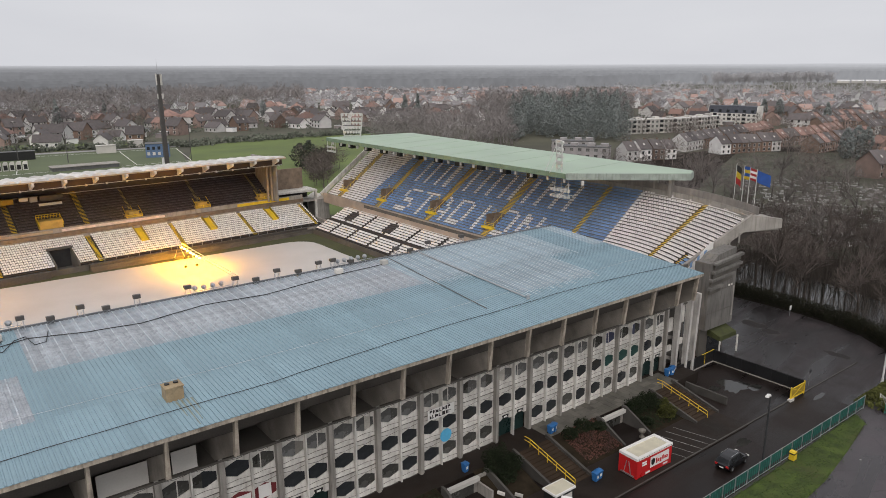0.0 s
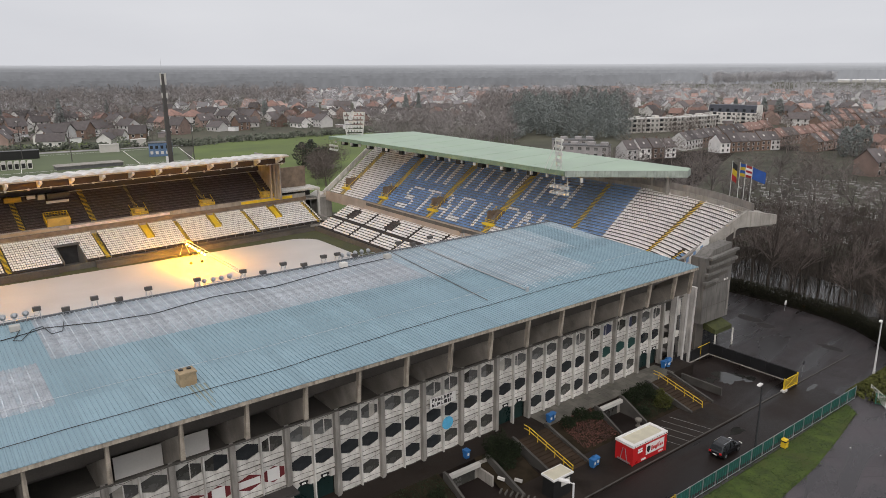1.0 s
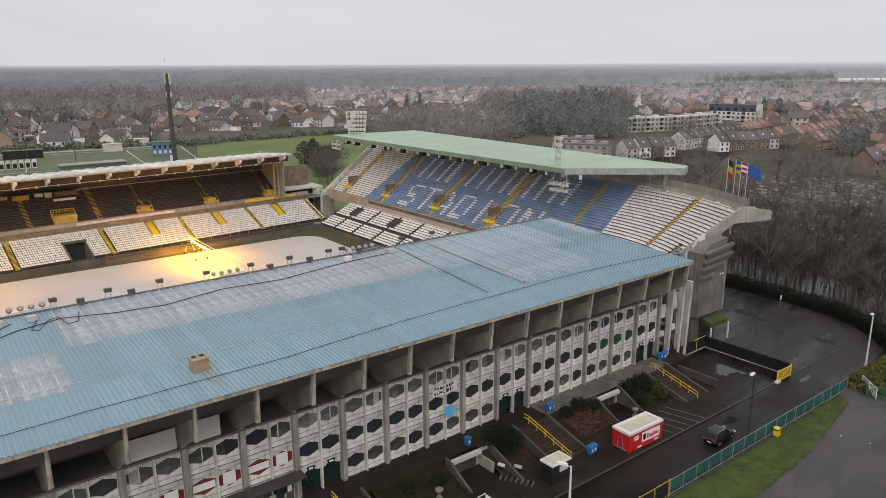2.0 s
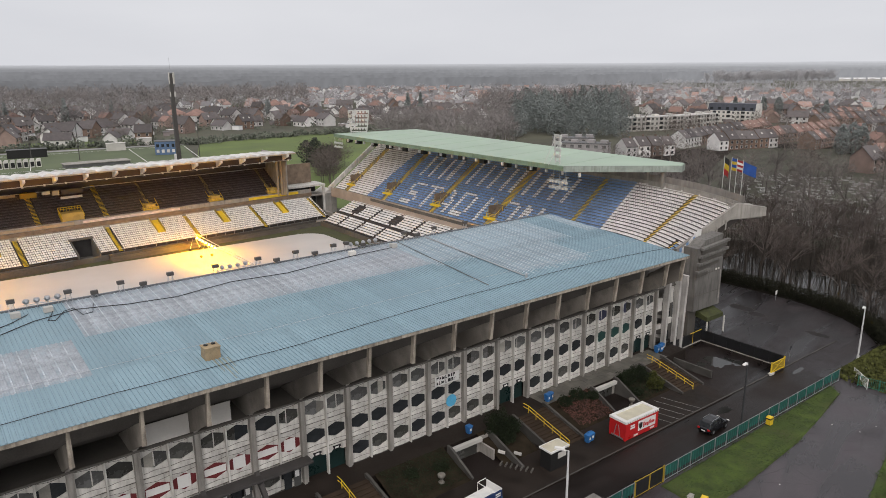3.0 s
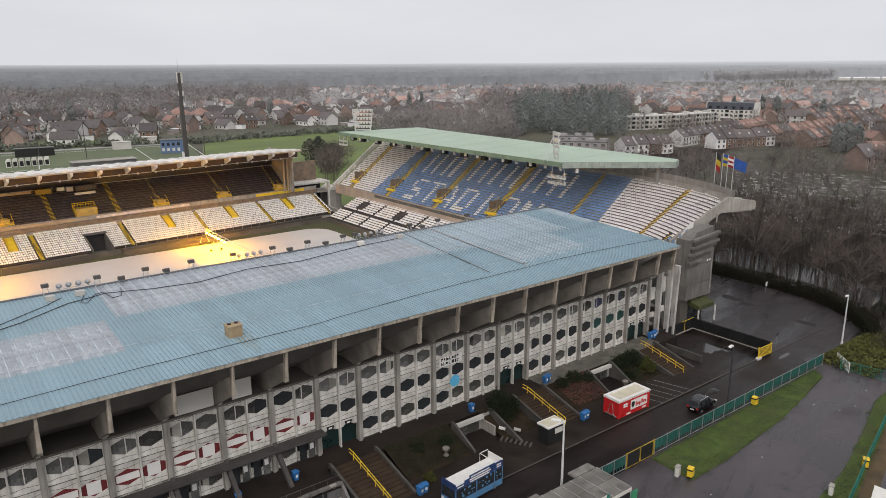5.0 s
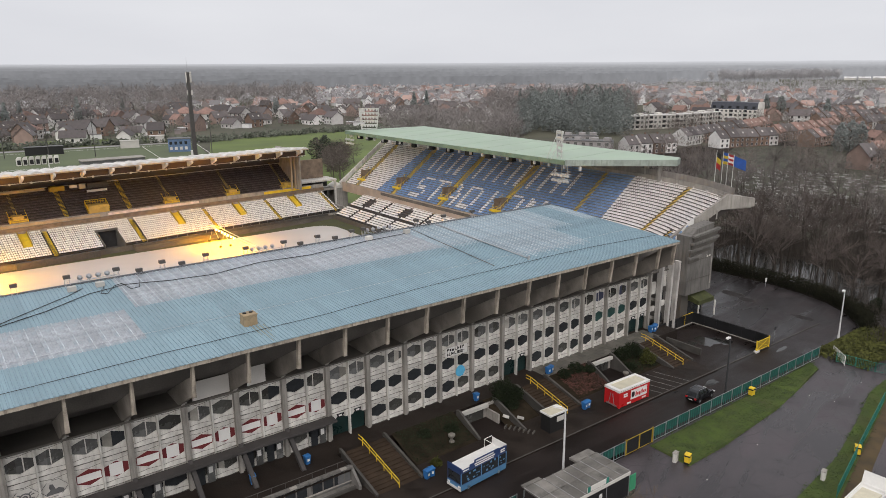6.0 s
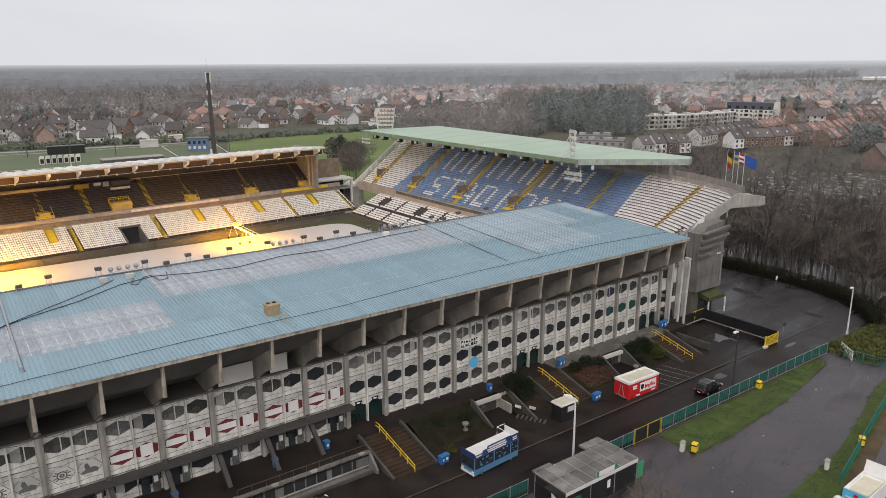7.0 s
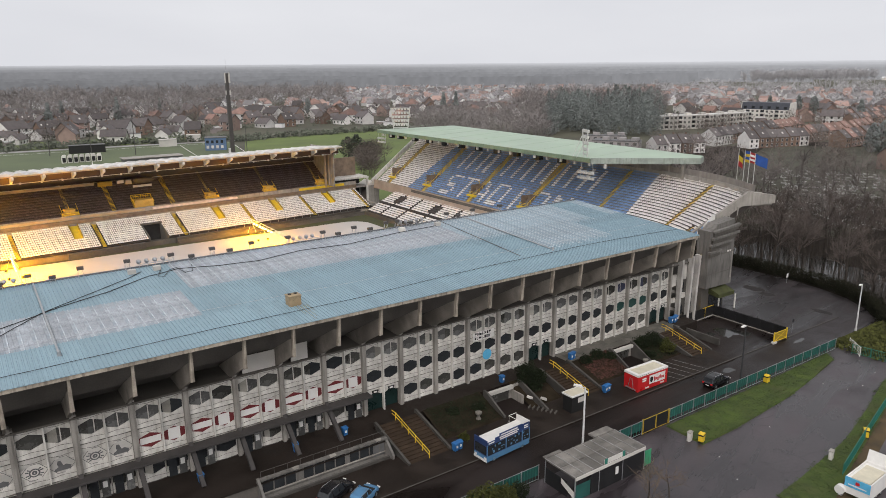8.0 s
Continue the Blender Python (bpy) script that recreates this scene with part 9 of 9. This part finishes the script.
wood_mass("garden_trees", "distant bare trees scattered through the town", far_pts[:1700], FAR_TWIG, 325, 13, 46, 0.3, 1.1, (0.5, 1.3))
pts = [spot(rng.uniform(63, 93), 800 + 330 * rng.random() ** 0.8) for _ in range(620)]
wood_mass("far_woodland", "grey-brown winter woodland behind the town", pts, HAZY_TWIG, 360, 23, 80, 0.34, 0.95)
pts = [spot(rng.uniform(74, 93), rng.uniform(600, 830)) for _ in range(90)]
wood_mass("far_woodland", "grey-brown winter trees among the villas", pts, HAZY_TWIG, 365, 22, 110, 0.24, 0.95)
pts = [spot(rng.uniform(15, 39), 1150 + 1100 * rng.random() ** 1.7) for _ in range(900)]
near_pts = []
while len(near_pts) < 190:
    p = spot(rng.uniform(15, 38.5), rng.uniform(285, 600))
    if all((p - q).length > 8 for q in spots):
        near_pts.append(p)
wood_mass("tree_belt", "brown bare trees among the terraced streets", near_pts, GARDEN_TWIG, 380, 12, 170, 0.1, 1.2, (0.5, 1.15))
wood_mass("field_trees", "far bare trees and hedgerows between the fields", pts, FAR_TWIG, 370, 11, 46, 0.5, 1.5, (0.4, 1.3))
# hedges and evergreen shrubs in the gardens
s = Shape()
r3 = random.Random(77)
for i in range(1500):
    b, d = r3.uniform(15, 90), r3.uniform(340, 900)
    if i > 1180:
        b = r3.uniform(56, 92)
        d = (516 - max(0, b - 58) * 4.6 if b < 72 else 462) + r3.gauss(0, 4)
    elif no_house(b, max(d, 351)):
        continue
    p = spot(b, d)
    h, rad = r3.uniform(1.2, 4.5), r3.uniform(1.0, 3.6)
    for _ in range(22):
        a, e = r3.uniform(0, 6.28), r3.random()
        c = Vector((p.x + rad * math.cos(a) * math.sqrt(r3.random()), p.y + rad * math.sin(a) * math.sqrt(r3.random()), h * e))
        u = Vector((r3.gauss(0, 1), r3.gauss(0, 1), r3.gauss(0, 0.6))).normalized() * 0.8
        w = u.orthogonal().normalized() * 0.6
        s.add([c - u, c - w, c + u, c + w], [(0, 1, 2, 3)])
solid("garden_shrubs", s, GARDEN, "dull green hedges and shrubs between the houses", "shrubs", kind="stuff")
# evergreens mixed into the stand of tall trees
s = Shape()
for i in range(120):
    p = spot(r3.uniform(38.2, 47.2), r3.uniform(455, 690))
    h = r3.uniform(16, 27)
    k = leafy_crown(900 + i, h, r3.uniform(4.5, 7.0), 850, 0.56, cone=i % 3 == 0, base=0.03, flat=True)
    s.add([(x + p.x, y + p.y, z) for x, y, z in k.v], k.f)
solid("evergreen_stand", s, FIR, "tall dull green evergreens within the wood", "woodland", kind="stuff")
pts = [Vector((98 + rng.gauss(0, 5), 234 + rng.gauss(0, 5), 0)) for _ in range(7)] + [Vector((106 + rng.gauss(0, 6), 226 + rng.gauss(0, 5), 0)) for _ in range(6)]
pts += [Vector((76 + 1.1 * i + rng.gauss(0, 2), 182 + 2.6 * i + rng.gauss(0, 3), 0)) for i in range(14)]
wood_mass("thicket", "dense bare thicket beside the blank screen", pts, TWIG, 400, 11, 420, 0.075, 1.2)

# a straight avenue of tall poplars
pop = tree_thing(*bare_tree(501, 34, 0.26, 13, 6, 3, 0.2, 0.012), "tall bare poplar in a straight avenue", (FAR_TWIG, FAR_TWIG), "poplar", "avenue of poplars")
for i in range(64):
    f = (i // 2) / 31
    p = Vector((1147 + 307 * f, 686 - 63 * f, -0.06)) + Vector((40 * (i % 2) + rng.gauss(0, 2.5), 40 * (i % 2) + rng.gauss(0, 2.5), 0))
    m = Matrix.Translation(p) @ Matrix.Rotation(rng.uniform(0, 6), 4, "Z") @ Matrix.Diagonal((1, 1, rng.uniform(0.9, 1.06), 1))
    if i == 0:
        pop.matrix_basis = m
    else:
        copy_thing(pop, m)
for i in range(5):
    p = spot(23.6 - i * 0.85, 2190 + 12 * i)
    t = thing("glasshouse", "long pale distant glasshouse", "glasshouse", "glasshouses", m=Matrix.Translation(p) @ Matrix.Rotation(radians(-65), 4, "Z"))
    part("wall", Shape().box(-14, 14, -14, 14, 0, 5.5), PLASTER, t)
    part("roof", Shape().prism([(-14.4, 5.5), (14.4, 5.5), (7, 8.6), (0, 6.2), (-7, 8.6)], lambda u, v, q: (q, u, v), -14.2, 14.2), WALL_FAR, t)

# dark conifers standing out from the town
for i, (b, d, h, rad) in enumerate(((55.2, 720, 19, 5), (54.2, 715, 20, 5), (80, 640, 22, 5), (77.0, 700, 18, 4.5), (62.5, 335, 13, 6.5), (61.4, 332, 10, 5.5), (63.2, 345, 11, 5.5), (23.4, 412, 15, 4.5), (22.8, 418, 16, 4.5), (22.2, 424, 15, 4.5), (46.5, 470, 20, 5), (66, 700, 15, 4), (84.5, 610, 20, 5), (30.5, 690, 17, 6), (28.6, 700, 17, 7), (27.6, 710, 16, 6), (24.6, 620, 18, 6), (83.6, 660, 19, 5))):
    t = thing("conifer", "dark green conifer with a ragged outline", "tree", "conifers", m=Matrix.Translation(spot(b, d, -0.06)))
    part("trunk", Shape().tube((0, 0, 0), (0, 0, h * 0.9), 0.3, 0.06), BARK, t)
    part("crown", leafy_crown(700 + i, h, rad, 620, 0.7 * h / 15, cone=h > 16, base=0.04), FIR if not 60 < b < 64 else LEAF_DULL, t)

# ---- meadow, playing field and what stands on it ----
sheet("meadow", [tuple(spot(71.6, 330)[:2]), tuple(spot(71.2, 452)[:2]), tuple(spot(66, 486)[:2]), tuple(spot(60, 512)[:2]), tuple(spot(55, 520)[:2]), tuple(spot(52, 300)[:2]), tuple(spot(55, 225)[:2]), tuple(spot(64, 235)[:2])], -0.03, FIELD, "bright green open meadow behind the stadium", "grass")
sheet("playing_field", [(-140, 285), (60, 285), (80, 366), (40, 372), (-140, 392)], -0.025, TURF_FIELD, "green synthetic playing field with painted lines", "grass")
sheet("field_bank", [(-140, 404), (40, 386), (84, 384), (70, 420), (20, 436), (-140, 450)], -0.024, FIELD, "rough grass bank beyond the playing field", "grass")
sheet("field_path", [(-140, 394), (40, 374), (88, 368), (92, 372), (40, 381), (-140, 402)], -0.02, DAMP_PATH, "damp pale path along the playing field", "path")
s = Shape()
for a, b in (((-100, 300), (66, 300)), ((66, 300), (78, 362)), ((78, 362), (-100, 376)), ((-10, 300), (0, 368)), ((40, 300), (48, 364))):
    s.beam((*a, 0.0), (*b, 0.0), 0.35, 0.02)
solid("field_lines", s, WHITE, "white boundary lines painted on the field", "field markings", kind="structure")

# ---- distance: glowing wooded bands; painted haze pales them towards the horizon, less northward ----
STARTS = ((15, 2300), (30, 1900), (42, 1480), (54, 1450), (66, 1250), (80, 1100))


def distance_band(radius, top, left, right, seed, b0=-12, b1=118):
    m = bpy.data.materials.new("backdrop")
    m.use_nodes = True
    n, l = m.node_tree.nodes, m.node_tree.links
    n.clear()
    em, out, tc = n.new("ShaderNodeEmission"), n.new("ShaderNodeOutputMaterial"), n.new("ShaderNodeTexCoord")
    total = None
    for scale, squash, weight in ((0.07, 0.6, 0.55), (0.02, 0.9, 0.45)):
        nz, mp, mul = n.new("ShaderNodeTexNoise"), n.new("ShaderNodeMapping"), n.new("ShaderNodeMath")
        nz.inputs["Scale"].default_value, nz.inputs["Detail"].default_value = scale, 4
        mp.inputs["Scale"].default_value = (1, 1, squash)
        mul.operation = "MULTIPLY_ADD"
        mul.inputs[1].default_value = weight
        l.new(tc.outputs["Object"], mp.inputs[0])
        l.new(mp.outputs[0], nz.inputs["Vector"])
        l.new(nz.outputs["Fac"], mul.inputs[0])
        if total is None:
            mul.inputs[2].default_value = 0.0
        else:
            l.new(total, mul.inputs[2])
        total = mul.outputs[0]
    # bearing across the view, from the east round to the north
    a, z = spot(5, radius), spot(95, radius)
    axis = (z - a) / (z - a).length_squared
    dot, shift, tone = n.new("ShaderNodeVectorMath"), n.new("ShaderNodeMapRange"), n.new("ShaderNodeMix")
    dot.operation = "DOT_PRODUCT"
    dot.inputs[1].default_value = axis
    l.new(tc.outputs["Object"], dot.inputs[0])
    shift.inputs[1].default_value, shift.inputs[2].default_value = axis.dot(a), axis.dot(z)
    l.new(dot.outputs["Value"], shift.inputs[0])
    tone.data_type = "RGBA"
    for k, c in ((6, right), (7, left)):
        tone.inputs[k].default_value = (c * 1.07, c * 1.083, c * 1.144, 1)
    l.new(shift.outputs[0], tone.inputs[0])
    # contrast drops with radius, as part of the painted haze
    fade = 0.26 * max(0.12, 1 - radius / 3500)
    wide, scaled = n.new("ShaderNodeMapRange"), n.new("ShaderNodeVectorMath")
    wide.inputs[1].default_value, wide.inputs[2].default_value = 0.34, 0.66
    wide.inputs[3].default_value, wide.inputs[4].default_value = 1 - fade, 1 + fade
    l.new(total, wide.inputs[0])
    scaled.operation = "SCALE"
    l.new(tone.outputs[2], scaled.inputs[0])
    l.new(wide.outputs[0], scaled.inputs["Scale"])
    l.new(scaled.outputs[0], em.inputs["Color"])
    l.new(em.outputs[0], out.inputs["Surface"])
    s = Shape()
    n0 = int(radians(b1 - b0) * radius / 3.2)
    soft_k = max(0.15, 1 - radius / 3800)
    for i in range(n0 + 1):
        g = b0 + (b1 - b0) * i / n0
        p = spot(g, radius)
        u = radians(g) * radius
        h = top + 4 * max(0, g - 45) / 50 * (radius > 1900)
        h *= 1 + soft_k * (0.16 * noise.noise((g * 0.15, seed, 0)) + 0.10 * noise.noise((g * 0.83, seed, 2)))
        h += soft_k * 1.4 * (3.4 * abs(noise.noise((u / 16, seed, 4))) + 2.2 * noise.noise((u / 7, seed, 6)) + 5 * max(0, noise.noise((u / 34, seed, 8)) - 0.25))
        start = np.interp(g, [q for q, _ in STARTS], [q for _, q in STARTS])
        s.v += [(p.x, p.y, -3), (p.x, p.y, h if radius >= start else -1.5)]
    s.f = [(2 * i, 2 * i + 2, 2 * i + 3, 2 * i + 1) for i in range(n0)]
    solid("backdrop", s, m, "wooded skyline with painted haze on the horizon", "backdrop", kind="structure")


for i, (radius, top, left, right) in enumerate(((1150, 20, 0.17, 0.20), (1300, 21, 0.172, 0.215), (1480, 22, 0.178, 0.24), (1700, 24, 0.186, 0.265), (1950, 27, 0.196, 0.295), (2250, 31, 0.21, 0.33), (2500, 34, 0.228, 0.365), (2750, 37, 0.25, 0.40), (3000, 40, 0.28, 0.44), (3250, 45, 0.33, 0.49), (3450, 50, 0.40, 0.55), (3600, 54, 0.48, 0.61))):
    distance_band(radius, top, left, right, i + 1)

# leafless shrubs beside the outer road
for i, (x, y, h) in enumerate(((-10.8, -31.6, 5.0), (-8.4, -32.6, 4.4), (-12.6, -33.0, 4.0))):
    t = tree_thing(*bare_tree(610 + i, h, 1.1, 9, 6, 5, 0.012), "leafless brown shrub beside the outer road", (BARK, SHRUB_TWIG), "bare_shrub", "bare shrubs")
    t.matrix_basis = pose(x, y, -0.02)

# a rounded evergreen by the lamp at the bend
t = thing("evergreen_bush", "rounded dark evergreen bush beside the street lamp", "bush", m=pose(74.6, -18.6, -0.05))
part("stem", Shape().tube((0, 0, 0), (0, 0, 1.4), 0.1, 0.05), BARK, t)
tagged(part("crown", leafy_crown(815, 3.2, 1.9, 900, 0.17, cone=False, base=0.03), LEAF, t), kind="stuff")

# scraps of paper on the outer road
r6 = random.Random(66)
for i in range(11):
    x, y, w = r6.uniform(0, 46), r6.uniform(-36, -23.5), r6.uniform(0.05, 0.1)
    s = Shape().prism([(-w, 0.0), (w, 0.0), (w * 0.8, 0.02), (0.1 * w, 0.05), (-w * 0.9, 0.03)], lambda u, v, q: (u, q, v), -w * 0.7, w * 0.7)
    solid("paper_scrap", s, WHITE, "crumpled white scrap of paper on wet asphalt", "litter", group="litter on the road", m=pose(x, y, -0.012, 0, 0, r6.uniform(0, 180)))
